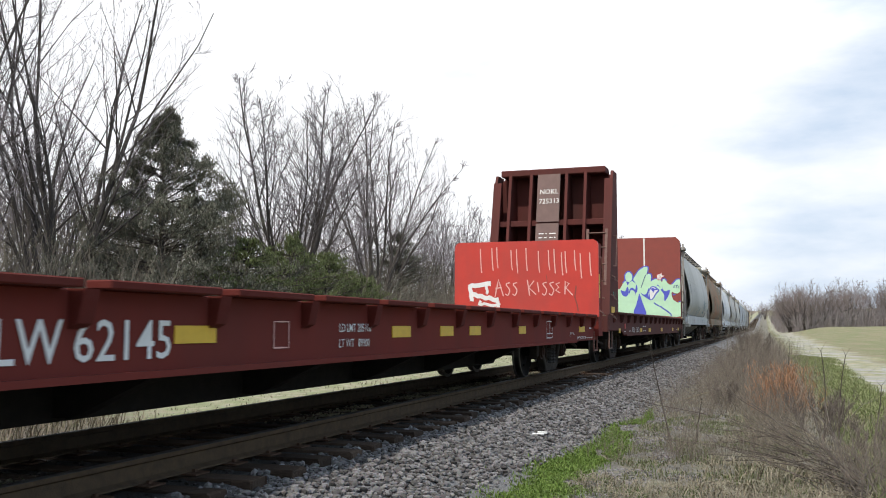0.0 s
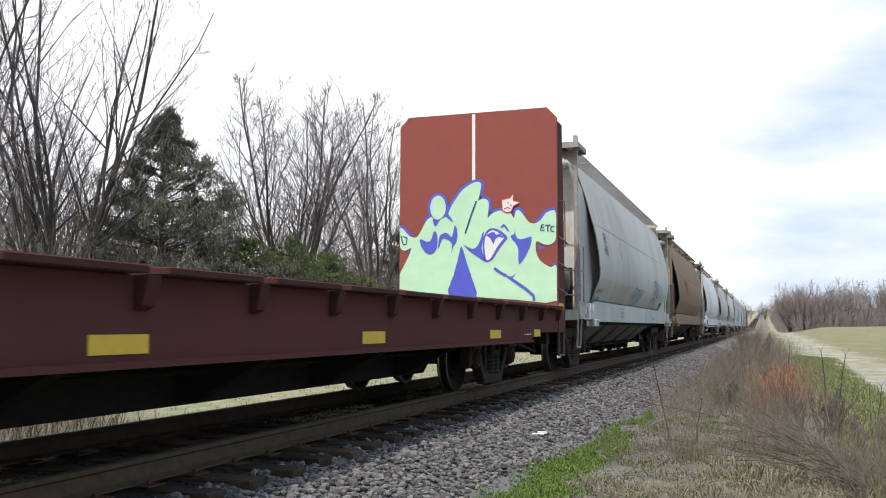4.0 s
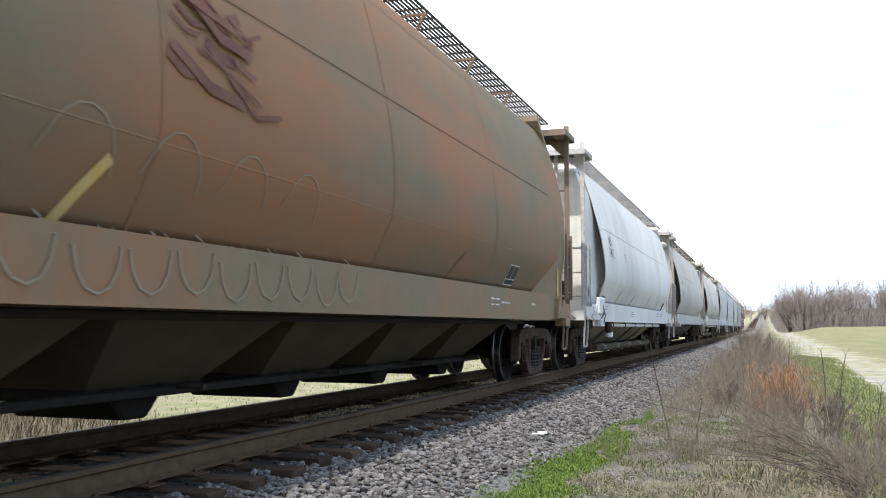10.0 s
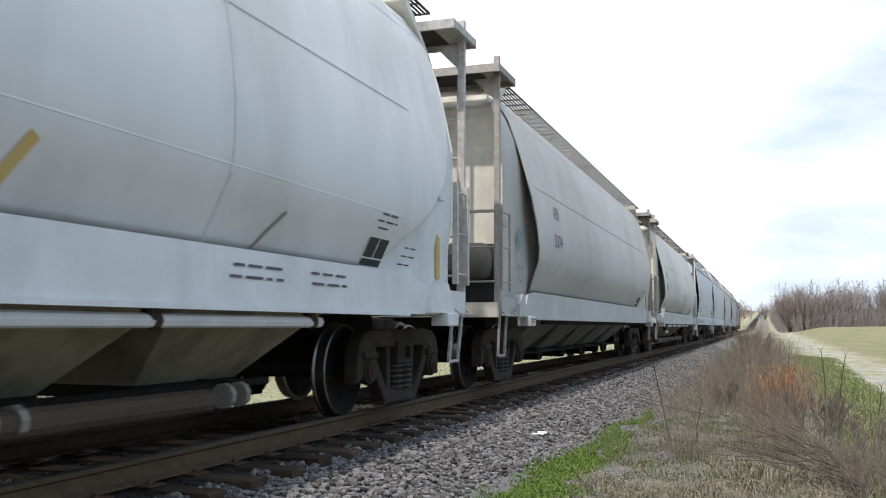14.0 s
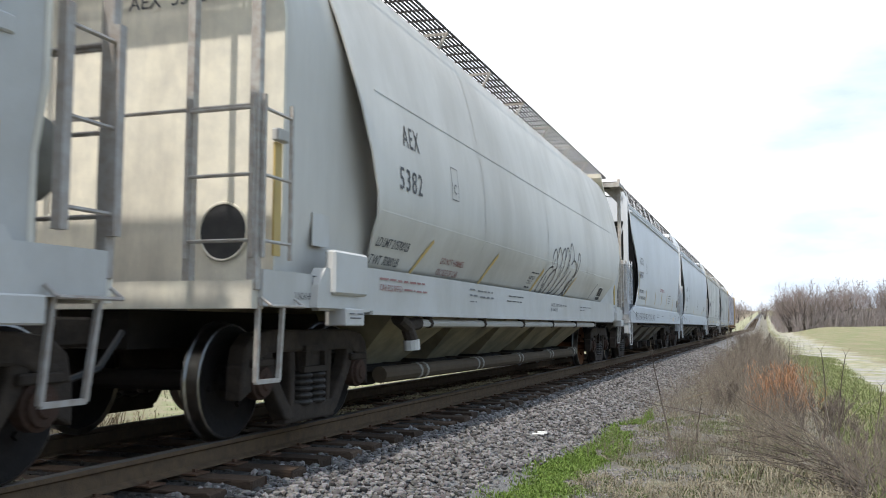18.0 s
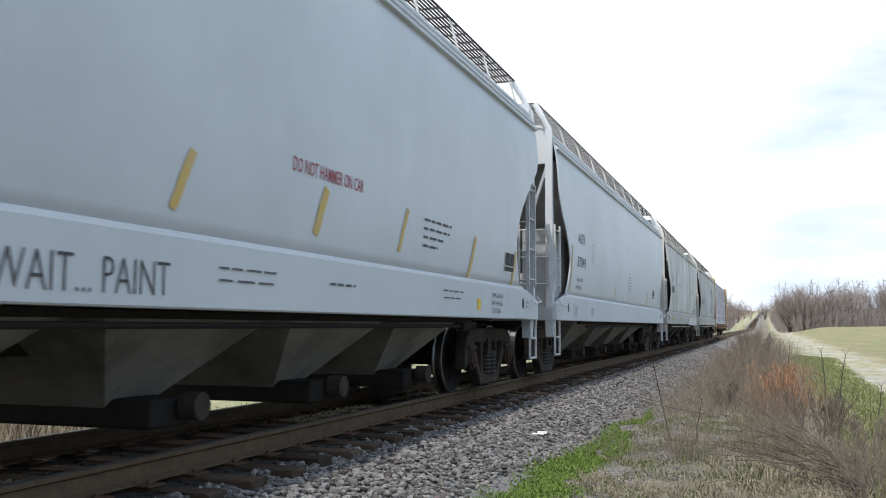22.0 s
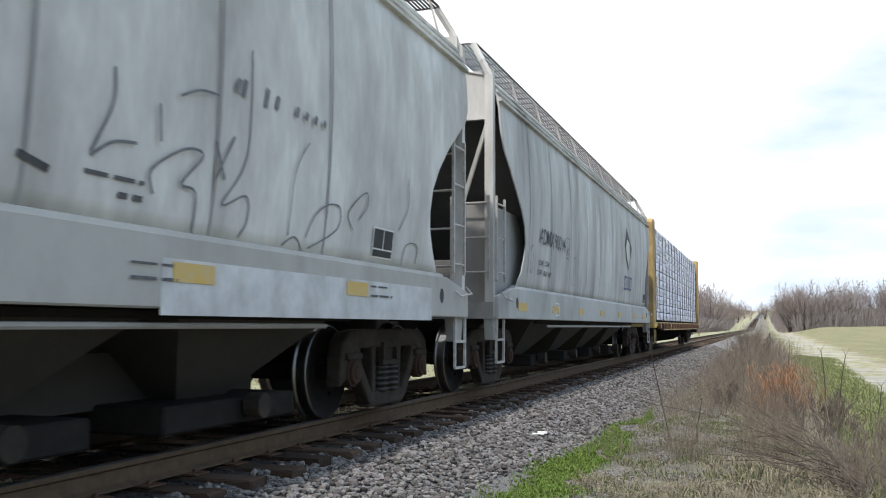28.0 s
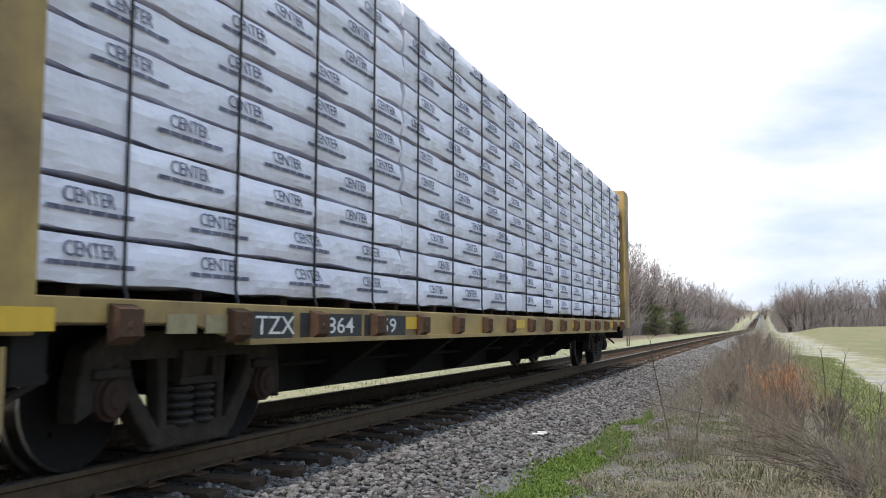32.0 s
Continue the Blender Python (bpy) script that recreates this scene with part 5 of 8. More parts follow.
    for s in (-1, 1):
        a, b = sorted((s * 1.4, s * 1.47))
        part("side_column", bevel(prisms(0, a, b, [(0.08, 0.8), (0.1, 1.15), (0.86, 4.45), (1.0, 4.66), (1.5, 4.66), (1.5, 0.8)]), 0.008), m, car, "sloped side column plate")
        part("column_flange", prisms(0, *sorted((s * 1.28, s * 1.48)), [(0.06, 1.15), (0.82, 4.45), (0.88, 4.45), (0.12, 1.15)]), m, car)
        grab(car, [(s * 1.47, 0.86, 3.05), (s * 1.55, 0.86, 3.05), (s * 1.55, 0.68, 2.32), (s * 1.47, 0.68, 2.32)], P_BRN["iron"])
        for z in (1.05, 1.5, 1.95):
            y = 0.2 + (z - 1.1) * 0.23
            grab(car, [(s * 1.47, y + 0.45, z + 0.08), (s * 1.55, y + 0.45, z + 0.02), (s * 1.55, y + 0.05, z + 0.1), (s * 1.47, y + 0.05, z + 0.14)], P_BRN["iron"])
        part("reflector", boxes((s * 1.472 - 0.004, s * 1.472 + 0.004, 0.42, 0.9, 1.22, 1.36)), M["yellow"], car, "yellow reflector strip")
    part("top_beam", bevel(boxes((-1.3, 1.3, 0.86, 1.4, 4.6, z1)), 0.02), m, car)
    for z, y in ((3.4, 0.7), (2.45, 0.45), (1.55, 0.22)):
        part("cross_beam", bevel(boxes((-1.4, 1.4, y, 1.34, z - 0.07, z + 0.07)), 0.01), m, car)
    for x in (-1.05, -0.52, 0.36, 0.82):
        part("brace", prisms(0, x - 0.035, x + 0.035, [(0.1, 1.15), (0.2, 1.15), (1.34, 1.15), (1.34, 4.62), (0.84, 4.62)]), m, car, "sloped upright brace")
    part("number_panel", prisms(0, -0.36, 0.2, [(0.62, 3.42), (0.66, 3.42), (0.9, 4.62), (0.86, 4.62)]), M["brown_dusty"], car, "flat panel with the car's number")
    part("number_panel", prisms(0, -0.36, 0.2, [(0.42, 2.5), (0.46, 2.5), (0.645, 3.38), (0.605, 3.38)]), M["brown_dusty"], car, "flat panel with stencils")
    slope = lambda z: 0.62 + (z - 3.42) * 0.2
    lettering("NOKL", 0.17, -0.3, 4.12, M["white"], car, slope, end=True)
    lettering("725313", 0.17, -0.31, 3.88, M["white"], car, slope, end=True)
    bars([(-0.28, -0.08, 3.1, 3.15), (-0.02, 0.14, 3.1, 3.15), (-0.28, -0.08, 3.0, 3.05), (-0.02, 0.14, 3.0, 3.05), (-0.28, -0.02, 2.9, 2.95)], M["white"], car, lambda z: 0.42 + (z - 2.5) * 0.21, end=True)
    ladder_m = P_BRN["iron"]
    bm = bmesh.new()
    for x in (0.92, 1.36):
        prism(bm, [(0.0, 0.85), (0.04, 0.85), (0.56, 3.2), (0.52, 3.2)], 0, x - 0.03, x + 0.03)
    lad = part("end_ladder", bm, ladder_m, car, "sloping brown ladder")
    for z in (1.15, 1.55, 1.95, 2.35, 2.75, 3.1):
        part("rung", rods(0.013, [(0.92, (z - 0.85) * 0.22 - 0.005, z), (1.36, (z - 0.85) * 0.22 - 0.005, z)]), ladder_m, lad)
    part("cut_lever", rods(0.015, [(1.3, -0.05, 1.0), (0.9, -0.1, 1.02), (0.3, -0.25, 0.9)]), ladder_m, car)
    strokes([[(0.66, 1.6), (0.68, 1.72), (0.73, 1.7), (0.67, 1.66), (0.74, 1.6)], [(0.76, 1.6), (0.8, 1.68), (0.82, 1.6), (0.87, 1.72), (0.9, 1.6), (0.96, 1.73)]], 0.016, M["green_tag"], car, lambda z: 1.473, "graffiti_tag", "small green spray tag")
    # tall wall at its trailing end, sprayed over
    o = [(-1.47, 1.12), (-1.47, 4.56), (-1.3, 4.74), (1.3, 4.74), (1.47, 4.56), (1.47, 1.12)]
    part("end_wall", prisms(1, 19.3, 19.37, o), M["rust_panel"], car, "dull red end wall sprayed with graffiti")
    for s in (-1, 1):
        a, b = sorted((s * 1.38, s * 1.47))
        part("side_column", prisms(0, a, b, [(19.371, 0.8), (19.93, 0.8), (19.93, 1.4), (19.75, 4.5), (19.371, 4.5)]), m, car, "side column plate")
        for z in (1.5, 1.95, 2.4):
            grab(car, [(s * 1.47, 19.45, z + 0.06), (s * 1.55, 19.45, z), (s * 1.55, 19.85, z - 0.04), (s * 1.47, 19.85, z)], P_BRN["iron"])
        grab(car, [(s * 1.47, 19.55, 3.1), (s * 1.55, 19.55, 3.1), (s * 1.55, 19.6, 2.3), (s * 1.47, 19.6, 2.3)], P_BRN["iron"])
        part("reflector", boxes((s * 1.472 - 0.004, s * 1.472 + 0.004, 19.4, 19.75, 1.18, 1.3)), M["yellow"], car, "yellow reflector strip")

    face = 19.3

    def widen(pts, d):
        out = []
        for i, (x, z) in enumerate(pts):
            (ax, az), (bx, bz) = pts[i - 1], pts[(i + 1) % len(pts)]
            n = math.hypot(bx - ax, bz - az) or 1
            out.append((min(max(x - (bz - az) / n * d, -1.46), 1.46), max(z + (bx - ax) / n * d, 1.13)))
        return out

    def rounded(pts):
        """The outline drawn smoothly through its points."""
        n, out = len(pts), []
        for i in range(n):
            p, q, r, w = pts[i - 1], pts[i], pts[(i + 1) % n], pts[(i + 2) % n]
            for u in (0.0, 0.34, 0.67):
                out.append(tuple(0.5 * (2 * q[j] + (r[j] - p[j]) * u + (2 * p[j] - 5 * q[j] + 4 * r[j] - w[j]) * u * u + (3 * q[j] - p[j] - 3 * r[j] + w[j]) * u ** 3) for j in (0, 1)))
        return [(min(max(x, -1.46), 1.46), max(z, 1.13)) for x, z in out]

    # sprayed figure: lime shapes edged in violet, an eye, a little crown and initials
    main = [(-1.77, 1.57), (-1.76, 1.67), (-1.58, 1.74), (-1.46, 1.84), (-1.34, 2.06), (-1.26, 2.23), (-1.24, 2.32), (-1.35, 2.27), (-1.45, 2.32), (-1.52, 2.51), (-1.52, 2.66), (-1.46, 2.70), (-1.39, 2.66), (-1.30, 2.56), (-1.23, 2.52), (-1.14, 2.51), (-1.06, 2.60), (-0.97, 2.77), (-0.88, 2.86), (-0.81, 2.85), (-0.76, 2.78), (-0.65, 2.83), (-0.54, 2.87), (-0.48, 2.83), (-0.52, 2.93), (-0.41, 3.14), (-0.24, 3.35), (-0.06, 3.46), (0.06, 3.47), (0.10, 3.41), (0.07, 3.24), (0.04, 3.13), (0.13, 3.17), (0.22, 3.13), (0.24, 3.03), (0.22, 2.82), (0.28, 2.88), (0.39, 2.93), (0.50, 2.94), (0.63, 2.90), (0.70, 2.80), (0.73, 2.91), (0.78, 2.94), (0.85, 2.88), (0.96, 2.73), (1.06, 2.69), (1.17, 2.74)]
    main += [(1.27, 2.86), (1.35, 2.90), (1.45, 2.87), (1.45, 2.44), (1.41, 2.35), (1.33, 2.31), (1.24, 2.32), (1.16, 2.36), (1.10, 2.37), (1.09, 2.26), (1.11, 2.15), (1.17, 2.04), (1.27, 1.96), (1.37, 1.92), (1.46, 1.92), (1.47, 1.34), (0.75, 1.36), (0.05, 1.41), (-0.82, 1.49)]
    main = [(min(max(x, -1.46), 1.46), max(z, 1.13)) for x, z in main]
    head = oval(-0.72, 3.04, 0.15, 0.22, 24)
    patch(widen(rounded(main), 0.05), M["violet"], car, face - 0.004, label="violet spray outline")
    patch(widen(head[::-1], 0.05), M["violet"], car, face - 0.007, label="violet spray outline")
    patch(rounded(main), M["lime"], car, face - 0.011, label="pale green graffiti shape")
    patch(head, M["lime"], car, face - 0.013, label="pale green graffiti shape")
    for pts in (
            [(-1.07, 2.46), (-1.01, 2.46), (-0.92, 2.42), (-0.85, 2.46), (-0.81, 2.58), (-0.77, 2.61), (-0.73, 2.52), (-0.73, 2.35), (-0.77, 2.25), (-0.85, 2.19), (-0.95, 2.22), (-1.03, 2.32)],
            [(-0.69, 2.50), (-0.63, 2.56), (-0.54, 2.57), (-0.45, 2.50), (-0.40, 2.70), (-0.35, 2.61), (-0.36, 2.43), (-0.43, 2.31), (-0.46, 2.21), (-0.45, 2.35), (-0.49, 2.42), (-0.58, 2.47), (-0.64, 2.45), (-0.72, 2.27)],
            [(-0.82, 2.84), (-0.70, 2.81), (-0.61, 2.90), (-0.70, 2.79), (-0.77, 2.69)],
            [(-0.58, 2.89), (-0.52, 2.91), (-0.43, 2.77), (-0.50, 2.81)],
            [(-0.28, 2.31), (-0.24, 2.26), (-0.16, 2.00), (-0.07, 1.74), (0.00, 1.40), (-0.51, 1.45), (-0.42, 1.80), (-0.34, 2.08)],
            [(-0.23, 2.35), (-0.06, 2.27), (0.05, 2.35), (0.14, 2.58), (0.14, 2.46), (0.11, 2.25), (0.18, 2.04), (0.03, 2.13), (-0.12, 2.23)],
            [(0.64, 2.47), (0.71, 2.52), (0.72, 2.62), (0.74, 2.47), (0.83, 2.42), (0.99, 2.46), (1.02, 2.43), (0.99, 2.29), (0.90, 2.11), (0.80, 1.98), (0.78, 2.07), (0.77, 2.28)],
            [(0.54, 1.79), (0.66, 1.77), (0.74, 1.84), (0.64, 1.72)],
            [(0.45, 2.62), (0.52, 2.70), (0.62, 2.56), (0.57, 2.59), (0.52, 2.65)],
            [(0.16, 2.06), (0.13, 2.35), (0.16, 2.52), (0.23, 2.61), (0.33, 2.63), (0.46, 2.58), (0.58, 2.46), (0.53, 2.38), (0.44, 2.27), (0.33, 2.10), (0.25, 2.04)],
    ):
        patch(rounded(pts), M["violet"], car, face - 0.017, label="violet graffiti shape")
    patch(rounded([(0.19, 2.09), (0.16, 2.34), (0.19, 2.49), (0.25, 2.57), (0.33, 2.59), (0.43, 2.54), (0.52, 2.46), (0.48, 2.40), (0.40, 2.30), (0.30, 2.13), (0.24, 2.07)]), M["white"], car, face - 0.021, label="white graffiti eye")
    patch(rounded([(0.20, 2.51), (0.28, 2.55), (0.34, 2.56), (0.38, 2.51), (0.44, 2.53), (0.52, 2.45), (0.43, 2.47), (0.36, 2.43), (0.33, 2.35), (0.27, 2.45)]), M["violet"], car, face - 0.025, label="violet pupil")
    for path in [[(0.01, 3.13), (-0.10, 2.84), (-0.20, 2.55)]]:
        strokes([path], 0.028, M["navy"], car, lambda z: face, "graffiti_line", "thin dark blue graffiti line", end=True, depth=0.02)
    for path in [[(0.34, 1.92), (0.45, 1.84), (0.56, 1.78)], [(0.63, 1.74), (0.91, 1.55), (1.05, 1.43), (1.06, 1.34)]]:
        strokes([path], 0.05, M["violet"], car, lambda z: face, "graffiti_line", "violet graffiti line", end=True, depth=0.02)
    for path in [[(1.24, 2.66), (1.20, 2.66), (1.18, 2.56), (1.25, 2.57)], [(1.19, 2.61), (1.24, 2.62)], [(1.26, 2.65), (1.36, 2.65)], [(1.31, 2.65), (1.31, 2.54)], [(1.42, 2.63), (1.37, 2.62), (1.36, 2.55), (1.42, 2.54)], [(-1.44, 2.55), (-1.40, 2.40)], [(-1.40, 2.53), (-1.32, 2.51), (-1.33, 2.39), (-1.40, 2.38)]]:
        strokes([path], 0.022, M["navy"], car, lambda z: face, "graffiti_letter", "small dark blue sprayed letter", end=True, depth=0.02)
    crown = [(0.48, 3.13), (0.49, 2.94), (0.57, 2.90), (0.65, 2.91), (0.70, 3.01), (0.81, 3.07), (0.69, 3.11), (0.70, 3.23), (0.63, 3.16), (0.56, 3.15)]
    patch(crown, M["white"], car, face - 0.021, "graffiti_crown", "small white crown with a red edge")
    strokes([crown + crown[:1]], 0.022, M["red_spray"], car, lambda z: face, "graffiti_line", "thin red graffiti line", end=True, depth=0.024)
    for path in [[(0.59, 3.09), (0.61, 3.06)], [(0.64, 3.04), (0.66, 3.01)], [(0.52, 2.96), (0.58, 2.99), (0.64, 2.97)]]:
        strokes([path], 0.018, M["red_spray"], car, lambda z: face, "graffiti_line", "thin red graffiti line", end=True, depth=0.027)
    patch([(-0.075, 3.5), (-0.075, 4.72), (-0.015, 4.72), (-0.015, 3.5)], M["white"], car, face - 0.003, "stripe", "white upright stripe")
    # sills
    side = lambda z: 1.462
    lettering("NOKL", 0.2, 3.98, 0.74, M["white"], car, side, spread=0.9)
    lettering("725313", 0.2, 4.82, 0.74, M["white"], car, side, spread=0.95)
    for y0, y1 in ((5.66, 6.08), (7.7, 8.2), (1.6, 1.85), (11.2, 11.7), (15.2, 15.7), (17.6, 18.0)):
        part("reflector", boxes((1.46, 1.468, y0, y1, 0.74, 0.85)), M["yellow"], car, "yellow reflector strip")
    bars([(6.3, 6.62, 0.88, 0.93), (6.72, 7.05, 0.88, 0.93), (6.3, 6.55, 0.75, 0.8), (6.72, 7.0, 0.75, 0.8), (3.4, 3.75, 0.76, 0.8), (17.0, 17.4, 0.76, 0.8), (2.4, 2.75, 0.76, 0.79)], M["white"], car, side)
    part("sticker", boxes((1.46, 1.468, 2.55, 2.75, 0.84, 0.97)), M["red_panel"], car, "small red placard")
    lettering("LW", 0.32, 3.9, 0.71, M["white"], red_flat, side, fit=0.46)
    lettering("62145", 0.32, 4.43, 0.71, M["white"], red_flat, side, fit=0.83)
    lettering("LD LMT 205100", 0.1, 7.56, 0.85, M["white"], red_flat, side)
    lettering("LT WT   89900", 0.1, 7.56, 0.72, M["white"], red_flat, side)
    lettering("DO NOT WELD TO FLOOR", 0.075, 17.85, 0.655, M["white"], red_flat, side)
    lettering("JACK | PULL", 0.075, 17.2, 0.74, M["white"], red_flat, side)
    bars([(18.85, 19.5, 0.66, 0.69), (19.15, 19.4, 0.84, 0.89)], M["white"], red_flat, side)
    for y0, y1 in ((5.3, 5.74), (8.73, 9.21), (10.11, 10.55), (11.17, 11.62), (13.53, 13.93), (18.1, 18.66)):
        part("reflector", boxes((1.46, 1.468, y0, y1, 0.79, 0.9)), M["yellow"], red_flat, "yellow reflector strip")
    strokes([[(15.3, 0.71), (15.72, 0.71), (15.72, 0.98), (15.3, 0.98), (15.3, 0.71)], [(15.3, 0.78), (15.72, 0.78)], [(15.51, 0.78), (15.51, 0.98)]], 0.016, M["white"], red_flat, side, "stencil_box", "white outlined inspection stencil")
    strokes([[(6.48, 0.74), (6.7, 0.74), (6.7, 0.93), (6.48, 0.93), (6.48, 0.74)]], 0.012, M["pink_chalk"], red_flat, side, "stencil_box", "faded square stencil")


build_end_walls()


# ---- lumber and its car ----
M["wrap"] = material("lumber_wrap", (0.9, 0.865, 0.94), 0.45, 0, (0.78, 0.75, 0.85), 3.5, 0.5, 0.8, 7, (0.52, 0.49, 0.53), (1.5, 0.9, 3.0), 0.45, vary=0.06)
M["print"] = material("dark_blue_print", (0.1, 0.1, 0.16), 0.6, 0, (0.26, 0.26, 0.33), 20, 0.6, 0.0)
LOAD = []


def build_lumber():
    car, body = lumber_car, P_YEL["body"]
    L = 21.65
    rnd = random.Random(31)
    ROW, LEN, Z0 = 0.278, 4.95, 1.13
    kinds = []
    for k in range(4):
        bm = bmesh.new()
        ny, nz = 44, 5
        W, H = 1.34, ROW - 0.026

        def skin(y, z, k=k, H=H):
            return 0.02 * math.sin(math.pi * min(max(z / H, 0), 1)) + 0.022 * noise.noise((y * 2.2, z * 6, k * 7.1)) + 0.014 * noise.noise((y * 6, z * 8 + y * 3, k * 3.3))
        grid = []
        for j in range(ny + 1):
            y = LEN * j / ny
            row = []
            for i in range(nz + 1):
                z = H * i / nz
                bulge = skin(y, z)
                sag = 0.03 * noise.noise((y * 1.3, 2.0, k * 5.7)) + 0.012 * noise.noise((y * 5, 1.0, k * 2.1)) if i == 0 else 0.0
                row.append((W + bulge, y, z + sag))
            grid.append([bm.verts.new(p) for p in row])
        for a, b in zip(grid, grid[1:]):
            for i in range(nz):
                bm.faces.new((a[i], b[i], b[i + 1], a[i + 1]))
        back = [[bm.verts.new((0.02, y, z)) for z in (0, H)] for y in (0, LEN)]
        top = [g[-1] for g in grid]
        low = [g[0] for g in grid]
        bm.faces.new(top + [back[1][1], back[0][1]])
        bm.faces.new(low[::-1] + [back[0][0], back[1][0]])
        bm.faces.new(grid[0] + [back[0][1], back[0][0]])
        bm.faces.new(grid[-1][::-1] + [back[1][0], back[1][1]])
        bm.faces.new((back[0][0], back[0][1], back[1][1], back[1][0]))
        bmesh.ops.recalc_face_normals(bm, faces=bm.faces[:])
        ob = link("lumber_bundle", bm, M["wrap"])
        tagged(ob, "bundle of lumber in printed white wrap on the flatcar", "lumber", "lumber bundles on the flatcar")
        off = (0.1, 0.75, 0.4, 1.0)[k]
        n = 0
        for q in range(4):
            y = off + q * 1.27
            if y + 0.6 > LEN:
                continue
            lettering("CENTER", 0.125, y + 0.08, 0.135, M["print"], ob, lambda z: W, "printed_word", 'dark blue printed word "CENTER"', spread=0.95)
            bars([(y - 0.03 + 0.12 * b, y + 0.08 + 0.12 * b, 0.085, 0.112) for b in range(6)], M["print"], ob, lambda z: W, "printed_bar", "dark blue printed bar", 0.004)
        for p in ob.children:
            for v in p.data.vertices:
                v.co.x = W + skin(v.co.y, v.co.z) + 0.009
        kinds.append(ob)
    first = set()
    for r in range(11):
        for c in range(4):
            k = rnd.randrange(4)
            y = 0.78 + c * (LEN + 0.03) + rnd.uniform(-0.02, 0.02)
            z = Z0 + r * (ROW + 0.01)
            dx = rnd.uniform(-0.012, 0.012)
            m = pose(dx, y, z)
            if k not in first:
                first.add(k)
                ob = kinds[k]
                ob.matrix_basis = m
            else:
                ob = copy_thing(kinds[k], m)
            LOAD.append((ob, (dx, y, z)))
    for k in range(4):
        if k not in first:
            LOAD.append((kinds[k], (0, 0.78, Z0)))
    # far half of the load, dark timber runners under the bundles
    bm = bmesh.new()
    box(bm, -1.34, -0.01, 0.78, 0.78 + 4 * (LEN + 0.03), 1.13, 1.13 + 11 * (ROW + 0.008))
    far = tagged(link("lumber_stack", bevel(bm, 0.02), M["wrap"]), "wrapped lumber stack on the far half of the flatcar", "lumber")
    LOAD.append((far, (0, 0, 0)))
    for k in range(17):
        y = 1.2 + k * 1.17
        part("runner", boxes((-1.25, 1.25, y - 0.05, y + 0.05, 0.998, 1.125)), M["tie"], car, "timber runner under the load")
        part("strap", rods(0.011, [(1.42, y + 0.25, 1.0), (1.385, y + 0.25, 1.15), (1.39, y + 0.24, 4.2), (1.3, y + 0.24, 4.25), (-1.3, y + 0.24, 4.25)], seg=4), M["black"], car, "black tie-down cable")
        bm = bmesh.new()
        lathe(bm, [(0.03, 0.0), (0.05, 0.0), (0.06, 0.02), (0.06, 0.05), (0.03, 0.06), (0.02, 0.09)], (1.46, y + 0.13, 0.9), 10)
        part("winch", bm, M["plate"], car, "rusty tie-down winch")
        part("winch_bracket", prisms(1, y + 0.03, y + 0.24, [(1.46, 0.79), (1.54, 0.84), (1.54, 0.99), (1.46, 1.02)]), M["plate"], car, "rust-brown winch bracket")
    # leading end wall: deep beams between two boxed columns
    for s in (-1, 1):
        a, b = sorted((s * 1.16, s * 1.46))
        part("side_column", bevel(prisms(0, a, b, [(0.0, 0.85), (0.0, 4.3), (0.12, 4.42), (0.72, 4.42), (0.72, 0.85)]), 0.015), body, car, "boxed yellow column")
        part("side_column", bevel(prisms(0, a, b, [(L - 0.72, 0.85), (L - 0.72, 4.42), (L - 0.12, 4.42), (L, 4.3), (L, 0.85)]), 0.015), body, car, "boxed yellow column")
        grab(car, [(s * 1.2, -0.02, 2.5), (s * 1.3, -0.08, 2.5), (s * 1.47, 0.08, 2.52), (s * 1.55, 0.2, 2.5), (s * 1.55, 0.25, 1.5), (s * 1.47, 0.25, 1.48)], P_YEL["iron"])
    for y0, y1 in ((0.5, 0.7), (L - 0.7, L - 0.5)):
        part("end_wall", boxes((-1.16, 1.16, y0, y1, 1.0, 4.4)), body, car, "yellow end wall sheet")
    for z, h in ((1.3, 0.18), (2.05, 0.22), (2.85, 0.26), (3.6, 0.26), (4.28, 0.2)):
        part("cross_beam", bevel(boxes((-1.155, 1.155, 0.1, 0.5, z - h / 2, z + h / 2)), 0.012), body, car)
        part("cross_beam", bevel(boxes((-1.155, 1.155, L - 0.5, L - 0.1, z - h / 2, z + h / 2)), 0.012), body, car)
    for x in (-0.4, 0.4):
        part("upright", boxes((x - 0.08, x + 0.08, 0.2, 0.499, 1.0, 4.2)), body, car)
    for z in (1.2, 1.62, 2.05, 2.48, 2.9):
        part("grab_iron", rods(0.013, [(0.2, -0.03, z), (1.2, -0.03, z)]), P_YEL["iron"], car)
    side = lambda z: 1.463
    for y0, y1 in ((2.62, 3.3), (3.42, 4.55), (4.62, 5.6)):
        part("number_board", boxes((1.46, 1.465, y0, y1, 0.80, 1.0)), M["black"], car, "black number board")
    lettering("TZX", 0.19, 2.75, 0.84, M["white"], car, side, fit=0.57)
    lettering("864", 0.19, 3.86, 0.84, M["white"], car, side, fit=0.52)
    lettering("59", 0.19, 4.98, 0.84, M["white"], car, side, fit=0.37)
    for y0, y1 in ((0.15, 0.83), (5.62, 5.95), (9.8, 10.4), (14.0, 14.6), (18.5, 19.1)):
        part("reflector", boxes((1.46, 1.468, y0, y1, 0.87, 0.99)), M["yellow"], car, "yellow reflector strip")
    part("data_plate", boxes((1.46, 1.468, 1.75, 2.05, 0.85, 0.97)), M["tan_plate"], car, "worn tan data plate")
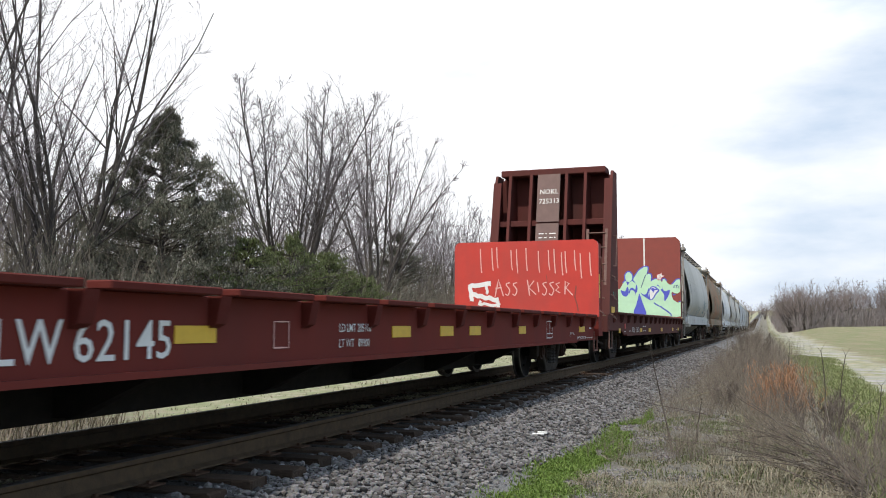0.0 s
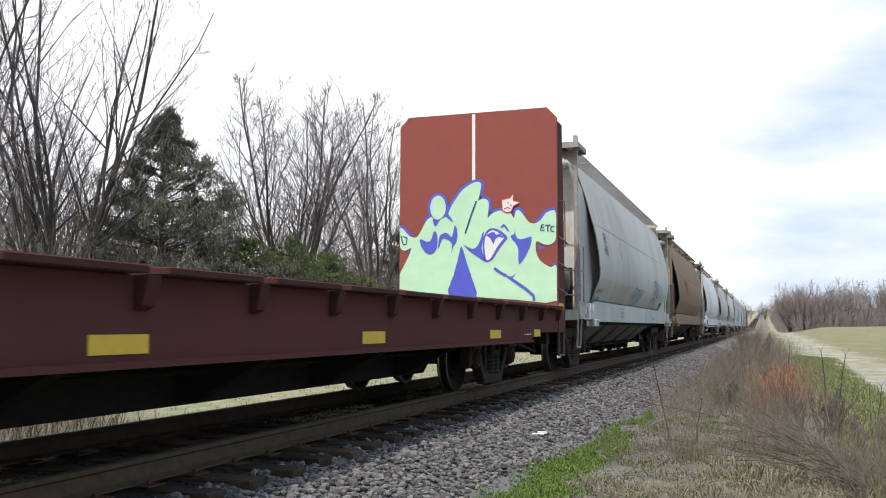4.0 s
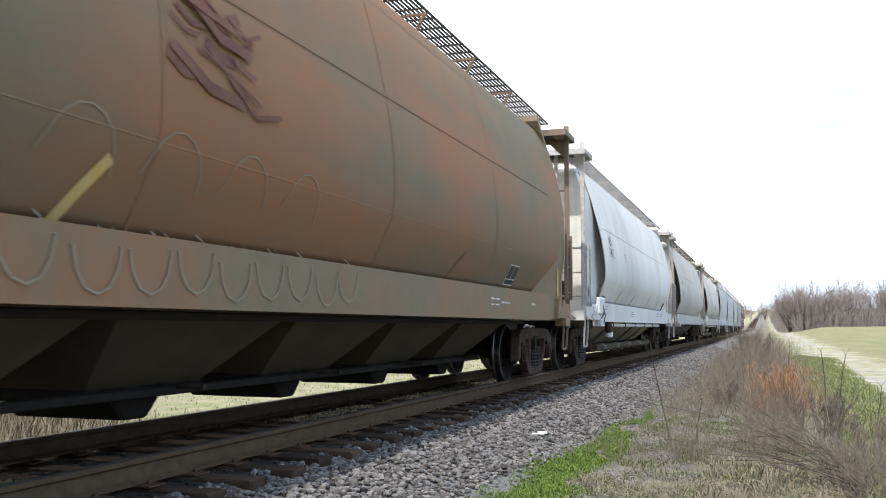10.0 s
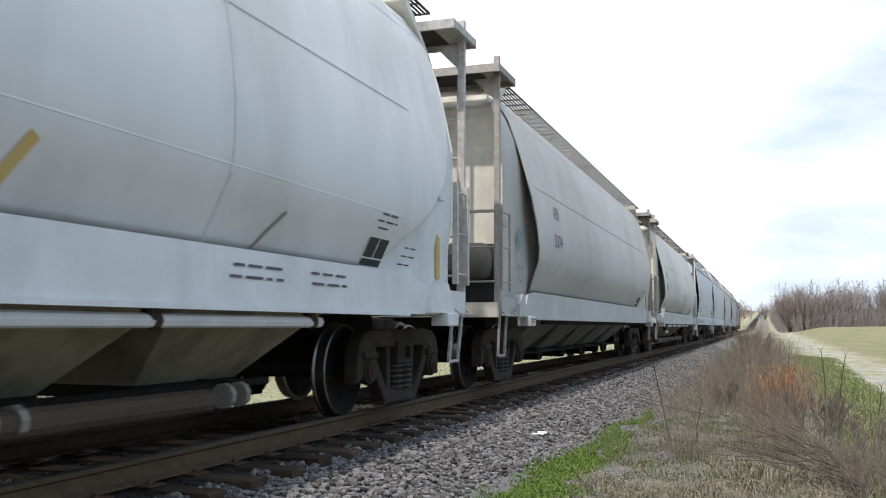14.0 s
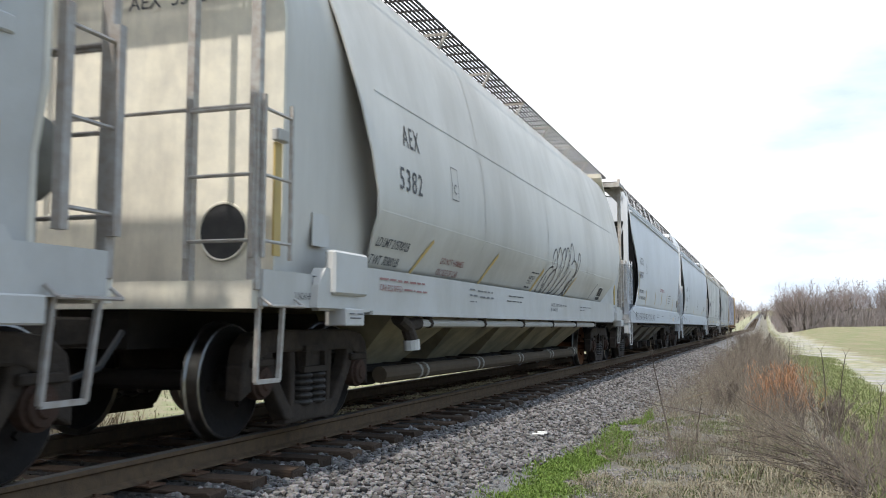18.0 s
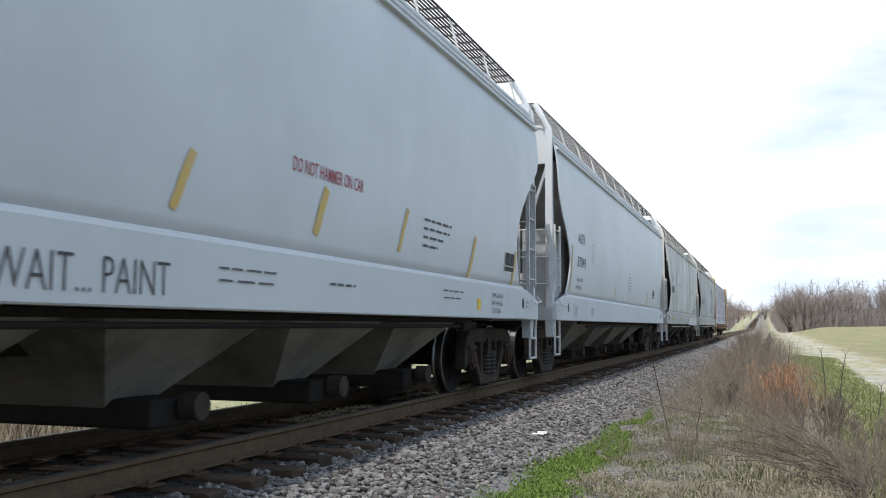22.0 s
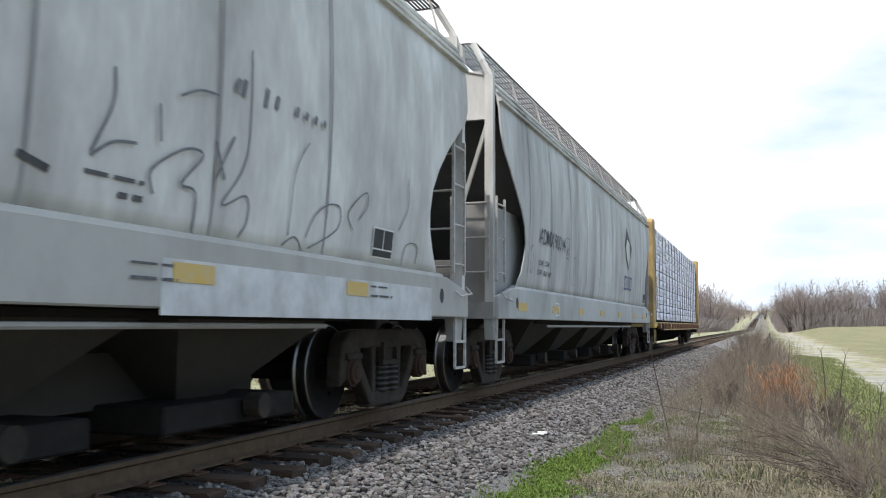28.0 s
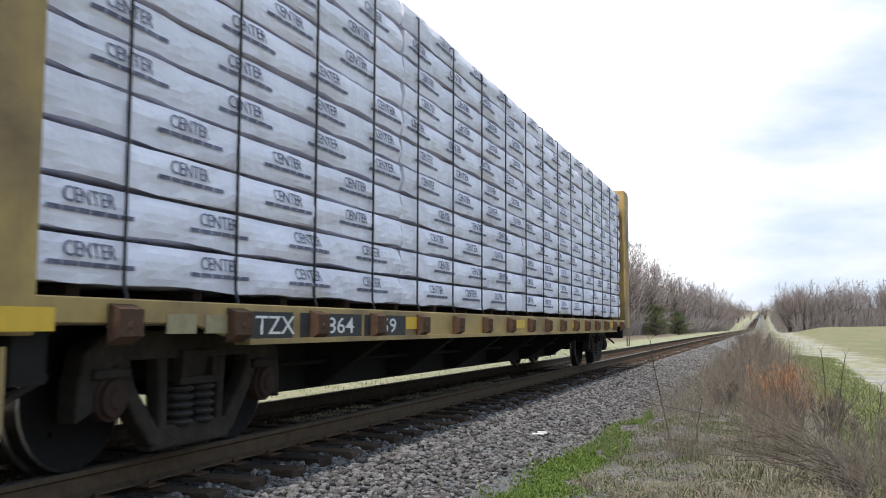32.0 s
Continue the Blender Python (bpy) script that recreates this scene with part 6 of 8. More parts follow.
    part("data_plate", boxes((1.46, 1.468, 2.15, 2.42, 0.85, 0.97)), M["tan_plate"], car, "worn tan data plate")


build_lumber()


# ---- stencils and graffiti on the hoppers ----


def slash(car, surf, y, z0, z1, dy=0.3, w=0.06, mat="ochre"):
    strokes([[(y, z0), (y + dy * 0.45, (z0 + z1) / 2), (y + dy, z1)]], w, M[mat], car, surf, "paint_streak", "slanting yellow paint streak")


def data_label(car, surf, y, z):
    """The black two-panel label: two dark squares and a strip in a white frame."""
    bars([(y, y + 0.47, z - 0.02, z + 0.26)], M["white"], car, surf, "label_frame", "white-edged black label", 0.005)
    bars([(y + 0.015, y + 0.225, z + 0.07, z + 0.245), (y + 0.245, y + 0.455, z + 0.07, z + 0.245), (y + 0.015, y + 0.455, z - 0.005, z + 0.055)], M["black"], car, surf, "label_panel", "black label panel", 0.009)


def small_box(car, surf, y, z):
    strokes([[(y, z), (y + 0.22, z), (y + 0.22, z + 0.36), (y, z + 0.36), (y, z)]], 0.012, M["stencil"], car, surf, "stencil_box", "small outlined square stencil")
    lettering("C", 0.16, y + 0.06, z + 0.07, M["stencil"], car, surf)


def build_stencils():
    R, F = ROUND_X, FLOW_X
    st, wh = M["stencil"], M["white"]
    sill = lambda z: 1.503
    plate = lambda z: 1.457
    for c in (grey_car, brown_car, pale_car, tan_car, cream_car):
        ink = wh if c is brown_car else st
        lettering("2 INCH HF COMP SHOES", 0.075, 0.5, 1.1, ink, c, lambda z: 1.497, fit=0.6)
        strokes([[(0.78, 1.22), (0.97, 1.22), (0.97, 1.285), (0.78, 1.285), (0.78, 1.22)], [(0.875, 1.22), (0.875, 1.26)]], 0.01, ink, c, lambda z: 1.497, "stencil_box", "small outlined stencil frame")
        bars([(1.24, 1.52, 0.99, 1.01), (1.26, 1.5, 0.955, 0.975)], st, c, lambda z: 1.601)
        part("plug", rods(0.02, [(1.33, 0.96, 1.95), (1.368, 0.96, 1.95)], seg=8), M["black"], c, "small dark plugged hole")
    c = pale_car
    part("junction_box", bevel(boxes((1.44, 1.58, 1.34, 1.72, 1.14, 1.49)), 0.012), P_PALE["sill"], c, "white electrical box with cables")
    for y, z in ((1.42, 1.36), (1.55, 1.24)):
        part("cable", rods(0.012, [(1.59, y, z), (1.62, y - 0.03, z - 0.12), (1.6, y - 0.12, z - 0.26), (1.52, y - 0.14, 1.02)]), M["black"], c, "thin black cable")
    strokes([[(1.42, 1.53), (1.8, 1.53), (1.8, 1.77), (1.42, 1.77), (1.42, 1.53)]], 0.014, M["stencil"], c, lambda z: 1.5, "stencil_box", "outlined data panel")
    # first grey hopper
    c = grey_car
    lettering("AEX", 0.31, 2.45, 2.73, st, c, R, spread=1.15, fit=0.45)
    lettering("5450", 0.31, 2.4, 2.46, st, c, R, spread=1.15, fit=0.62)
    lettering("LD LMT 216500", 0.13, 2.15, 1.62, st, c, R, spread=0.8)
    lettering("LT WT  69500", 0.13, 2.1, 1.45, st, c, R, spread=0.8)
    small_box(c, R, 4.86, 2.56)
    slash(c, R, 4.06, 1.42, 1.82, 0.4)
    slash(c, R, 7.08, 1.42, 1.8, 0.28)
    slash(c, R, 9.75, 1.42, 1.78, 0.45, 0.07)
    slash(c, R, 12.65, 1.42, 1.8, 0.36, 0.08)
    strokes([[(7.4, 1.42), (7.62, 1.9)], [(7.6, 1.9), (7.85, 1.95), (7.93, 1.8), (7.78, 1.68), (7.58, 1.68)], [(7.93, 1.5), (7.97, 1.52)], [(8.2, 1.9), (8.02, 1.62), (8.12, 1.5), (8.35, 1.6), (8.42, 1.85), (8.2, 1.9)], [(8.47, 1.5), (8.52, 1.52)], [(8.62, 1.88), (8.6, 1.55), (8.85, 1.85), (8.85, 1.56), (9.3, 1.95)], [(9.02, 1.52), (9.06, 1.5)]], 0.05, M["blue_spray"], c, R, "graffiti_stroke", 'blue sprayed letters "P.O.W."', curved=True)
    for k, (y, z) in enumerate(((11.75, 2.08), (12.08, 2.12), (12.32, 2.12), (12.55, 2.12), (12.8, 2.05), (13.2, 2.03), (13.7, 2.02))):
        pts = [(y + 0.17 * math.cos(a) * (1 if k in (0, 4, 5, 6) else 0.6), z + 0.22 * math.sin(a)) for a in np.linspace(0, 2 * math.pi, 15)]
        strokes([pts], 0.04, M["blue_spray"], c, R, "graffiti_stroke", "looped blue spray-painted shape")
    strokes([[(11.56, 1.62), (11.8, 1.75), (12.15, 1.8), (12.5, 1.76), (12.75, 1.68)], [(11.56, 1.56), (11.85, 1.68), (12.2, 1.72), (12.7, 1.62)], [(12.1, 1.66), (11.92, 1.5), (12.1, 1.5)]], 0.045, M["blue_spray"], c, R, "graffiti_stroke", "blue sprayed scribble", curved=True)
    strokes([[(11.6, 1.56), (11.62, 1.3), (11.8, 1.15), (12.2, 1.13), (12.4, 1.26), (12.5, 1.6)]], 0.04, M["blue_spray"], c, lambda z: R(z) if z > 1.42 else 1.503, "graffiti_stroke", "blue spray-painted pot outline", curved=True)
    data_label(c, R, 14.35, 1.46)
    bars([(13.8, 14.2, 1.72, 1.75), (13.85, 14.2, 1.63, 1.66), (13.8, 14.1, 1.54, 1.57)], st, c, R)
    lettering("CAUTION", 0.075, 5.45, 1.29, M["red_text"], c, sill, fit=0.18)
    lettering("DO NOT OPEN HATCHES OR DISCONNECT", 0.075, 5.1, 1.2, M["red_text"], c, sill, fit=0.88)
    lettering("HOSES UNTIL PRESSURE IS ZERO", 0.075, 5.2, 1.11, M["red_text"], c, sill, fit=0.7)
    lettering("AEX  5450", 0.17, -0.1, 3.35, st, c, lambda z: 0.52, end=True)
    bars([(-0.05, 0.25, 3.1, 3.13), (-0.05, 0.3, 3.03, 3.06), (-0.05, 0.28, 2.96, 2.99)], st, c, lambda z: 0.52, end=True)
    # rusted hopper
    c = brown_car
    data_label(c, R, 13.2, 1.5)
    slash(c, R, 4.6, 1.42, 1.8, 0.25, 0.08)
    slash(c, R, 10.74, 1.42, 1.78, 0.4, 0.025, "maroon")
    bars([(12.2, 12.6, 1.24, 1.28), (12.2, 12.6, 1.17, 1.2), (12.7, 13.1, 1.2, 1.24), (14.4, 14.6, 1.2, 1.26)], wh, c, sill)
    for y in (4.3, 4.8, 5.25, 5.7, 6.15, 6.6, 7.05, 7.5, 7.9):
        strokes([[(y + 0.19 * math.cos(t), 1.34 - 0.26 * math.sin(t) + 0.02 * math.sin(y * 9)) for t in np.linspace(-0.5, 3.6, 9)]], 0.014, M["chalk"], c, lambda z: R(z) if z > 1.42 else 1.503, "chalk_loop", "pale chalk loop")
    for y in (4.6, 5.4, 6.2, 7.0):
        strokes([[(y + 0.3 * math.cos(t), 1.62 + 0.42 * math.sin(t)) for t in np.linspace(0.2, 2.8, 9)]], 0.01, M["chalk"], c, R, "chalk_arc", "faint pale chalk arc")
    rr = random.Random(77)
    for k in range(16):
        y, z = 5.2 + rr.uniform(0, 0.8), 2.98 - rr.uniform(0, 0.5)
        n = rr.uniform(0.25, 0.8)
        strokes([[(y, z), (y + n * 0.5, z - n * rr.uniform(0.05, 0.3)), (y + n, z - n * rr.uniform(0.0, 0.35))]], rr.uniform(0.02, 0.09), M["maroon"], c, R, "paint_patch", "dark red worn paint streak", depth=0.006 + 0.002 * k)
    bars([(-0.3, 0.15, 3.32, 3.42), (0.5, 0.9, 3.35, 3.45)], st, c, lambda z: 0.52, end=True)
    # pale hopper
    c = pale_car
    lettering("AEX", 0.31, 2.52, 2.73, st, c, R, spread=1.15, fit=0.45)
    lettering("5402", 0.31, 2.46, 2.46, st, c, R, spread=1.15, fit=0.62)
    small_box(c, R, 4.84, 2.52)
    bars([(2.28, 2.76, 1.53, 1.6), (2.14, 3.0, 1.42, 1.48)], st, c, R)
    bars([(1.9, 2.44, 1.33, 1.36), (1.95, 2.4, 1.26, 1.29), (1.9, 2.42, 1.18, 1.21)], M["red_text"], c, sill, label="worn red stencil lines")
    bars([(6.3, 6.9, 1.26, 1.29), (6.2, 7.0, 1.2, 1.23), (6.3, 6.9, 1.14, 1.17), (12.35, 13.0, 1.29, 1.33), (12.3, 13.02, 1.21, 1.25), (13.45, 14.1, 1.29, 1.33), (13.47, 14.1, 1.21, 1.25)], st, c, sill)
    slash(c, R, 4.43, 1.42, 1.78, 0.3)
    slash(c, R, 10.37, 1.48, 1.82, 0.16, 0.08)
    slash(c, R, 12.76, 1.42, 1.74, 0.3, 0.035, "chalk")
    slash(c, R, 6.86, 1.42, 1.74, 0.45, 0.05, "stencil")
    data_label(c, R, 14.62, 1.46)
    bars([(14.7, 15.1, 1.9, 1.94), (14.65, 15.1, 1.84, 1.87), (14.7, 15.0, 1.78, 1.81), (15.5, 15.8, 1.66, 1.69), (15.5, 15.85, 1.58, 1.61), (15.5, 15.8, 1.5, 1.53)], st, c, R)
    lettering("AEX  5402", 0.17, -0.15, 3.14, st, c, lambda z: 0.52, end=True)
    bars([(-0.0, 0.3, 2.9, 2.93), (-0.0, 0.3, 2.83, 2.86), (-0.0, 0.28, 2.76, 2.79)], st, c, lambda z: 0.52, end=True)
    # taupe hopper
    c = tan_car
    lettering("AEX", 0.31, 3.0, 2.68, st, c, R, spread=1.15, fit=0.45)
    lettering("5374", 0.31, 2.9, 2.2, st, c, R, spread=1.15, fit=0.62)
    lettering("5374", 0.17, 0.12, 3.55, st, c, lambda z: 0.52, end=True)
    data_label(c, R, 14.23, 1.48)
    slash(c, R, 13.68, 1.42, 1.82, 0.3)
    bars([(13.9, 14.1, 1.75, 1.78), (13.85, 14.1, 1.66, 1.69), (14.9, 15.2, 1.86, 1.9)], st, c, R)
    strokes([[(1.2, 2.0), (1.25, 2.35), (1.3, 2.0), (1.35, 2.4), (1.42, 2.05), (1.5, 2.3)], [(1.25, 1.8), (1.5, 1.75), (1.45, 1.55), (1.3, 1.6)]], 0.03, M["blue_spray"], c, lambda z: 1.4, "graffiti_stroke", "small blue scribble")
    # cream hopper
    c = cream_car
    lettering("AEX", 0.31, 2.5, 2.64, st, c, R, spread=1.15, fit=0.45)
    lettering("5382", 0.31, 2.34, 2.2, st, c, R, spread=1.15, fit=0.62)
    small_box(c, R, 3.9, 2.3)
    lettering("LD LMT 215700 LB", 0.12, 2.1, 1.64, st, c, R, spread=0.85)
    lettering("LT WT  70300 LB", 0.12, 2.05, 1.48, st, c, R, spread=0.85)
    slash(c, R, 3.2, 1.43, 1.8, 0.3)
    slash(c, R, 5.6, 1.42, 1.83, 0.36, 0.07)
    lettering("CAR EQUIPPED", 0.085, 2.1, 1.225, M["red_text"], c, sill, fit=0.55)
    bars([(2.1, 2.5, 1.315, 1.355), (2.54, 3.3, 1.31, 1.35), (2.7, 3.0, 1.235, 1.27), (3.04, 3.35, 1.23, 1.265)], M["red_text"], c, sill, label="worn red stencil lines")
    bars([(4.82, 5.1, 1.32, 1.36), (5.14, 5.8, 1.31, 1.35), (4.82, 5.2, 1.25, 1.29), (5.24, 5.85, 1.24, 1.28), (4.82, 5.1, 1.18, 1.21)], M["faint_spray"], c, sill)
    lettering("DO NOT HAMMER", 0.1, 3.95, 1.59, M["red_text"], c, R, fit=0.82)
    lettering("ON SIDE OF CAR", 0.1, 3.95, 1.47, M["red_text"], c, R, fit=0.74)
    bars([(6.6, 7.4, 1.3, 1.33), (6.5, 7.3, 1.23, 1.26)], st, c, sill)
    fat = [[(9.16, 1.87), (8.98, 1.85), (8.8, 1.72), (8.69, 1.55), (8.68, 1.42), (8.78, 1.37), (8.96, 1.46), (9.02, 1.6)], [(9.02, 1.39), (9.08, 1.52), (9.15, 1.71), (9.35, 1.84), (9.48, 1.79), (9.47, 1.68), (9.32, 1.53), (9.18, 1.45)], [(9.18, 1.45), (9.28, 1.4), (9.53, 1.44), (9.73, 1.61), (9.79, 1.75), (9.74, 1.9)], [(9.53, 1.44), (9.8, 1.49), (10.02, 1.62), (10.26, 1.8), (10.36, 2.0)], [(10.56, 1.88), (10.42, 1.68), (10.14, 1.49), (9.9, 1.43)]]
    tall = [[(9.08, 1.88), (9.05, 2.06), (9.24, 2.17), (9.36, 2.02), (9.43, 1.85)], [(9.36, 2.02), (9.54, 2.22), (9.69, 2.1), (9.73, 2.0), (9.61, 1.88)], [(9.69, 2.1), (10.0, 2.23), (9.88, 1.75)], [(9.99, 2.05), (10.15, 2.26), (10.32, 2.2), (10.3, 2.03), (10.15, 1.8)], [(10.33, 2.03), (10.53, 2.37), (10.73, 2.22), (10.72, 2.1), (10.52, 1.99)]]
    rest = [[(10.14, 1.43), (10.44, 1.44), (10.75, 1.57), (11.01, 1.88), (10.94, 2.05), (10.72, 2.08)], [(11.02, 1.79), (11.27, 2.04), (11.34, 2.2), (11.18, 2.21), (11.02, 1.79)], [(10.67, 1.54), (10.79, 1.69), (11.0, 1.73), (10.84, 1.47), (10.67, 1.54)], [(8.95, 1.72), (8.92, 1.55)], [(9.2, 2.01), (9.19, 1.83)]]
    for rows in (fat, tall, rest):
        strokes(rows, 0.028, M["black_spray"], c, R, "graffiti_stroke", "black looping graffiti outline", curved=True)
    lettering("INTERIOR", 0.075, 7.96, 1.62, st, c, R, fit=0.34)
    lettering("COATED", 0.075, 7.93, 1.55, st, c, R, fit=0.28)
    bars([(8.0, 8.45, 1.7, 1.74), (7.9, 8.2, 1.48, 1.52)], st, c, R)
    lettering("VALVES IN OPEN POSITION", 0.075, 9.25, 1.23, st, c, sill, fit=0.85)
    lettering("IN LINE WITH PIPE", 0.075, 9.25, 1.15, st, c, sill, fit=0.5)
    bars([(10.15, 10.5, 1.24, 1.275), (11.73, 12.93, 1.25, 1.28), (11.73, 12.3, 1.19, 1.215)], st, c, sill)
    slash(c, R, 8.33, 1.4, 1.79, 0.32, 0.09)
    slash(c, R, 10.85, 1.41, 1.8, 0.45, 0.05)
    data_label(c, R, 14.05, 1.48)
    slash(c, R, 13.25, 1.44, 1.78, 0.4, 0.025, "stencil")
    lettering("AEX  5382", 0.17, -0.1, 3.5, st, c, lambda z: 0.52, end=True)
    # first smooth hopper
    c = blue_car
    lettering("ACFX", 0.29, 1.64, 2.66, st, c, F, spread=1.2, fit=0.72)
    lettering("68007", 0.29, 1.58, 2.26, st, c, F, spread=1.2, fit=0.84)
    small_box(c, F, 3.03, 2.48)
    lettering("LD LMT 205700 LB", 0.13, 1.6, 1.86, st, c, F, spread=0.85)
    lettering("LT WT  62300 LB NEW 5-90", 0.13, 1.6, 1.68, st, c, F, spread=0.85)
    hand = dict(name="handwriting", bold=-0.014)
    lettering("I CANT LIVE WITHOUT", 0.3, 0.78, 1.08, M["black_spray"], c, sill, fit=2.08, **hand)
    lettering("P", 0.31, 2.98, 1.06, M["black_spray"], c, sill, fit=0.13, **hand)
    strokes([[(3.14, 1.12), (3.36, 1.14), (3.15, 1.18), (3.37, 1.2), (3.16, 1.25), (3.36, 1.26)], [(3.2, 1.06), (3.19, 1.29)], [(3.3, 1.06), (3.29, 1.29)]], 0.022, M["black_spray"], c, sill, "scribble", "scribbled-out word")
    lettering("S... NO WAIT... PAINT", 0.3, 3.42, 1.07, M["black_spray"], c, sill, fit=2.06, **hand)
    lettering("2 INCH HF", 0.055, 14.06, 1.235, st, c, sill, fit=0.21)
    lettering("COMP SHOES", 0.055, 14.04, 1.165, st, c, sill, fit=0.24)
    slash(c, F, 7.35, 1.62, 2.0, 0.14, 0.1)
    slash(c, F, 9.1, 1.62, 2.05, 0.16, 0.07)
    strokes([[(1.32, 1.7), (1.46, 1.95), (1.5, 2.2), (1.5, 2.45)]], 0.07, M["ochre"], c, F, "paint_streak", "yellow paint streak along the cut edge")
    slash(c, F, 3.1, 1.5, 1.98, 0.16, 0.08)
    slash(c, F, 5.5, 1.6, 1.98, 0.16, 0.08)
    lettering("DO NOT HAMMER ON CAR", 0.16, 6.9, 2.06, M["red_letter"], c, F, fit=1.28)
    bars([(9.74, 10.6, 1.98, 2.03), (9.74, 10.55, 1.89, 1.94), (9.74, 10.4, 1.8, 1.85), (9.74, 10.2, 1.71, 1.76)], st, c, F)
    data_label(c, F, 12.9, 1.66)
    slash(c, F, 11.35, 1.46, 1.98, 0.18, 0.09)
    slash(c, F, 13.35, 1.46, 1.95, 0.1, 0.08)
    lettering("EXW 10-8 H 8-7", 0.09, 12.3, 1.27, st, c, sill, spread=0.85)
    lettering("EW  9-3 H 15-2", 0.09, 12.3, 1.17, st, c, sill, spread=0.85)
    lettering("CU FT 5400", 0.09, 12.3, 1.07, st, c, sill, spread=0.85)
    bars([(10.4, 11.1, 1.28, 1.31), (10.4, 11.0, 1.2, 1.23), (6.0, 6.8, 1.26, 1.29), (6.0, 6.7, 1.18, 1.21), (7.6, 8.1, 1.22, 1.26)], st, c, sill)
    part("sticker", boxes((1.5, 1.506, 11.66, 11.8, 1.1, 1.24)), M["yellow"], c, "round yellow sticker")
    lettering("68007", 0.2, 0.4, 4.05, st, c, lambda z: 0.095, end=True)
    bars([(0.1, 0.6, 3.9, 3.93), (0.1, 0.6, 3.82, 3.85)], st, c, lambda z: 0.095, end=True)
    # second smooth hopper
    c = blue_car2
    lettering("ACFX", 0.27, 1.74, 2.48, st, c, F, spread=1.2, fit=0.7)
    lettering("37849", 0.27, 1.7, 2.03, st, c, F, spread=1.2, fit=0.85)
    small_box(c, F, 3.21, 2.2)
    lettering("LD LMT  199800", 0.1, 1.75, 1.75, st, c, F, fit=0.6)
    lettering("LT WT   63200", 0.1, 1.7, 1.6, st, c, F, fit=0.6)
    bars([(8.62 - 0.1 * math.sin(k * 0.6), 9.0 + 0.12 * math.sin(k * 0.6), 1.78 + 0.075 * k, 1.81 + 0.075 * k) for k in range(7)], st, c, F)
    strokes([[(1.13, 1.52), (1.2, 1.9), (1.21, 2.39)]], 0.06, M["ochre"], c, F, "paint_streak", "faded yellow streak along the cut edge")
    data_label(c, F, 13.93, 1.78)
    slash(c, F, 12.62, 1.52, 1.96, 0.2, 0.09)
    slash(c, F, 6.4, 1.55, 1.9, 0.15, 0.06)
    strokes([[(15.75, 1.5), (15.95, 1.9), (16.05, 2.2)]], 0.07, M["ochre"], c, F, "paint_streak", "faded yellow streak along the cut edge")
    strokes([[(1.42, 1.33), (1.5, 1.08), (1.54, 1.3), (1.56, 1.15), (1.64, 1.2), (1.62, 1.08)], [(1.72, 1.32), (1.7, 1.06), (1.8, 1.3)]], 0.015, M["stencil"], c, sill, "scribble", "faint scribble on the sill")
    strokes([[(3.29, 1.13), (3.5, 1.13), (3.5, 1.26), (3.29, 1.26), (3.29, 1.13)], [(3.33, 1.17), (3.45, 1.17), (3.45, 1.22)]], 0.015, M["stencil"], c, sill, "stencil_box", "small outlined square stencil")
    # streaked hopper
    c = worn_car
    lettering("AEX", 0.31, 1.85, 2.62, st, c, F, spread=1.15, fit=0.45)
    bars([(1.85, 2.7, 2.2, 2.45)], st, c, F, label="blurred number stencil")
    for k in range(8):
        bars([(4.0 + 0.35 * k, 4.0 + 0.35 * k + 0.24, 2.5 + 0.05 * (k % 3), 2.56 + 0.05 * (k % 3))], st, c, F)
    for path in ([(9.58, 2.3), (9.58, 2.1), (9.44, 1.81)], [(9.44, 1.79), (9.6, 1.89), (9.8, 1.92)], [(9.98, 1.66), (9.95, 1.8), (10.25, 1.97), (10.44, 1.96), (10.24, 1.76), (10.39, 1.72), (10.41, 1.46)],
                 [(9.98, 2.19), (10.01, 1.97)], [(10.17, 2.28), (10.36, 2.36), (10.57, 2.38)], [(10.57, 2.08), (10.7, 1.85)], [(10.78, 2.15), (10.59, 1.83)]):
        strokes([path], 0.019, M["faint_spray"], c, F, "graffiti_stroke", "thin dark scrawled graffiti", curved=True)
    for path in ([(10.96, 2.79), (10.95, 2.05), (10.69, 1.69), (10.97, 1.78), (11.02, 1.62), (10.93, 1.49)], [(11.83, 2.31), (11.63, 2.05), (11.6, 1.57)], [(11.53, 1.49), (11.71, 1.57), (11.85, 1.47)],
                 [(11.88, 1.58), (12.0, 1.77), (12.23, 1.88), (12.43, 1.87), (12.39, 1.69), (11.93, 1.5)], [(12.7, 1.72), (12.59, 1.86), (12.91, 2.07), (12.97, 1.96), (12.81, 1.82)],
                 [(13.73, 1.82), (13.93, 2.05), (13.92, 2.34)], [(13.89, 1.48), (13.95, 1.69), (14.24, 1.71), (14.25, 1.53)]):
        strokes([path], 0.014, M["faint_spray"], c, F, "graffiti_stroke", "thin worn scrawled graffiti", curved=True)
    strokes([[(8.95, 1.72), (9.16, 1.67)]], 0.04, M["black_spray"], c, F, "graffiti_stroke", "short dark dash")
    for y, h in ((10.78, 0.1), (10.86, 0.12), (11.15, 0.14), (11.3, 0.1), (11.6, 0.08), (11.75, 0.06), (11.9, 0.07), (12.05, 0.05)):
        strokes([[(y, 2.5 - h / 2), (y + 0.03, 2.5 + h / 2)]], 0.05, M["faint_spray"], c, F, "smudge", "small dark paint smudge")
    bars([(9.41, 9.9, 1.68, 1.73), (9.69, 9.9, 1.58, 1.65)], st, c, F)
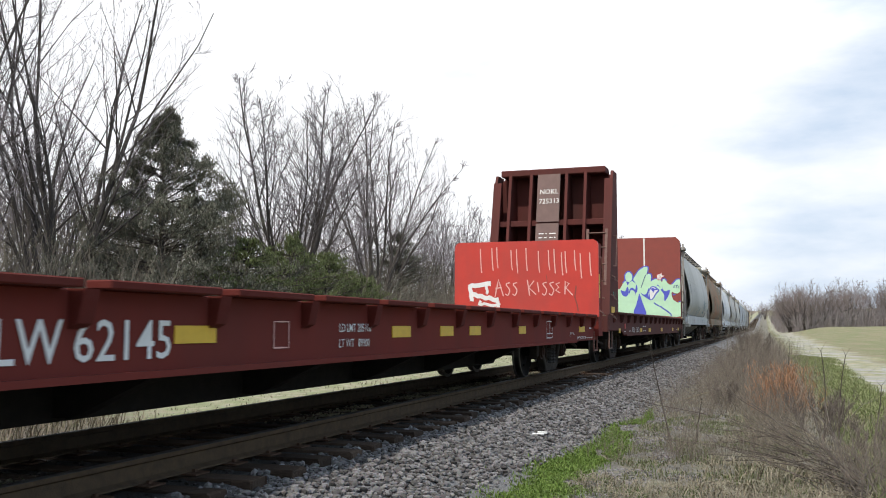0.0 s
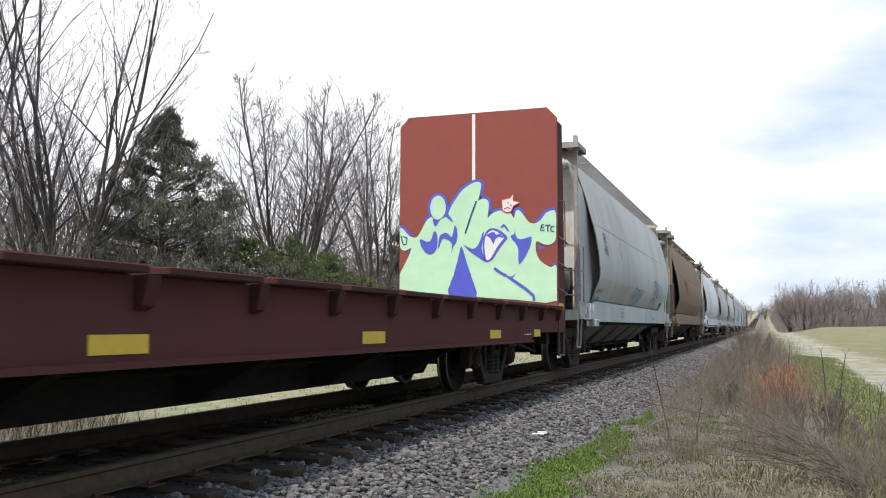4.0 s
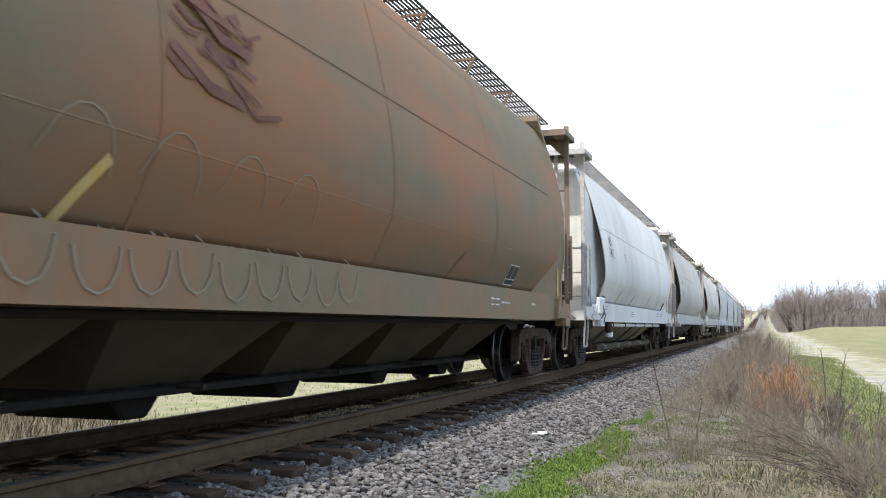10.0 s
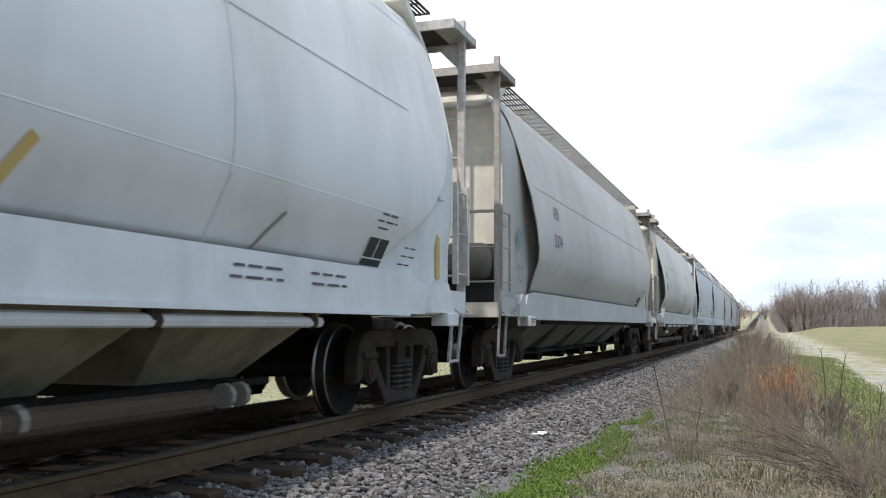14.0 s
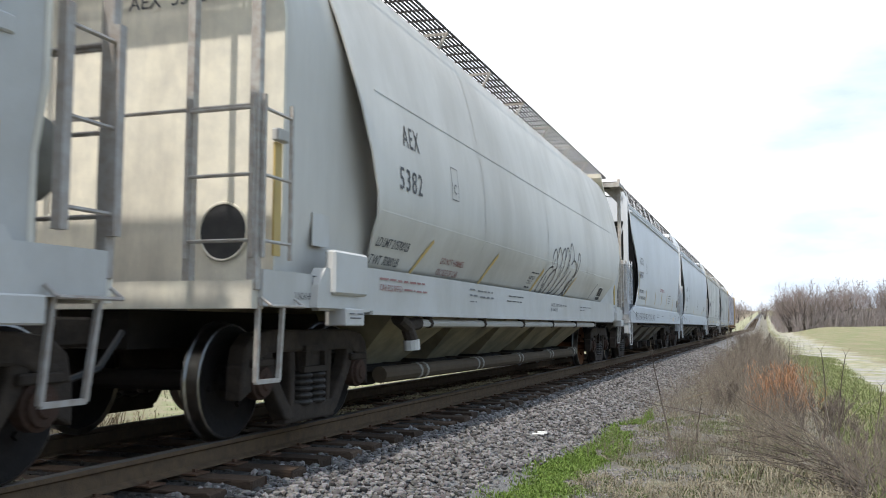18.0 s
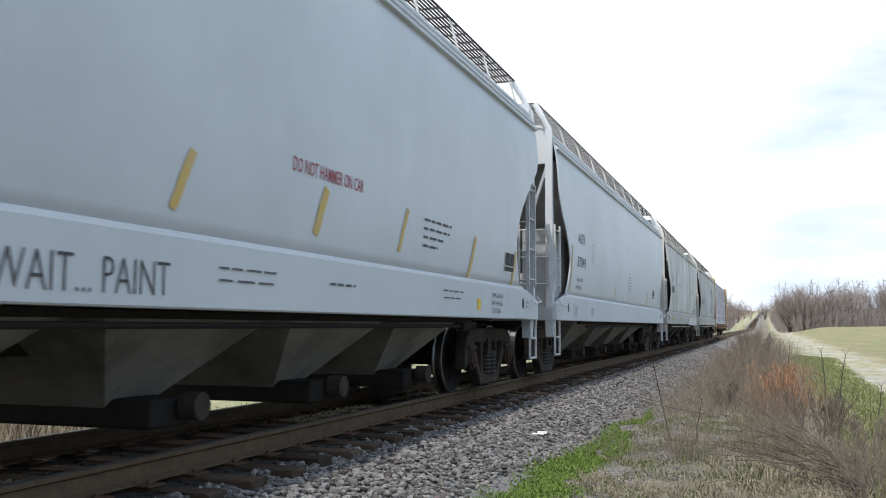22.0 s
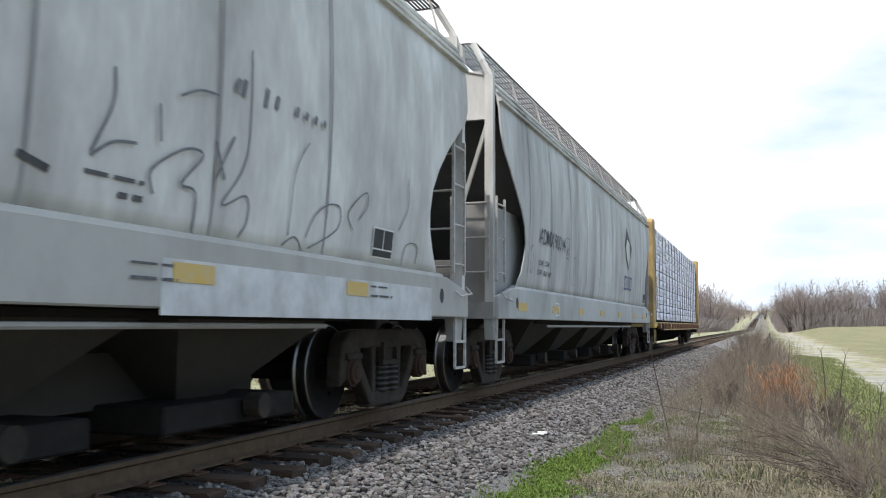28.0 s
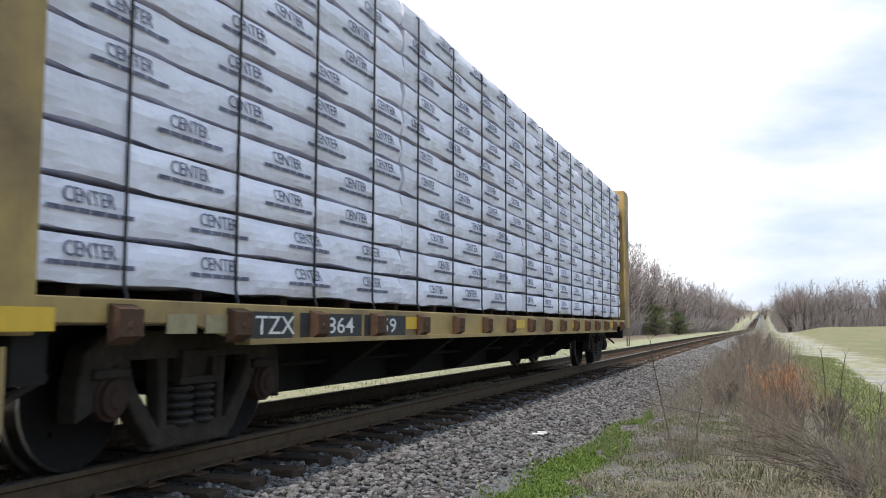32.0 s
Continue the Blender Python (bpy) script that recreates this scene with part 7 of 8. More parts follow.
    part("patch_panel", boxes((1.499, 1.5035, 10.08, 14.7, 0.96, 1.3)), M["white_worn"], c, "cleaner white repainted stretch of sill")
    data_label(c, F, 13.15, 1.54)
    for y in (2.0, 5.8, 10.19, 12.6):
        part("reflector", boxes((1.5, 1.509, y, y + 0.44, 1.16, 1.28)), M["ochre"], c, "faded ochre reflector")
    for y in (3.2, 6.4, 9.8, 13.1):
        bars([(y, y + 0.5, 1.15, 1.19), (y, y + 0.4, 1.24, 1.27)], st, c, sill)
    # dark streaked hopper
    c = dark_car
    lettering("ADMX", 0.36, 2.27, 2.2, st, c, F, spread=0.95)
    lettering("90014", 0.36, 3.35, 2.2, st, c, F, spread=0.95)
    small_box(c, F, 4.3, 2.1)
    lettering("LD LMT  217800", 0.12, 2.23, 1.86, st, c, F, spread=0.9)
    lettering("LT WT   68200  NEW", 0.12, 2.18, 1.7, st, c, F, spread=0.9)
    strokes([[(1.7, 1.75), (1.72, 2.1), (1.8, 2.13), (1.86, 2.1), (1.86, 1.75), (1.78, 1.7), (1.7, 1.75)], [(5.0, 1.65), (5.0, 2.15), (5.15, 2.18), (5.15, 1.68), (5.0, 1.65)]], 0.012, st, c, F, "stencil_box", "thin outlined stencil")
    patch2 = [(11.5, 2.95), (11.9, 3.43), (12.75, 2.95), (12.2, 2.36)]
    bm = bmesh.new()
    bm.faces.new([bm.verts.new((F(z) + 0.006, y, z)) for y, z in patch2])
    part("emblem", bm, M["stencil"], c, "dark diamond-shaped emblem")
    bm = bmesh.new()
    bm.faces.new([bm.verts.new((F(z) + 0.011, y, z)) for y, z in ((11.62, 2.9), (11.9, 3.12), (12.3, 3.05), (12.35, 2.7), (12.15, 2.42), (11.8, 2.6))])
    part("emblem", bm, P_CREAM["body"], c, "pale leaf-like emblem shape")
    strokes([[(11.5 + d, 1.85), (11.52 + d, 2.15), (11.8 + d, 2.15), (11.8 + d, 1.85), (11.5 + d, 1.85)] for d in (0.0, 0.45, 0.9)], 0.05, M["navy"], c, F, "emblem_bar", "dark blue outlined emblem bars")
    data_label(c, F, 15.3, 1.6)
    for y in (1.05, 3.3, 5.6, 8.0, 10.6, 13.2, 15.2):
        part("reflector", boxes((1.5, 1.506, y, y + 0.5, 1.12, 1.24)), M["ochre"], c, "faded ochre reflector")
    strokes([[(3.5, 1.08), (3.75, 1.08), (3.75, 1.28), (3.5, 1.28), (3.5, 1.08)], [(3.62, 1.08), (3.62, 1.28)]], 0.018, M["white"], c, lambda z: 1.51, "stencil_box", "white outlined square")
    for c, ys in ((worn_car, (2.6, 4.2, 5.8, 7.4, 9.0, 10.6, 12.2)), (dark_car, (1.6, 3.1, 4.7, 6.3, 7.9, 9.5, 11.1, 12.7, 14.3))):
        for y in ys:
            pts = [(F(z) + 0.005, z) for z in (1.46, 1.8, 2.2, 2.6, 3.0, 3.4, 3.8, 4.05)]
            bm = bmesh.new()
            for (x0, z0), (x1, z1) in zip(pts, pts[1:]):
                bm.faces.new([bm.verts.new(p) for p in ((x0, y - 0.014, z0), (x0, y + 0.014, z0), (x1, y + 0.014, z1), (x1, y - 0.014, z1))])
            part("weld_seam", bm, P_DARK["end"], c, "dark upright weld seam")


build_stencils()

# ---- trees, brush and weeds ----
M["bark"] = material("grey_bark", (0.06, 0.052, 0.047), 0.9, 0, (0.12, 0.105, 0.095), 8, 0.6, 0.5, 30, stretch=(1, 1, 0.3), vary=0.25)
M["twig"] = material("twigs", (0.22, 0.195, 0.205), 0.9, 0, (0.15, 0.13, 0.135), 3, 0.6, 0.0, vary=0.25)
# far woods: tints of their own instead of haze, stems paler than near brush
M["far_twig"] = material("far_wood_twigs", (0.235, 0.195, 0.18), 0.9, 0, (0.165, 0.14, 0.13), 0.6, 0.6, 0.0, vary=0.2)
M["far_stem"] = island_material("far_stems", [(0.2, 0.175, 0.17), (0.26, 0.23, 0.22), (0.31, 0.275, 0.265)], 0.9, 0)
M["cedar"] = island_material("cedar_sprays", [(0.12, 0.13, 0.09), (0.18, 0.185, 0.135), (0.3, 0.27, 0.22), (0.15, 0.155, 0.11)], 0.9, 0)
M["shrub"] = island_material("new_leaves", [(0.11, 0.145, 0.055), (0.17, 0.205, 0.08), (0.14, 0.165, 0.07), (0.2, 0.205, 0.105)], 0.8, 0)
M["dry_grass"] = island_material("dry_grass", [(0.289, 0.255, 0.17), (0.212, 0.178, 0.123), (0.374, 0.332, 0.238), (0.162, 0.14, 0.102)], 0.9, 0)
M["green_grass"] = island_material("spring_grass", [(0.11, 0.185, 0.03), (0.15, 0.235, 0.045), (0.19, 0.255, 0.06), (0.12, 0.18, 0.04)], 0.7, 0)
M["field_grass"] = island_material("field_grass", [(0.17, 0.22, 0.07), (0.22, 0.255, 0.1), (0.28, 0.28, 0.145), (0.14, 0.18, 0.058)], 0.8, 0)
M["brown_grass"] = island_material("brown_grass", [(0.13, 0.105, 0.075), (0.2, 0.165, 0.12), (0.26, 0.22, 0.16), (0.12, 0.12, 0.06)], 0.9, 0)
M["shrub_twig"] = material("shrub_twigs", (0.15, 0.125, 0.105), 0.9, 0, (0.1, 0.08, 0.07), 8, 0.6, 0.0, vary=0.3)
M["dull_grass"] = island_material("dull_grass", [(0.093, 0.128, 0.043), (0.145, 0.17, 0.068), (0.187, 0.187, 0.093)], 0.8, 0)
M["weed_stem"] = island_material("dead_stems", [(0.187, 0.156, 0.125), (0.257, 0.218, 0.172), (0.133, 0.109, 0.09), (0.312, 0.265, 0.211)], 0.9, 0)
M["cane"] = island_material("dark_canes", [(0.06, 0.049, 0.043), (0.1, 0.083, 0.068), (0.19, 0.16, 0.13)], 0.9, 0)
M["dead_leaf"] = island_material("rust_leaves", [(0.4, 0.19, 0.095), (0.46, 0.25, 0.135), (0.3, 0.15, 0.08)], 0.9, 0)
M["brush"] = island_material("brush_stems", [(0.2, 0.17, 0.14), (0.27, 0.235, 0.19), (0.14, 0.12, 0.1), (0.21, 0.2, 0.135)], 0.9, 0)


def tubes(name, segs, sides, mat, parent=None, label=""):
    """Many tapered sticks joined: rows of x0 y0 z0 x1 y1 z1 r0 r1."""
    s = np.asarray(segs, float)
    a, b = s[:, 0:3], s[:, 3:6]
    w = b - a
    w /= np.maximum(np.linalg.norm(w, axis=1, keepdims=True), 1e-6)
    ref = np.where(np.abs(w[:, 2:3]) > 0.9, np.array([[1.0, 0, 0]]), np.array([[0, 0, 1.0]]))
    u = np.cross(w, ref)
    u /= np.linalg.norm(u, axis=1, keepdims=True)
    v = np.cross(w, u)
    n = len(s)
    ang = np.arange(sides) * 2 * np.pi / sides
    ring = u[:, None, :] * np.cos(ang)[None, :, None] + v[:, None, :] * np.sin(ang)[None, :, None]
    A = a[:, None, :] + ring * s[:, 6][:, None, None]
    B = b[:, None, :] + ring * s[:, 7][:, None, None]
    V = np.concatenate([A, B], axis=1).reshape(-1, 3)
    k = np.arange(sides)
    quad = np.stack([k, (k + 1) % sides, (k + 1) % sides + sides, k + sides], -1)
    F = (quad[None] + (np.arange(n) * 2 * sides)[:, None, None]).reshape(-1, 4)
    me = bpy.data.meshes.new(name)
    me.from_pydata(V.tolist(), [], F.tolist())
    me.materials.append(mat)
    ob = new(name, me)
    if parent:
        ob.parent = parent
    if label:
        ob["label"] = label
    return ob


def blades(name, P, H, W, lean, seed, mat, parent=None, bend=0.5):
    """Thin bent leaves or stalks, joined: foot points P, heights H, widths W."""
    rnd = np.random.RandomState(seed)
    P, H, W = np.asarray(P, float), np.asarray(H, float), np.asarray(W, float)
    n = len(P)
    az = rnd.uniform(0, 2 * np.pi, n)
    d = np.stack([np.cos(az), np.sin(az), np.zeros(n)], -1)
    side = np.stack([-np.sin(az + rnd.uniform(-0.8, 0.8, n)), np.cos(az), np.zeros(n)], -1) * W[:, None] * 0.5
    k = rnd.uniform(0.1, 1.0, n)[:, None] * lean
    p1 = P + d * k * H[:, None] * 0.35 + np.array([0, 0, 1]) * H[:, None] * 0.6
    p2 = P + d * k * H[:, None] * (0.35 + bend) + np.array([0, 0, 1]) * H[:, None] * (1 - 0.25 * k)
    V = np.stack([P - side, P + side, p1 - side * 0.8, p1 + side * 0.8, p2], 1).reshape(-1, 3)
    base = (np.arange(n) * 5)[:, None]
    q = np.concatenate([base + np.array([[0, 1, 3, 2]])], 1)
    t = base + np.array([[2, 3, 4]])
    me = bpy.data.meshes.new(name)
    me.from_pydata(V.tolist(), [], q.tolist() + t.tolist())
    me.materials.append(mat)
    ob = new(name, me)
    if parent:
        ob.parent = parent
    return ob


def grow_tree(seed, height, stems, spread, twigs=3, levels=4, wide=(0.3, 0.78), dense=(1, 1, 2), reach=(0.34, 0.54), thick=0.0078):
    """Limb and twig segments of a bare tree."""
    rnd = random.Random(seed)
    limbs, fine = [], []

    def branch(p, d, length, r, level):
        n = 5 if level < 2 else 3
        for i in range(n):
            bend = Vector((rnd.gauss(0, 1), rnd.gauss(0, 1), rnd.gauss(0, 0.6))) * (0.065 if level else 0.04)
            d = (d + bend + Vector((0, 0, 0.11 if level else 0.04))).normalized()
            q = p + d * (length / n)
            r2 = max(r * (1 - 0.62 / n) if level < levels else r * 0.8, 0.0035)
            (limbs if r > 0.012 else fine).append((*p, *q, r, r2))
            p, r = q, r2
            if level < levels and (i > 0 or level > 0):
                for _ in range(rnd.choice(dense) if level < levels - 1 else twigs):
                    az, out = rnd.uniform(0, 6.283), rnd.uniform(*wide)
                    side = d.orthogonal().normalized()
                    side.rotate(Matrix.Rotation(az, 3, d))
                    nd = (d + side * out).normalized()
                    branch(p, nd, length * rnd.uniform(*reach), r * rnd.uniform(0.45, 0.65), level + 1)

    for k in range(stems):
        az = 6.283 * k / stems + rnd.uniform(-0.6, 0.6)
        d = Vector((math.cos(az) * spread, math.sin(az) * spread, 1)).normalized()
        start = Vector((math.cos(az) * 0.12, math.sin(az) * 0.12, -0.2))
        branch(start, d, height * rnd.uniform(0.58, 0.72), height * thick * rnd.uniform(0.75, 1.2), 0)
    return limbs, fine


def grow_fan(seed, height, radius, stems, fork, fill=1.0, spread=0.55):
    """Limb and twig segments of a bare tree whose limbs fan out from a low fork and end on a rounded crown."""
    rnd = random.Random(seed)
    centre, radii = Vector((0, 0, height * 0.57)), Vector((radius, radius, height * 0.43))
    limbs, fine = [], []
    kids, parts, share = (11, 6, 4), (10, 5, 3, 2), (0.42, 0.46, 0.5)

    def room(p, d):
        """Distance from p along d to where it leaves the crown."""
        a = Vector([(p[i] - centre[i]) / radii[i] for i in range(3)])
        b = Vector([d[i] / radii[i] for i in range(3)])
        q = a.dot(b) ** 2 - b.length_squared * (a.length_squared - 1)
        return max((-a.dot(b) + math.sqrt(q)) / b.length_squared, 0.0) if q > 0 else height * 0.1

    def branch(p, d, length, r, level):
        n = parts[level]
        pts, step = [p], length / n
        dirs = []
        for i in range(n):
            d = (d + Vector((rnd.gauss(0, 0.07), rnd.gauss(0, 0.07), rnd.gauss(0.02 * level, 0.04)))).normalized()
            q = pts[-1] + d * step
            r0, r1 = (max(r * (1 - 0.8 * u / n), 0.0045) for u in (i, i + 1))
            (limbs if r0 > 0.018 else fine).append((*pts[-1], *q, r0, r1))
            pts.append(q)
            dirs.append(d)
        if level == 3:
            return
        count = max(2, round(kids[level] * fill))
        turn = rnd.uniform(0, 6.283)
        for k in range(count):
            u = 0.2 + 0.8 * (k + rnd.random()) / count
            i = min(int(u * n), n - 1)
            base, t = pts[i].lerp(pts[i + 1], u * n - i), dirs[i]
            side = t.orthogonal().normalized()
            side.rotate(Matrix.Rotation(turn + 2.4 * k + rnd.gauss(0, 0.4), 3, t))
            a = rnd.uniform(0.42, 0.85)
            nd = (t * math.cos(a) + side * math.sin(a) + Vector((0, 0, 0.1))).normalized()
            reach = length * share[level] * rnd.uniform(0.7, 1.25) * (1.25 - 0.7 * u)
            reach = max(min(reach, room(base, nd) * rnd.uniform(0.85, 1.1)), height * 0.02)
            branch(base, nd, reach, max(r * (1 - 0.8 * u) * rnd.uniform(0.4, 0.6), 0.0055), level + 1)

    z0 = height * fork
    for k in range(stems):
        az = 2.4 * k + rnd.uniform(-0.3, 0.3)
        phi = spread * math.sqrt((k + 0.5) / stems) * rnd.uniform(0.9, 1.1)
        theta = phi * 0.4
        tip = centre + Vector((math.cos(az) * math.sin(phi) * radius, math.sin(az) * math.sin(phi) * radius, math.cos(phi) * radii.z)) * rnd.uniform(0.9, 1.0)
        foot = Vector((0.14 * math.cos(az), 0.14 * math.sin(az), -0.2))
        knee = foot + Vector((0.2 * math.cos(az) * theta, 0.2 * math.sin(az) * theta, 1)) * z0 * rnd.uniform(0.7, 1.1)
        r = height * 0.0064 * rnd.uniform(0.7, 1.15)
        limbs.append((*foot, *knee, r * 1.25, r))
        branch(knee, (tip - knee).normalized(), (tip - knee).length, r, 0)
    return limbs, fine


def bare_tree(segments, label, far=False, thick=1.7):
    limbs, fine = segments
    ob = thing("bare_tree", label, "tree", "leafless trees beside the track")
    tubes("trunk", limbs, 6, M["bark"], ob, "grey trunk and limbs")
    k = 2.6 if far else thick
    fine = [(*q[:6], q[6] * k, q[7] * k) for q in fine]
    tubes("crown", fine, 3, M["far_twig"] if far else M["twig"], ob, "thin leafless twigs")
    return ob


def build_trees():
    rnd = random.Random(21)
    kinds = [bare_tree(grow_fan(1, 15.4, 4.2, 12, 0.05, 0.85, 1.25), "tall leafless tree, many upright grey stems from one foot", thick=1.2),
             bare_tree(grow_fan(2, 13.6, 4.2, 12, 0.17, 1.0, 1.5), "leafless spreading tree with dense fine twigs"),
             bare_tree(grow_fan(3, 16.0, 4.8, 12, 0.17, 1.0, 1.5), "leafless tree with forked dark limbs"),
             bare_tree(grow_fan(4, 9.5, 3.0, 8, 0.06, 0.9, 1.5), "leafless bushy tree with thin grey branches"),
             bare_tree(grow_fan(5, 10.5, 2.4, 5, 0.2, 0.85, 1.3), "slim leafless tree at the edge of the wood"),
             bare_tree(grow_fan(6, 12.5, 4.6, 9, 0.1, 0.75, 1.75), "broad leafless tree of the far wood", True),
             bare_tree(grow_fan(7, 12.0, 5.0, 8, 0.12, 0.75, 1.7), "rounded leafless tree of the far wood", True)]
    # x, y, kind, scale
    spots = [(-16.8, 24.0, 0, 1.0), (-18.2, 20.2, 0, 0.97), (-20.5, 27.5, 3, 0.95), (-16.9, 39.7, 1, 1.06), (-18.6, 54, 2, 1.0), (-17.2, 46.0, 4, 0.62), (-21.5, 60.5, 3, 1.05),
             (-20.5, 74, 3, 1.3), (-21, 83, 4, 1.25), (-20, 67, 4, 0.95), (-22, 93, 1, 0.85), (-20, 102, 3, 1.2), (-19.5, 15.5, 0, 0.9), (-15.5, 17.5, 3, 0.9),
             (-26, 31, 3, 1.05), (-25, 36, 4, 0.95), (-24, 45, 3, 0.95), (-27, 42, 3, 1.1), (-25, 62, 3, 1.1), (-26, 54, 4, 1.1), (-25, 78, 3, 1.2), (-26, 88, 1, 0.8), (-22, 17, 0, 0.9), (-28, 24, 1, 0.85), (-23, 50, 3, 0.9)]
    y = 112
    while y < 330:
        x = -8.5 - 5.5 * smooth01(330, 120, y)
        spots.append((x - rnd.uniform(0, 3), y, rnd.choice((5, 6, 3)), rnd.uniform(0.95, 1.25)))
        spots.append((x - rnd.uniform(4, 10), y + rnd.uniform(-4, 4), rnd.choice((5, 6, 1)), rnd.uniform(1.05, 1.3)))
        y += rnd.uniform(5, 9) * (1 + (y - 112) / 160)
    # the wood across the field
    for k in range(84):
        x = rnd.uniform(9.5, 64)
        clump = 1.2 if x < 17 else (0.98 if x < 22 else rnd.uniform(1.12, 1.35))
        spots.append((x, 205 + 0.25 * x + rnd.uniform(-5, 22), rnd.choice((5, 6)), clump * rnd.uniform(0.62, 0.78)))
    for k in range(16):
        y = rnd.uniform(230, 560)
        spots.append((rnd.uniform(8, 15), y, rnd.choice((5, 6)), rnd.uniform(0.75, 1.0)))
    for k in range(14):
        y = rnd.uniform(330, 600)
        spots.append((-rnd.uniform(7, 16), y, rnd.choice((5, 6)), rnd.uniform(0.75, 1.05)))
    # beyond the rise
    for k in range(16):
        spots.append((rnd.uniform(-60, 30), rnd.uniform(640, 690), rnd.choice((5, 6)), rnd.uniform(0.8, 1.05)))
    used = set()
    for x, y, k, s in spots:
        z = ground_z(x, y) - 0.05
        if k not in used:
            used.add(k)
            t = kinds[k]
            t.matrix_basis = pose(x, y, z, 0, 0, rnd.uniform(0, 360))
            t.scale = (s, s, s)
        else:
            t = copy_thing(kinds[k], pose(x, y, z, 0, 0, rnd.uniform(0, 360)))
            t.scale = (s * rnd.uniform(0.92, 1.08), s * rnd.uniform(0.92, 1.08), s)


def evergreen(name, x, y, height, radius, seed, label, mat, count, low=0.4, power=0.8):
    """A conical evergreen: trunk and limbs, and a ragged crown of small sprays."""
    rnd = np.random.RandomState(seed)
    z0 = ground_z(x, y) - 0.05
    ob = thing(name, label, "tree", loc=(x, y, z0))
    segs = [(0, 0, 0, 0, 0, height * 0.95, 0.16, 0.02)]
    tips = []
    for k in range(230):
        h = low + (height - low) * rnd.uniform(0, 1) ** 1.05
        a = rnd.uniform(0, 6.283)
        lump = 1 + 0.22 * math.sin(3 * a + h * 1.9 + seed) + 0.12 * math.sin(5 * h + seed)
        R = radius * max(0.05, (1 - (h - low) / (height - low))) ** power * rnd.uniform(0.62, 1.12) * lump
        e = (R * math.cos(a), R * math.sin(a), h + R * rnd.uniform(0.0, 0.5))
        segs.append((0, 0, h, *e, 0.03, 0.008))
        tips.append((0, 0, h, *e))
        for _ in range(3):
            f, da = rnd.uniform(0.45, 0.95), rnd.uniform(-0.6, 0.6)
            m = np.array([0, 0, h]) * (1 - f) + np.array(e) * f
            q = m + np.array([math.cos(a + da), math.sin(a + da), rnd.uniform(-0.1, 0.5)]) * R * 0.28
            segs.append((*m, *q, 0.012, 0.004))
            tips.append((*m, *q))
    tubes("trunk", segs, 5, M["bark"], ob)
    T = np.array(tips)
    pick = T[rnd.randint(0, len(T), count)]
    f = 0.3 + 0.75 * rnd.uniform(0, 1, (count, 1)) ** 0.7
    P = pick[:, :3] * (1 - f) + pick[:, 3:] * f + rnd.normal(0, 0.022 * radius, (count, 3))
    blades("crown", P, rnd.uniform(0.05, 0.13, count), rnd.uniform(0.014, 0.03, count), 1.6, seed, mat, ob)["label"] = "ragged evergreen sprays"
    return ob


build_trees()
evergreen("cedar_tree", -15.0, 26.8, 8.6, 4.1, 3, "dark dusty-green cedar among leafless trees", M["cedar"], 150000, 0.4, 0.8)
evergreen("cedar_tree", -18.5, 57.5, 7.2, 4.6, 7, "grey-green cedar at the edge of the wood", M["cedar"], 30000)
evergreen("cedar_tree", -12.2, 150, 8, 3.2, 9, "small dark cedar beside the far track", M["cedar"], 6000)
evergreen("cedar_tree", -11.2, 178, 7, 3.0, 12, "small dark cedar beside the far track", M["cedar"], 6000)
for k, (x, y, h, r) in enumerate([(-12.6, 28.5, 4.3, 2.2), (-12.8, 32.0, 4.6, 2.4), (-13.2, 36.0, 4.2, 2.4), (-13.5, 40.0, 3.6, 2.0), (-10.2, 24.0, 1.6, 1.3), (-10.6, 140, 4.5, 2.4), (-9.4, 165, 4.0, 2.2)]):
    evergreen("green_shrub", x, y, h, r, 40 + k, "olive-green leafy shrub under the leafless trees", M["shrub"], 26000, 0.1, 0.45)


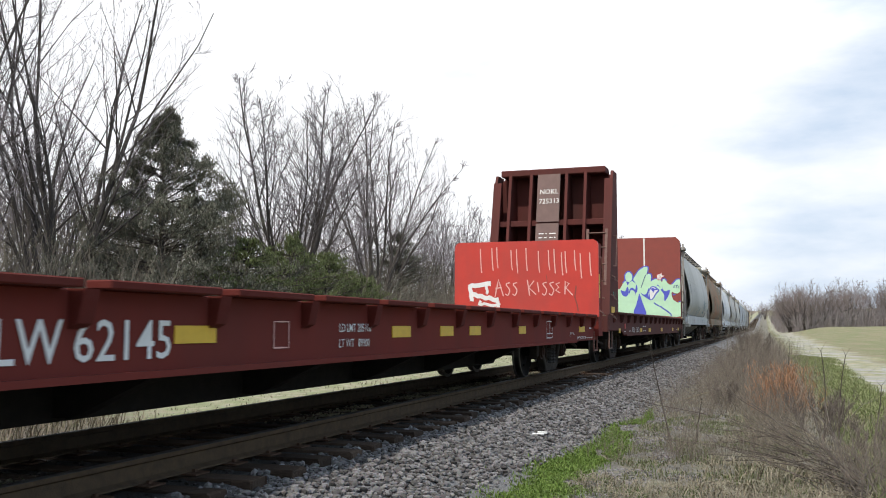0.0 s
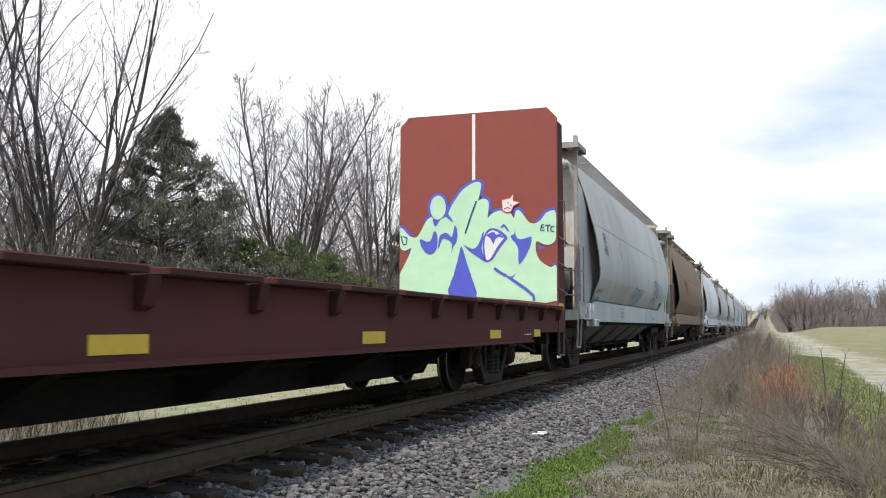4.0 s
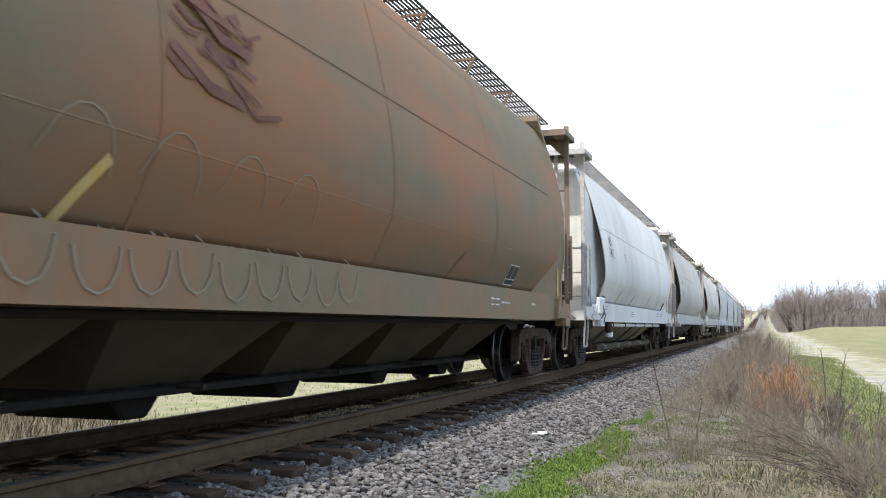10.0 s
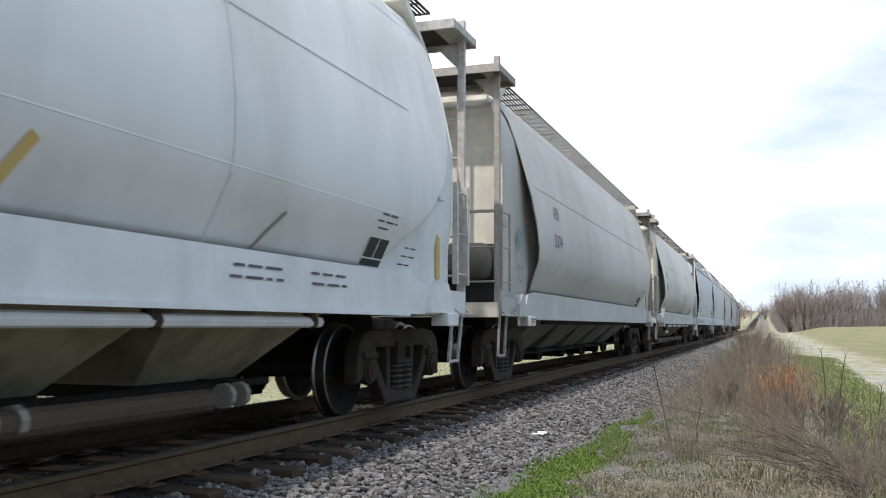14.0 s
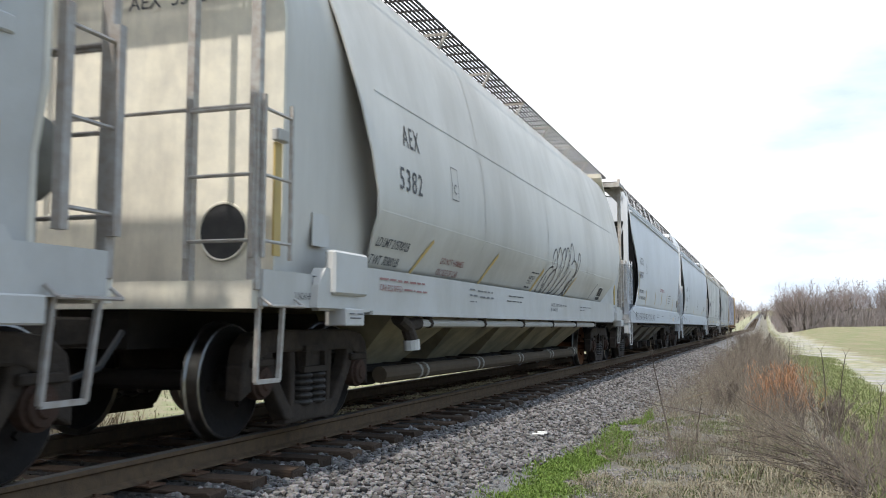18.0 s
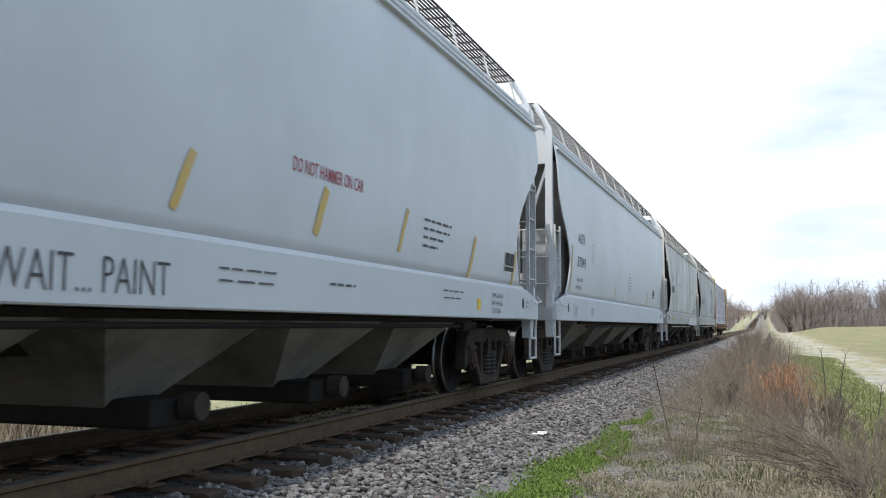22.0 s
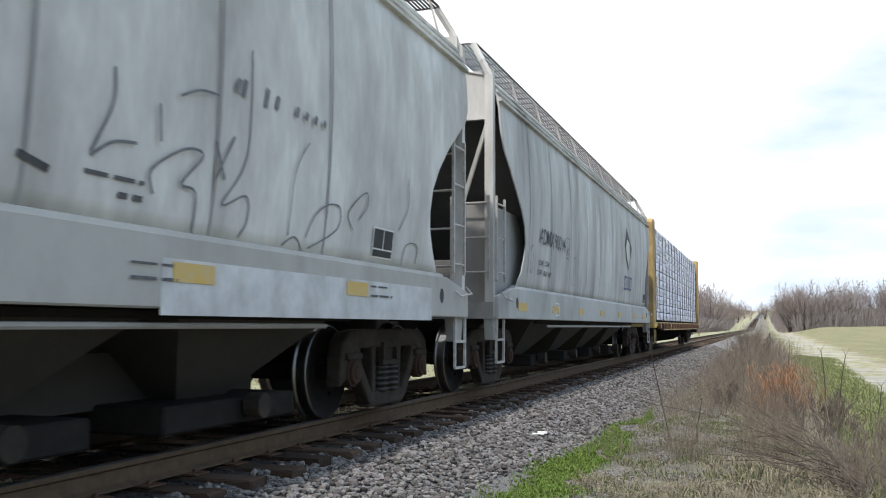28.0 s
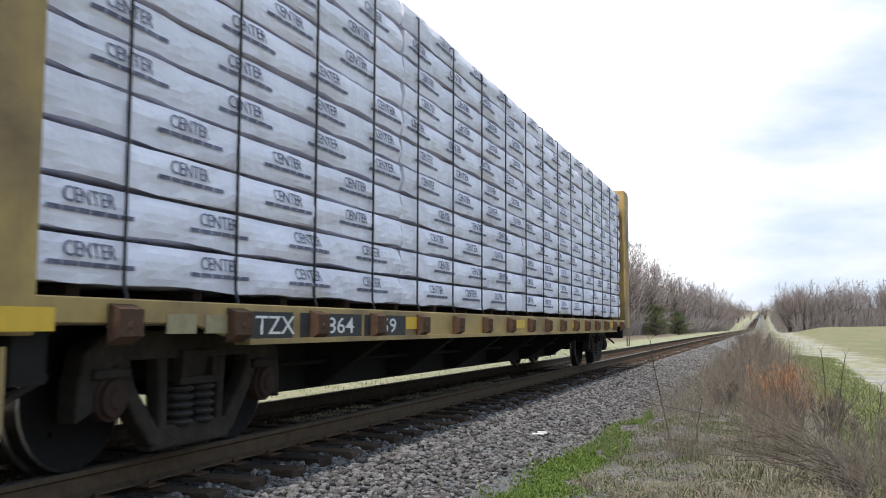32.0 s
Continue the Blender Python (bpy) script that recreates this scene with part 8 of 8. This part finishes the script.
def build_brush():
    """Thickets of thin stems under the trees, and the far woods' undergrowth."""
    rnd = random.Random(5)
    segs = []
    for _ in range(5200):
        y = 2 + 110 * rnd.random() ** 1.25
        x = -10.5 - abs(rnd.gauss(0, 3.2)) - 2.0 * smooth01(30, 90, y)
        p = Vector((x, y, ground_z(x, y) - 0.05))
        d = Vector((rnd.gauss(0, 0.25), rnd.gauss(0, 0.25), 1)).normalized()
        h = rnd.uniform(1.2, 4.2) * (1 if x < -12 else 0.6)
        r = rnd.uniform(0.008, 0.02)
        for i in range(3):
            q = p + d * h / 3
            segs.append((*p, *q, r, r * 0.7))
            if i:
                for _ in range(2):
                    e = (d + Vector((rnd.gauss(0, 0.6), rnd.gauss(0, 0.6), rnd.gauss(0, 0.3)))).normalized()
                    segs.append((*q, *(q + e * h * 0.3), r * 0.6, r * 0.25))
            d = (d + Vector((rnd.gauss(0, 0.2), rnd.gauss(0, 0.2), 0))).normalized()
            p, r = q, r * 0.7
    # deeper in the wood: saplings, taller and closer together
    for _ in range(4200):
        y = 8 + 105 * rnd.random() ** 1.2
        x = -20 - rnd.uniform(0, 13)
        p = Vector((x, y, ground_z(x, y) - 0.05))
        d = Vector((rnd.gauss(0, 0.16), rnd.gauss(0, 0.16), 1)).normalized()
        h = rnd.uniform(2.5, 6.8)
        r = rnd.uniform(0.015, 0.034)
        for i in range(3):
            q = p + d * h / 3
            segs.append((*p, *q, r, r * 0.7))
            for _ in range(2):
                e = (d + Vector((rnd.gauss(0, 0.5), rnd.gauss(0, 0.5), rnd.gauss(0, 0.25)))).normalized()
                segs.append((*q, *(q + e * h * 0.28), r * 0.55, r * 0.25))
            d = (d + Vector((rnd.gauss(0, 0.15), rnd.gauss(0, 0.15), 0))).normalized()
            p, r = q, r * 0.7
    tagged(tubes("brush", segs, 3, M["brush"], None, "tangled leafless brush under the trees"), category="brush", kind="stuff")
    far = []
    for _ in range(14000):
        if rnd.random() < 0.5:
            y = rnd.uniform(105, 420)
            x = -7.5 - 5 * smooth01(330, 120, y) - abs(rnd.gauss(0, 3.5))
        elif rnd.random() < 0.7:
            x = rnd.uniform(10.5, 70)
            y = 203 + 0.25 * x + rnd.uniform(-4, 16)
        else:
            y = rnd.uniform(225, 560)
            x = rnd.uniform(8.5, 15)
        z = ground_z(x, y) - 0.1
        h = rnd.uniform(1.2, 3.8)
        e = (x + rnd.gauss(0, 0.5), y + rnd.gauss(0, 0.5), z + h)
        far.append((x, y, z, *e, 0.06, 0.035))
        far.append((*((Vector((x, y, z)) + Vector(e)) / 2), e[0] + rnd.gauss(0, 1), e[1] + rnd.gauss(0, 1), e[2] + rnd.uniform(-0.5, 1), 0.05, 0.03))
    tagged(tubes("far_brush", far, 3, M["far_stem"], None, "grey-brown undergrowth of the far woods"), category="brush", kind="stuff")
    # pale dry grass along the far side of the track, brown and taller close by
    P, H, Q = [], [], []
    for _ in range(14000):
        y = 3 + 60 * rnd.random() ** 1.4
        x = -2.9 - 8.0 * rnd.random() ** 1.2
        P.append((x, y, ground_z(x, y) - 0.02))
        H.append(rnd.uniform(0.03, 0.09) if x > -7 else rnd.uniform(0.15, 0.5))
    for _ in range(16000):
        y = 2 + 10 * rnd.random()
        x = -3.2 - 9 * rnd.random()
        if x + 0.78 * y < 4.4 + rnd.gauss(0, 0.5) and noise.noise((x * 0.9, y * 0.9, 12.0)) > -0.25:
            Q.append((x, y, ground_z(x, y) - 0.02))
    tagged(blades("brown_grass", Q, [rnd.uniform(0.1, 0.45) for _ in Q], [0.014] * len(Q), 1.1, 18, M["brown_grass"]), "brown dead grass beyond the track", "grass", kind="stuff")
    tagged(blades("dry_grass", P, H, [0.02] * len(P), 1.0, 8, M["dry_grass"]), "pale dry grass beyond the track", "grass", kind="stuff")


build_brush()


def build_weeds():
    rnd = random.Random(9)
    # bright new grass at the foot of the ballast
    P, H = [], []
    for _ in range(44000):
        y = 7.0 + 10.5 * rnd.random() ** 1.2
        a, b = 2.58 + 0.03 * (y - 9), 3.08 - 0.02 * (y - 9)
        x = a + (b - a) * (0.5 + 0.5 * rnd.gauss(0, 0.6)) + 0.06 * math.sin(y * 1.7)
        if noise.noise((x * 2.6, y * 1.6, 9)) < -0.28 or (y > 13.5 and rnd.random() < (y - 13.5) / 4):
            continue
        P.append((x, y, ground_z(x, y) - 0.01))
        H.append(rnd.uniform(0.025, 0.07))
    tagged(blades("green_grass", P, H, [0.011] * len(P), 1.2, 3, M["green_grass"]), "strip of bright new grass at the foot of the ballast", "grass", kind="stuff")
    P, H = [], []
    for _ in range(46000):
        y = 9 + 45 * rnd.random() ** 1.4
        x = rnd.uniform(5.72, 7.2) + 0.03 * (y - 10) * rnd.random()
        P.append((x, y, ground_z(x, y) - 0.01))
        H.append(rnd.uniform(0.03, 0.13))
    tagged(blades("field_grass", P, H, [0.014] * len(P), 1.1, 13, M["field_grass"]), "green grass along the edge of the field", "grass", kind="stuff")
    # dry grass litter among the weeds
    P, H, W = [], [], []
    for _ in range(26000):
        y = 7.2 + 30 * rnd.random() ** 1.7
        x = 2.9 + 3.2 * rnd.random() + 0.01 * y
        dens = noise.noise((x * 1.1, y * 0.8, 2))
        if dens < -0.3 + 0.5 * (x < 3.3):
            continue
        P.append((x, y, ground_z(x, y) - 0.01))
        H.append(rnd.uniform(0.03, 0.11) * (1 + 1.2 * max(dens, 0)) * (1.3 if x > 4.2 else 0.6))
        W.append(rnd.uniform(0.006, 0.014))
    tagged(blades("weed_litter", P, H, W, 1.7, 17, M["dry_grass"], bend=0.9), "matted dry grass and litter beside the track", "grass", kind="stuff")
    # dead upright stems, branching
    segs = []

    def stem(x, y, h, r, lean, forks):
        p = Vector((x, y, ground_z(x, y) - 0.02))
        d = Vector((rnd.gauss(lean, 0.14), rnd.gauss(0, 0.16), 1)).normalized()
        for i in range(4):
            q = p + d * h / 4
            segs.append((*p, *q, r, r * 0.8))
            if i:
                for _ in range(forks):
                    e = (d + Vector((rnd.gauss(0, 0.5), rnd.gauss(0, 0.5), rnd.uniform(0, 0.3)))).normalized()
                    m = q + e * h * rnd.uniform(0.12, 0.3)
                    segs.append((*q, *m, r * 0.55, r * 0.25))
                    e2 = (e + Vector((rnd.gauss(0, 0.5), rnd.gauss(0, 0.5), 0.2))).normalized()
                    segs.append((*m, *(m + e2 * h * 0.12), r * 0.3, r * 0.15))
            d = (d + Vector((rnd.gauss(0, 0.1), rnd.gauss(0, 0.1), 0))).normalized()
            p, r = q, r * 0.8

    for _ in range(11000):
        y = 11.0 + 44 * rnd.random() ** 1.4
        x = 2.75 + 2.45 * rnd.random() + 0.005 * (y - 10)
        dens = noise.noise((x * 1.3, y * 0.5, 5.0))
        if dens < -0.12 or (x < 3.1 + 0.5 * smooth01(16, 11, y) and rnd.random() < 0.7):
            continue
        h = rnd.uniform(0.14, 0.5) * (1 + dens) * (1 + 0.7 * smooth01(3.4, 4.6, x)) * (0.6 + 0.6 * smooth01(12, 17, y))
        stem(x, y, h, rnd.uniform(0.0015, 0.0032), rnd.gauss(0, 0.5), rnd.choice((1, 1, 2)))
    # taller scrub farther along, and a dark clump at the near edge
    for _ in range(420):
        y = 19 + 75 * rnd.random() ** 1.3
        x = rnd.gauss(4.6, 0.45) - 0.012 * (y - 20)
        stem(x, y, rnd.uniform(0.5, 1.5) * (1 + 0.006 * (y - 19)), rnd.uniform(0.003, 0.006), rnd.gauss(0, 0.15), rnd.choice((1, 2, 3)))
    for _ in range(240):
        y = 18.5 + 20 * rnd.random()
        x = rnd.gauss(5.15, 0.4) + 0.01 * (y - 13)
        stem(x, y, rnd.uniform(0.35, 1.15), rnd.uniform(0.002, 0.0045), rnd.gauss(0, 0.14), rnd.choice((1, 2, 2)))
    for _ in range(260):
        x, y = rnd.gauss(5.85, 0.22), rnd.uniform(8.6, 11.5)
        stem(x, y, rnd.uniform(0.2, 0.6), rnd.uniform(0.002, 0.004), rnd.gauss(0, 0.35), rnd.choice((1, 2)))
    tagged(tubes("dead_weeds", segs, 3, M["weed_stem"], None, "thicket of dead brown weed stems"), category="weeds", kind="stuff")
    # bare bushy shrubs standing in the weeds
    shrubs = []
    for k in range(3):
        limbs, fine = grow_tree(60 + k, 1.5, 5, 0.5, levels=3)
        ob = thing("bare_shrub", "low leafless shrub with thin dark branches", "shrub", "leafless shrubs beside the track")
        tubes("crown", limbs + fine, 4, M["shrub_twig"], ob)["label"] = "thin dark branches"
        shrubs.append(ob)
    spots = [(5.45, 13.2, 0.5), (5.7, 14.4, 0.45), (4.1, 17.5, 0.4), (6.0, 11.6, 0.45), (4.5, 23.5, 0.55), (4.0, 27, 0.55), (4.7, 30.5, 0.7), (4.2, 36, 0.75), (4.4, 43, 0.9), (4.0, 50, 0.95), (3.9, 58, 1.0), (6.2, 10.4, 0.4)]
    for k, (x, y, size) in enumerate(spots):
        m = pose(x, y, ground_z(x, y) + 0.05, 0, 0, k * 77)
        ob = shrubs[k] if k < 3 else copy_thing(shrubs[k % 3], m)
        ob.matrix_basis = m
        ob.scale = (size, size, size)
    # single tall stalks that stand out
    for x, y, h, lean in ((3.66, 12.2, 1.42, -0.15), (3.93, 12.8, 0.6, 0.04), (5.55, 13.6, 1.25, 0.05), (5.75, 14.0, 1.2, 0.12), (6.0, 12.0, 0.9, 0.05), (5.2, 22, 1.3, 0.1)):
        segs = []
        p = Vector((x, y, ground_z(x, y) - 0.02))
        d = Vector((lean, 0, 1)).normalized()
        r = 0.015
        for i in range(8):
            q = p + d * h / 8
            segs.append((*p, *q, r, r * 0.85))
            if i > 3:
                for sgn in (-1, 1):
                    e = Vector((sgn * rnd.uniform(0.3, 0.8), rnd.gauss(0, 0.3), 0.8)).normalized()
                    segs.append((*q, *(q + e * h * rnd.uniform(0.05, 0.14)), r * 0.5, r * 0.2))
            d = (d + Vector((rnd.gauss(0, 0.05), rnd.gauss(0, 0.05), 0))).normalized()
            p, r = q, r * 0.86
        tagged(tubes("weed_stalk", segs, 4, M["cane"]), "tall bare brown weed stalk", "weed", "tall weed stalks")
    # heap of bare canes, fanned out over the litter from one foot
    segs = []
    for k in range(70):
        x0, y = 5.66 + rnd.gauss(0, 0.16), 9.6 + rnd.gauss(0, 0.7)
        p = Vector((x0, y, ground_z(x0, y) + rnd.uniform(0, 0.1)))
        az = rnd.gauss(0.42, 0.42)
        d = Vector((-math.sin(az), math.cos(az), rnd.uniform(0.02, 0.5))).normalized()
        r = rnd.uniform(0.004, 0.01)
        n, Lc = 9, rnd.uniform(0.5, 2.6)
        for i in range(n):
            q = p + d * Lc / n
            q.z = max(q.z, ground_z(q.x, q.y) + 0.01)
            segs.append((*p, *q, r, r * 0.9))
            if i > 1 and rnd.random() < 0.7:
                e = (d + Vector((rnd.gauss(0, 0.5), rnd.gauss(0, 0.4), rnd.gauss(0.15, 0.3)))).normalized()
                segs.append((*q, *(q + e * rnd.uniform(0.15, 0.55)), r * 0.6, r * 0.25))
            d = (d + Vector((rnd.gauss(0, 0.09), rnd.gauss(0, 0.07), rnd.gauss(-0.02, 0.06)))).normalized()
            p, r = q, r * 0.9
    tagged(tubes("fallen_canes", segs, 4, M["cane"], None, "heap of bare dark canes fallen over the dry litter"), category="brush", kind="stuff")
    # sparse green tufts in the bare soil
    P = []
    for _ in range(16000):
        x, y = rnd.uniform(3.0, 5.3), 7.6 + 9 * rnd.random()
        if noise.noise((x * 1.7, y * 1.1, 31)) > -0.02:
            P.append((x, y, ground_z(x, y) - 0.01))
    tagged(blades("grass_tufts", P, [rnd.uniform(0.03, 0.09) for _ in P], [0.009] * len(P), 1.3, 29, M["dull_grass"]), "sparse tufts of dull green grass in bare soil", "grass", kind="stuff")
    # straw in the nearest ground
    P = []
    for _ in range(4200):
        x, y = rnd.uniform(3.0, 5.4), rnd.uniform(7.6, 9.6)
        if noise.noise((x * 1.5, y * 1.5, 3)) > -0.15:
            P.append((x, y, ground_z(x, y) - 0.01))
    tagged(blades("straw", P, [rnd.uniform(0.04, 0.13) for _ in P], [rnd.uniform(0.004, 0.011) for _ in P], 2.0, 23, M["dry_grass"], bend=1.1), "pale flattened straw in the nearest ground", "grass", kind="stuff")
    # dead brush with rust-coloured leaves
    bush = thing("rusty_bush", "dead bush with rust-orange leaves among the weeds", "bush", loc=(5.1, 17.4, ground_z(5.1, 17.4)))
    segs, P = [], []
    for _ in range(110):
        p = Vector((rnd.gauss(0, 0.2), rnd.gauss(0, 0.3), 0))
        d = Vector((rnd.gauss(0, 0.2), rnd.gauss(0, 0.25), 1)).normalized()
        h = rnd.uniform(0.3, 0.95)
        q = p + d * h
        segs.append((*p, *q, 0.006, 0.002))
        for _ in range(60):
            f = rnd.uniform(0.1, 1)
            P.append(p + d * h * f + Vector((rnd.gauss(0, 0.05), rnd.gauss(0, 0.05), 0)))
    tubes("branchwork", segs, 3, M["weed_stem"], bush)
    blades("foliage", [tuple(q) for q in P], [rnd.uniform(0.04, 0.13) for _ in P], [0.008] * len(P), 1.2, 4, M["dead_leaf"], bush)
    # bleached branch and litter by the ballast
    tagged(tubes("fallen_branch", [(3.3, 19.2, -0.55, 3.75, 18.9, -0.38, 0.02, 0.016), (3.75, 18.9, -0.38, 4.1, 18.4, -0.5, 0.016, 0.008), (3.6, 19.0, -0.44, 3.5, 18.6, -0.3, 0.01, 0.005)], 6, M["dry_grass"]), "pale bleached branch lying in the weeds", "branch")
    bm = bmesh.new()
    box(bm, -0.07, 0.07, -0.03, 0.03, 0, 0.012)
    box(bm, -0.02, 0.1, 0.035, 0.07, 0.006, 0.03)
    scrap = link("scrap", bevel(bm, 0.004), M["white"])
    scrap.location = (2.2, 11.0, ground_z(2.2, 11.0) + 0.04)
    tagged(scrap, "small white scrap lying on the ballast", "litter")


build_weeds()


def motions():
    """The train rolls towards the camera and past it; wheels turn with it."""
    way = [(0, 0.0), (2, 12.44), (4, 24.75), (6, 37.05), (8, 49.46), (10, 61.97), (12, 74.55), (14, 87.16), (16, 99.74), (18, 112.36), (20, 125.07), (22, 137.84), (24, 150.64), (26, 163.73), (28, 177.37), (30, 191.14), (32, 204.63)]
    for car, s0 in CARS:
        walk(car, [(t, pose(0, s0 - s, 0)) for t, s in way])
    x0 = 207.5
    for ob, (x, y, z) in LOAD:
        walk(ob, [(t, pose(x, x0 + y - s, z)) for t, s in way])
    ts, ss = [w[0] for w in way], [w[1] for w in way]
    for sy in (-WB, WB):
        turns = [(k / 15, pose(0, sy, RW, math.degrees(float(np.interp(k / 15, ts, ss)) / RW))) for k in range(481)]
        for w in WHEELSETS:
            if abs(w.location.y - sy) < 0.01:
                walk(w, turns)


motions()
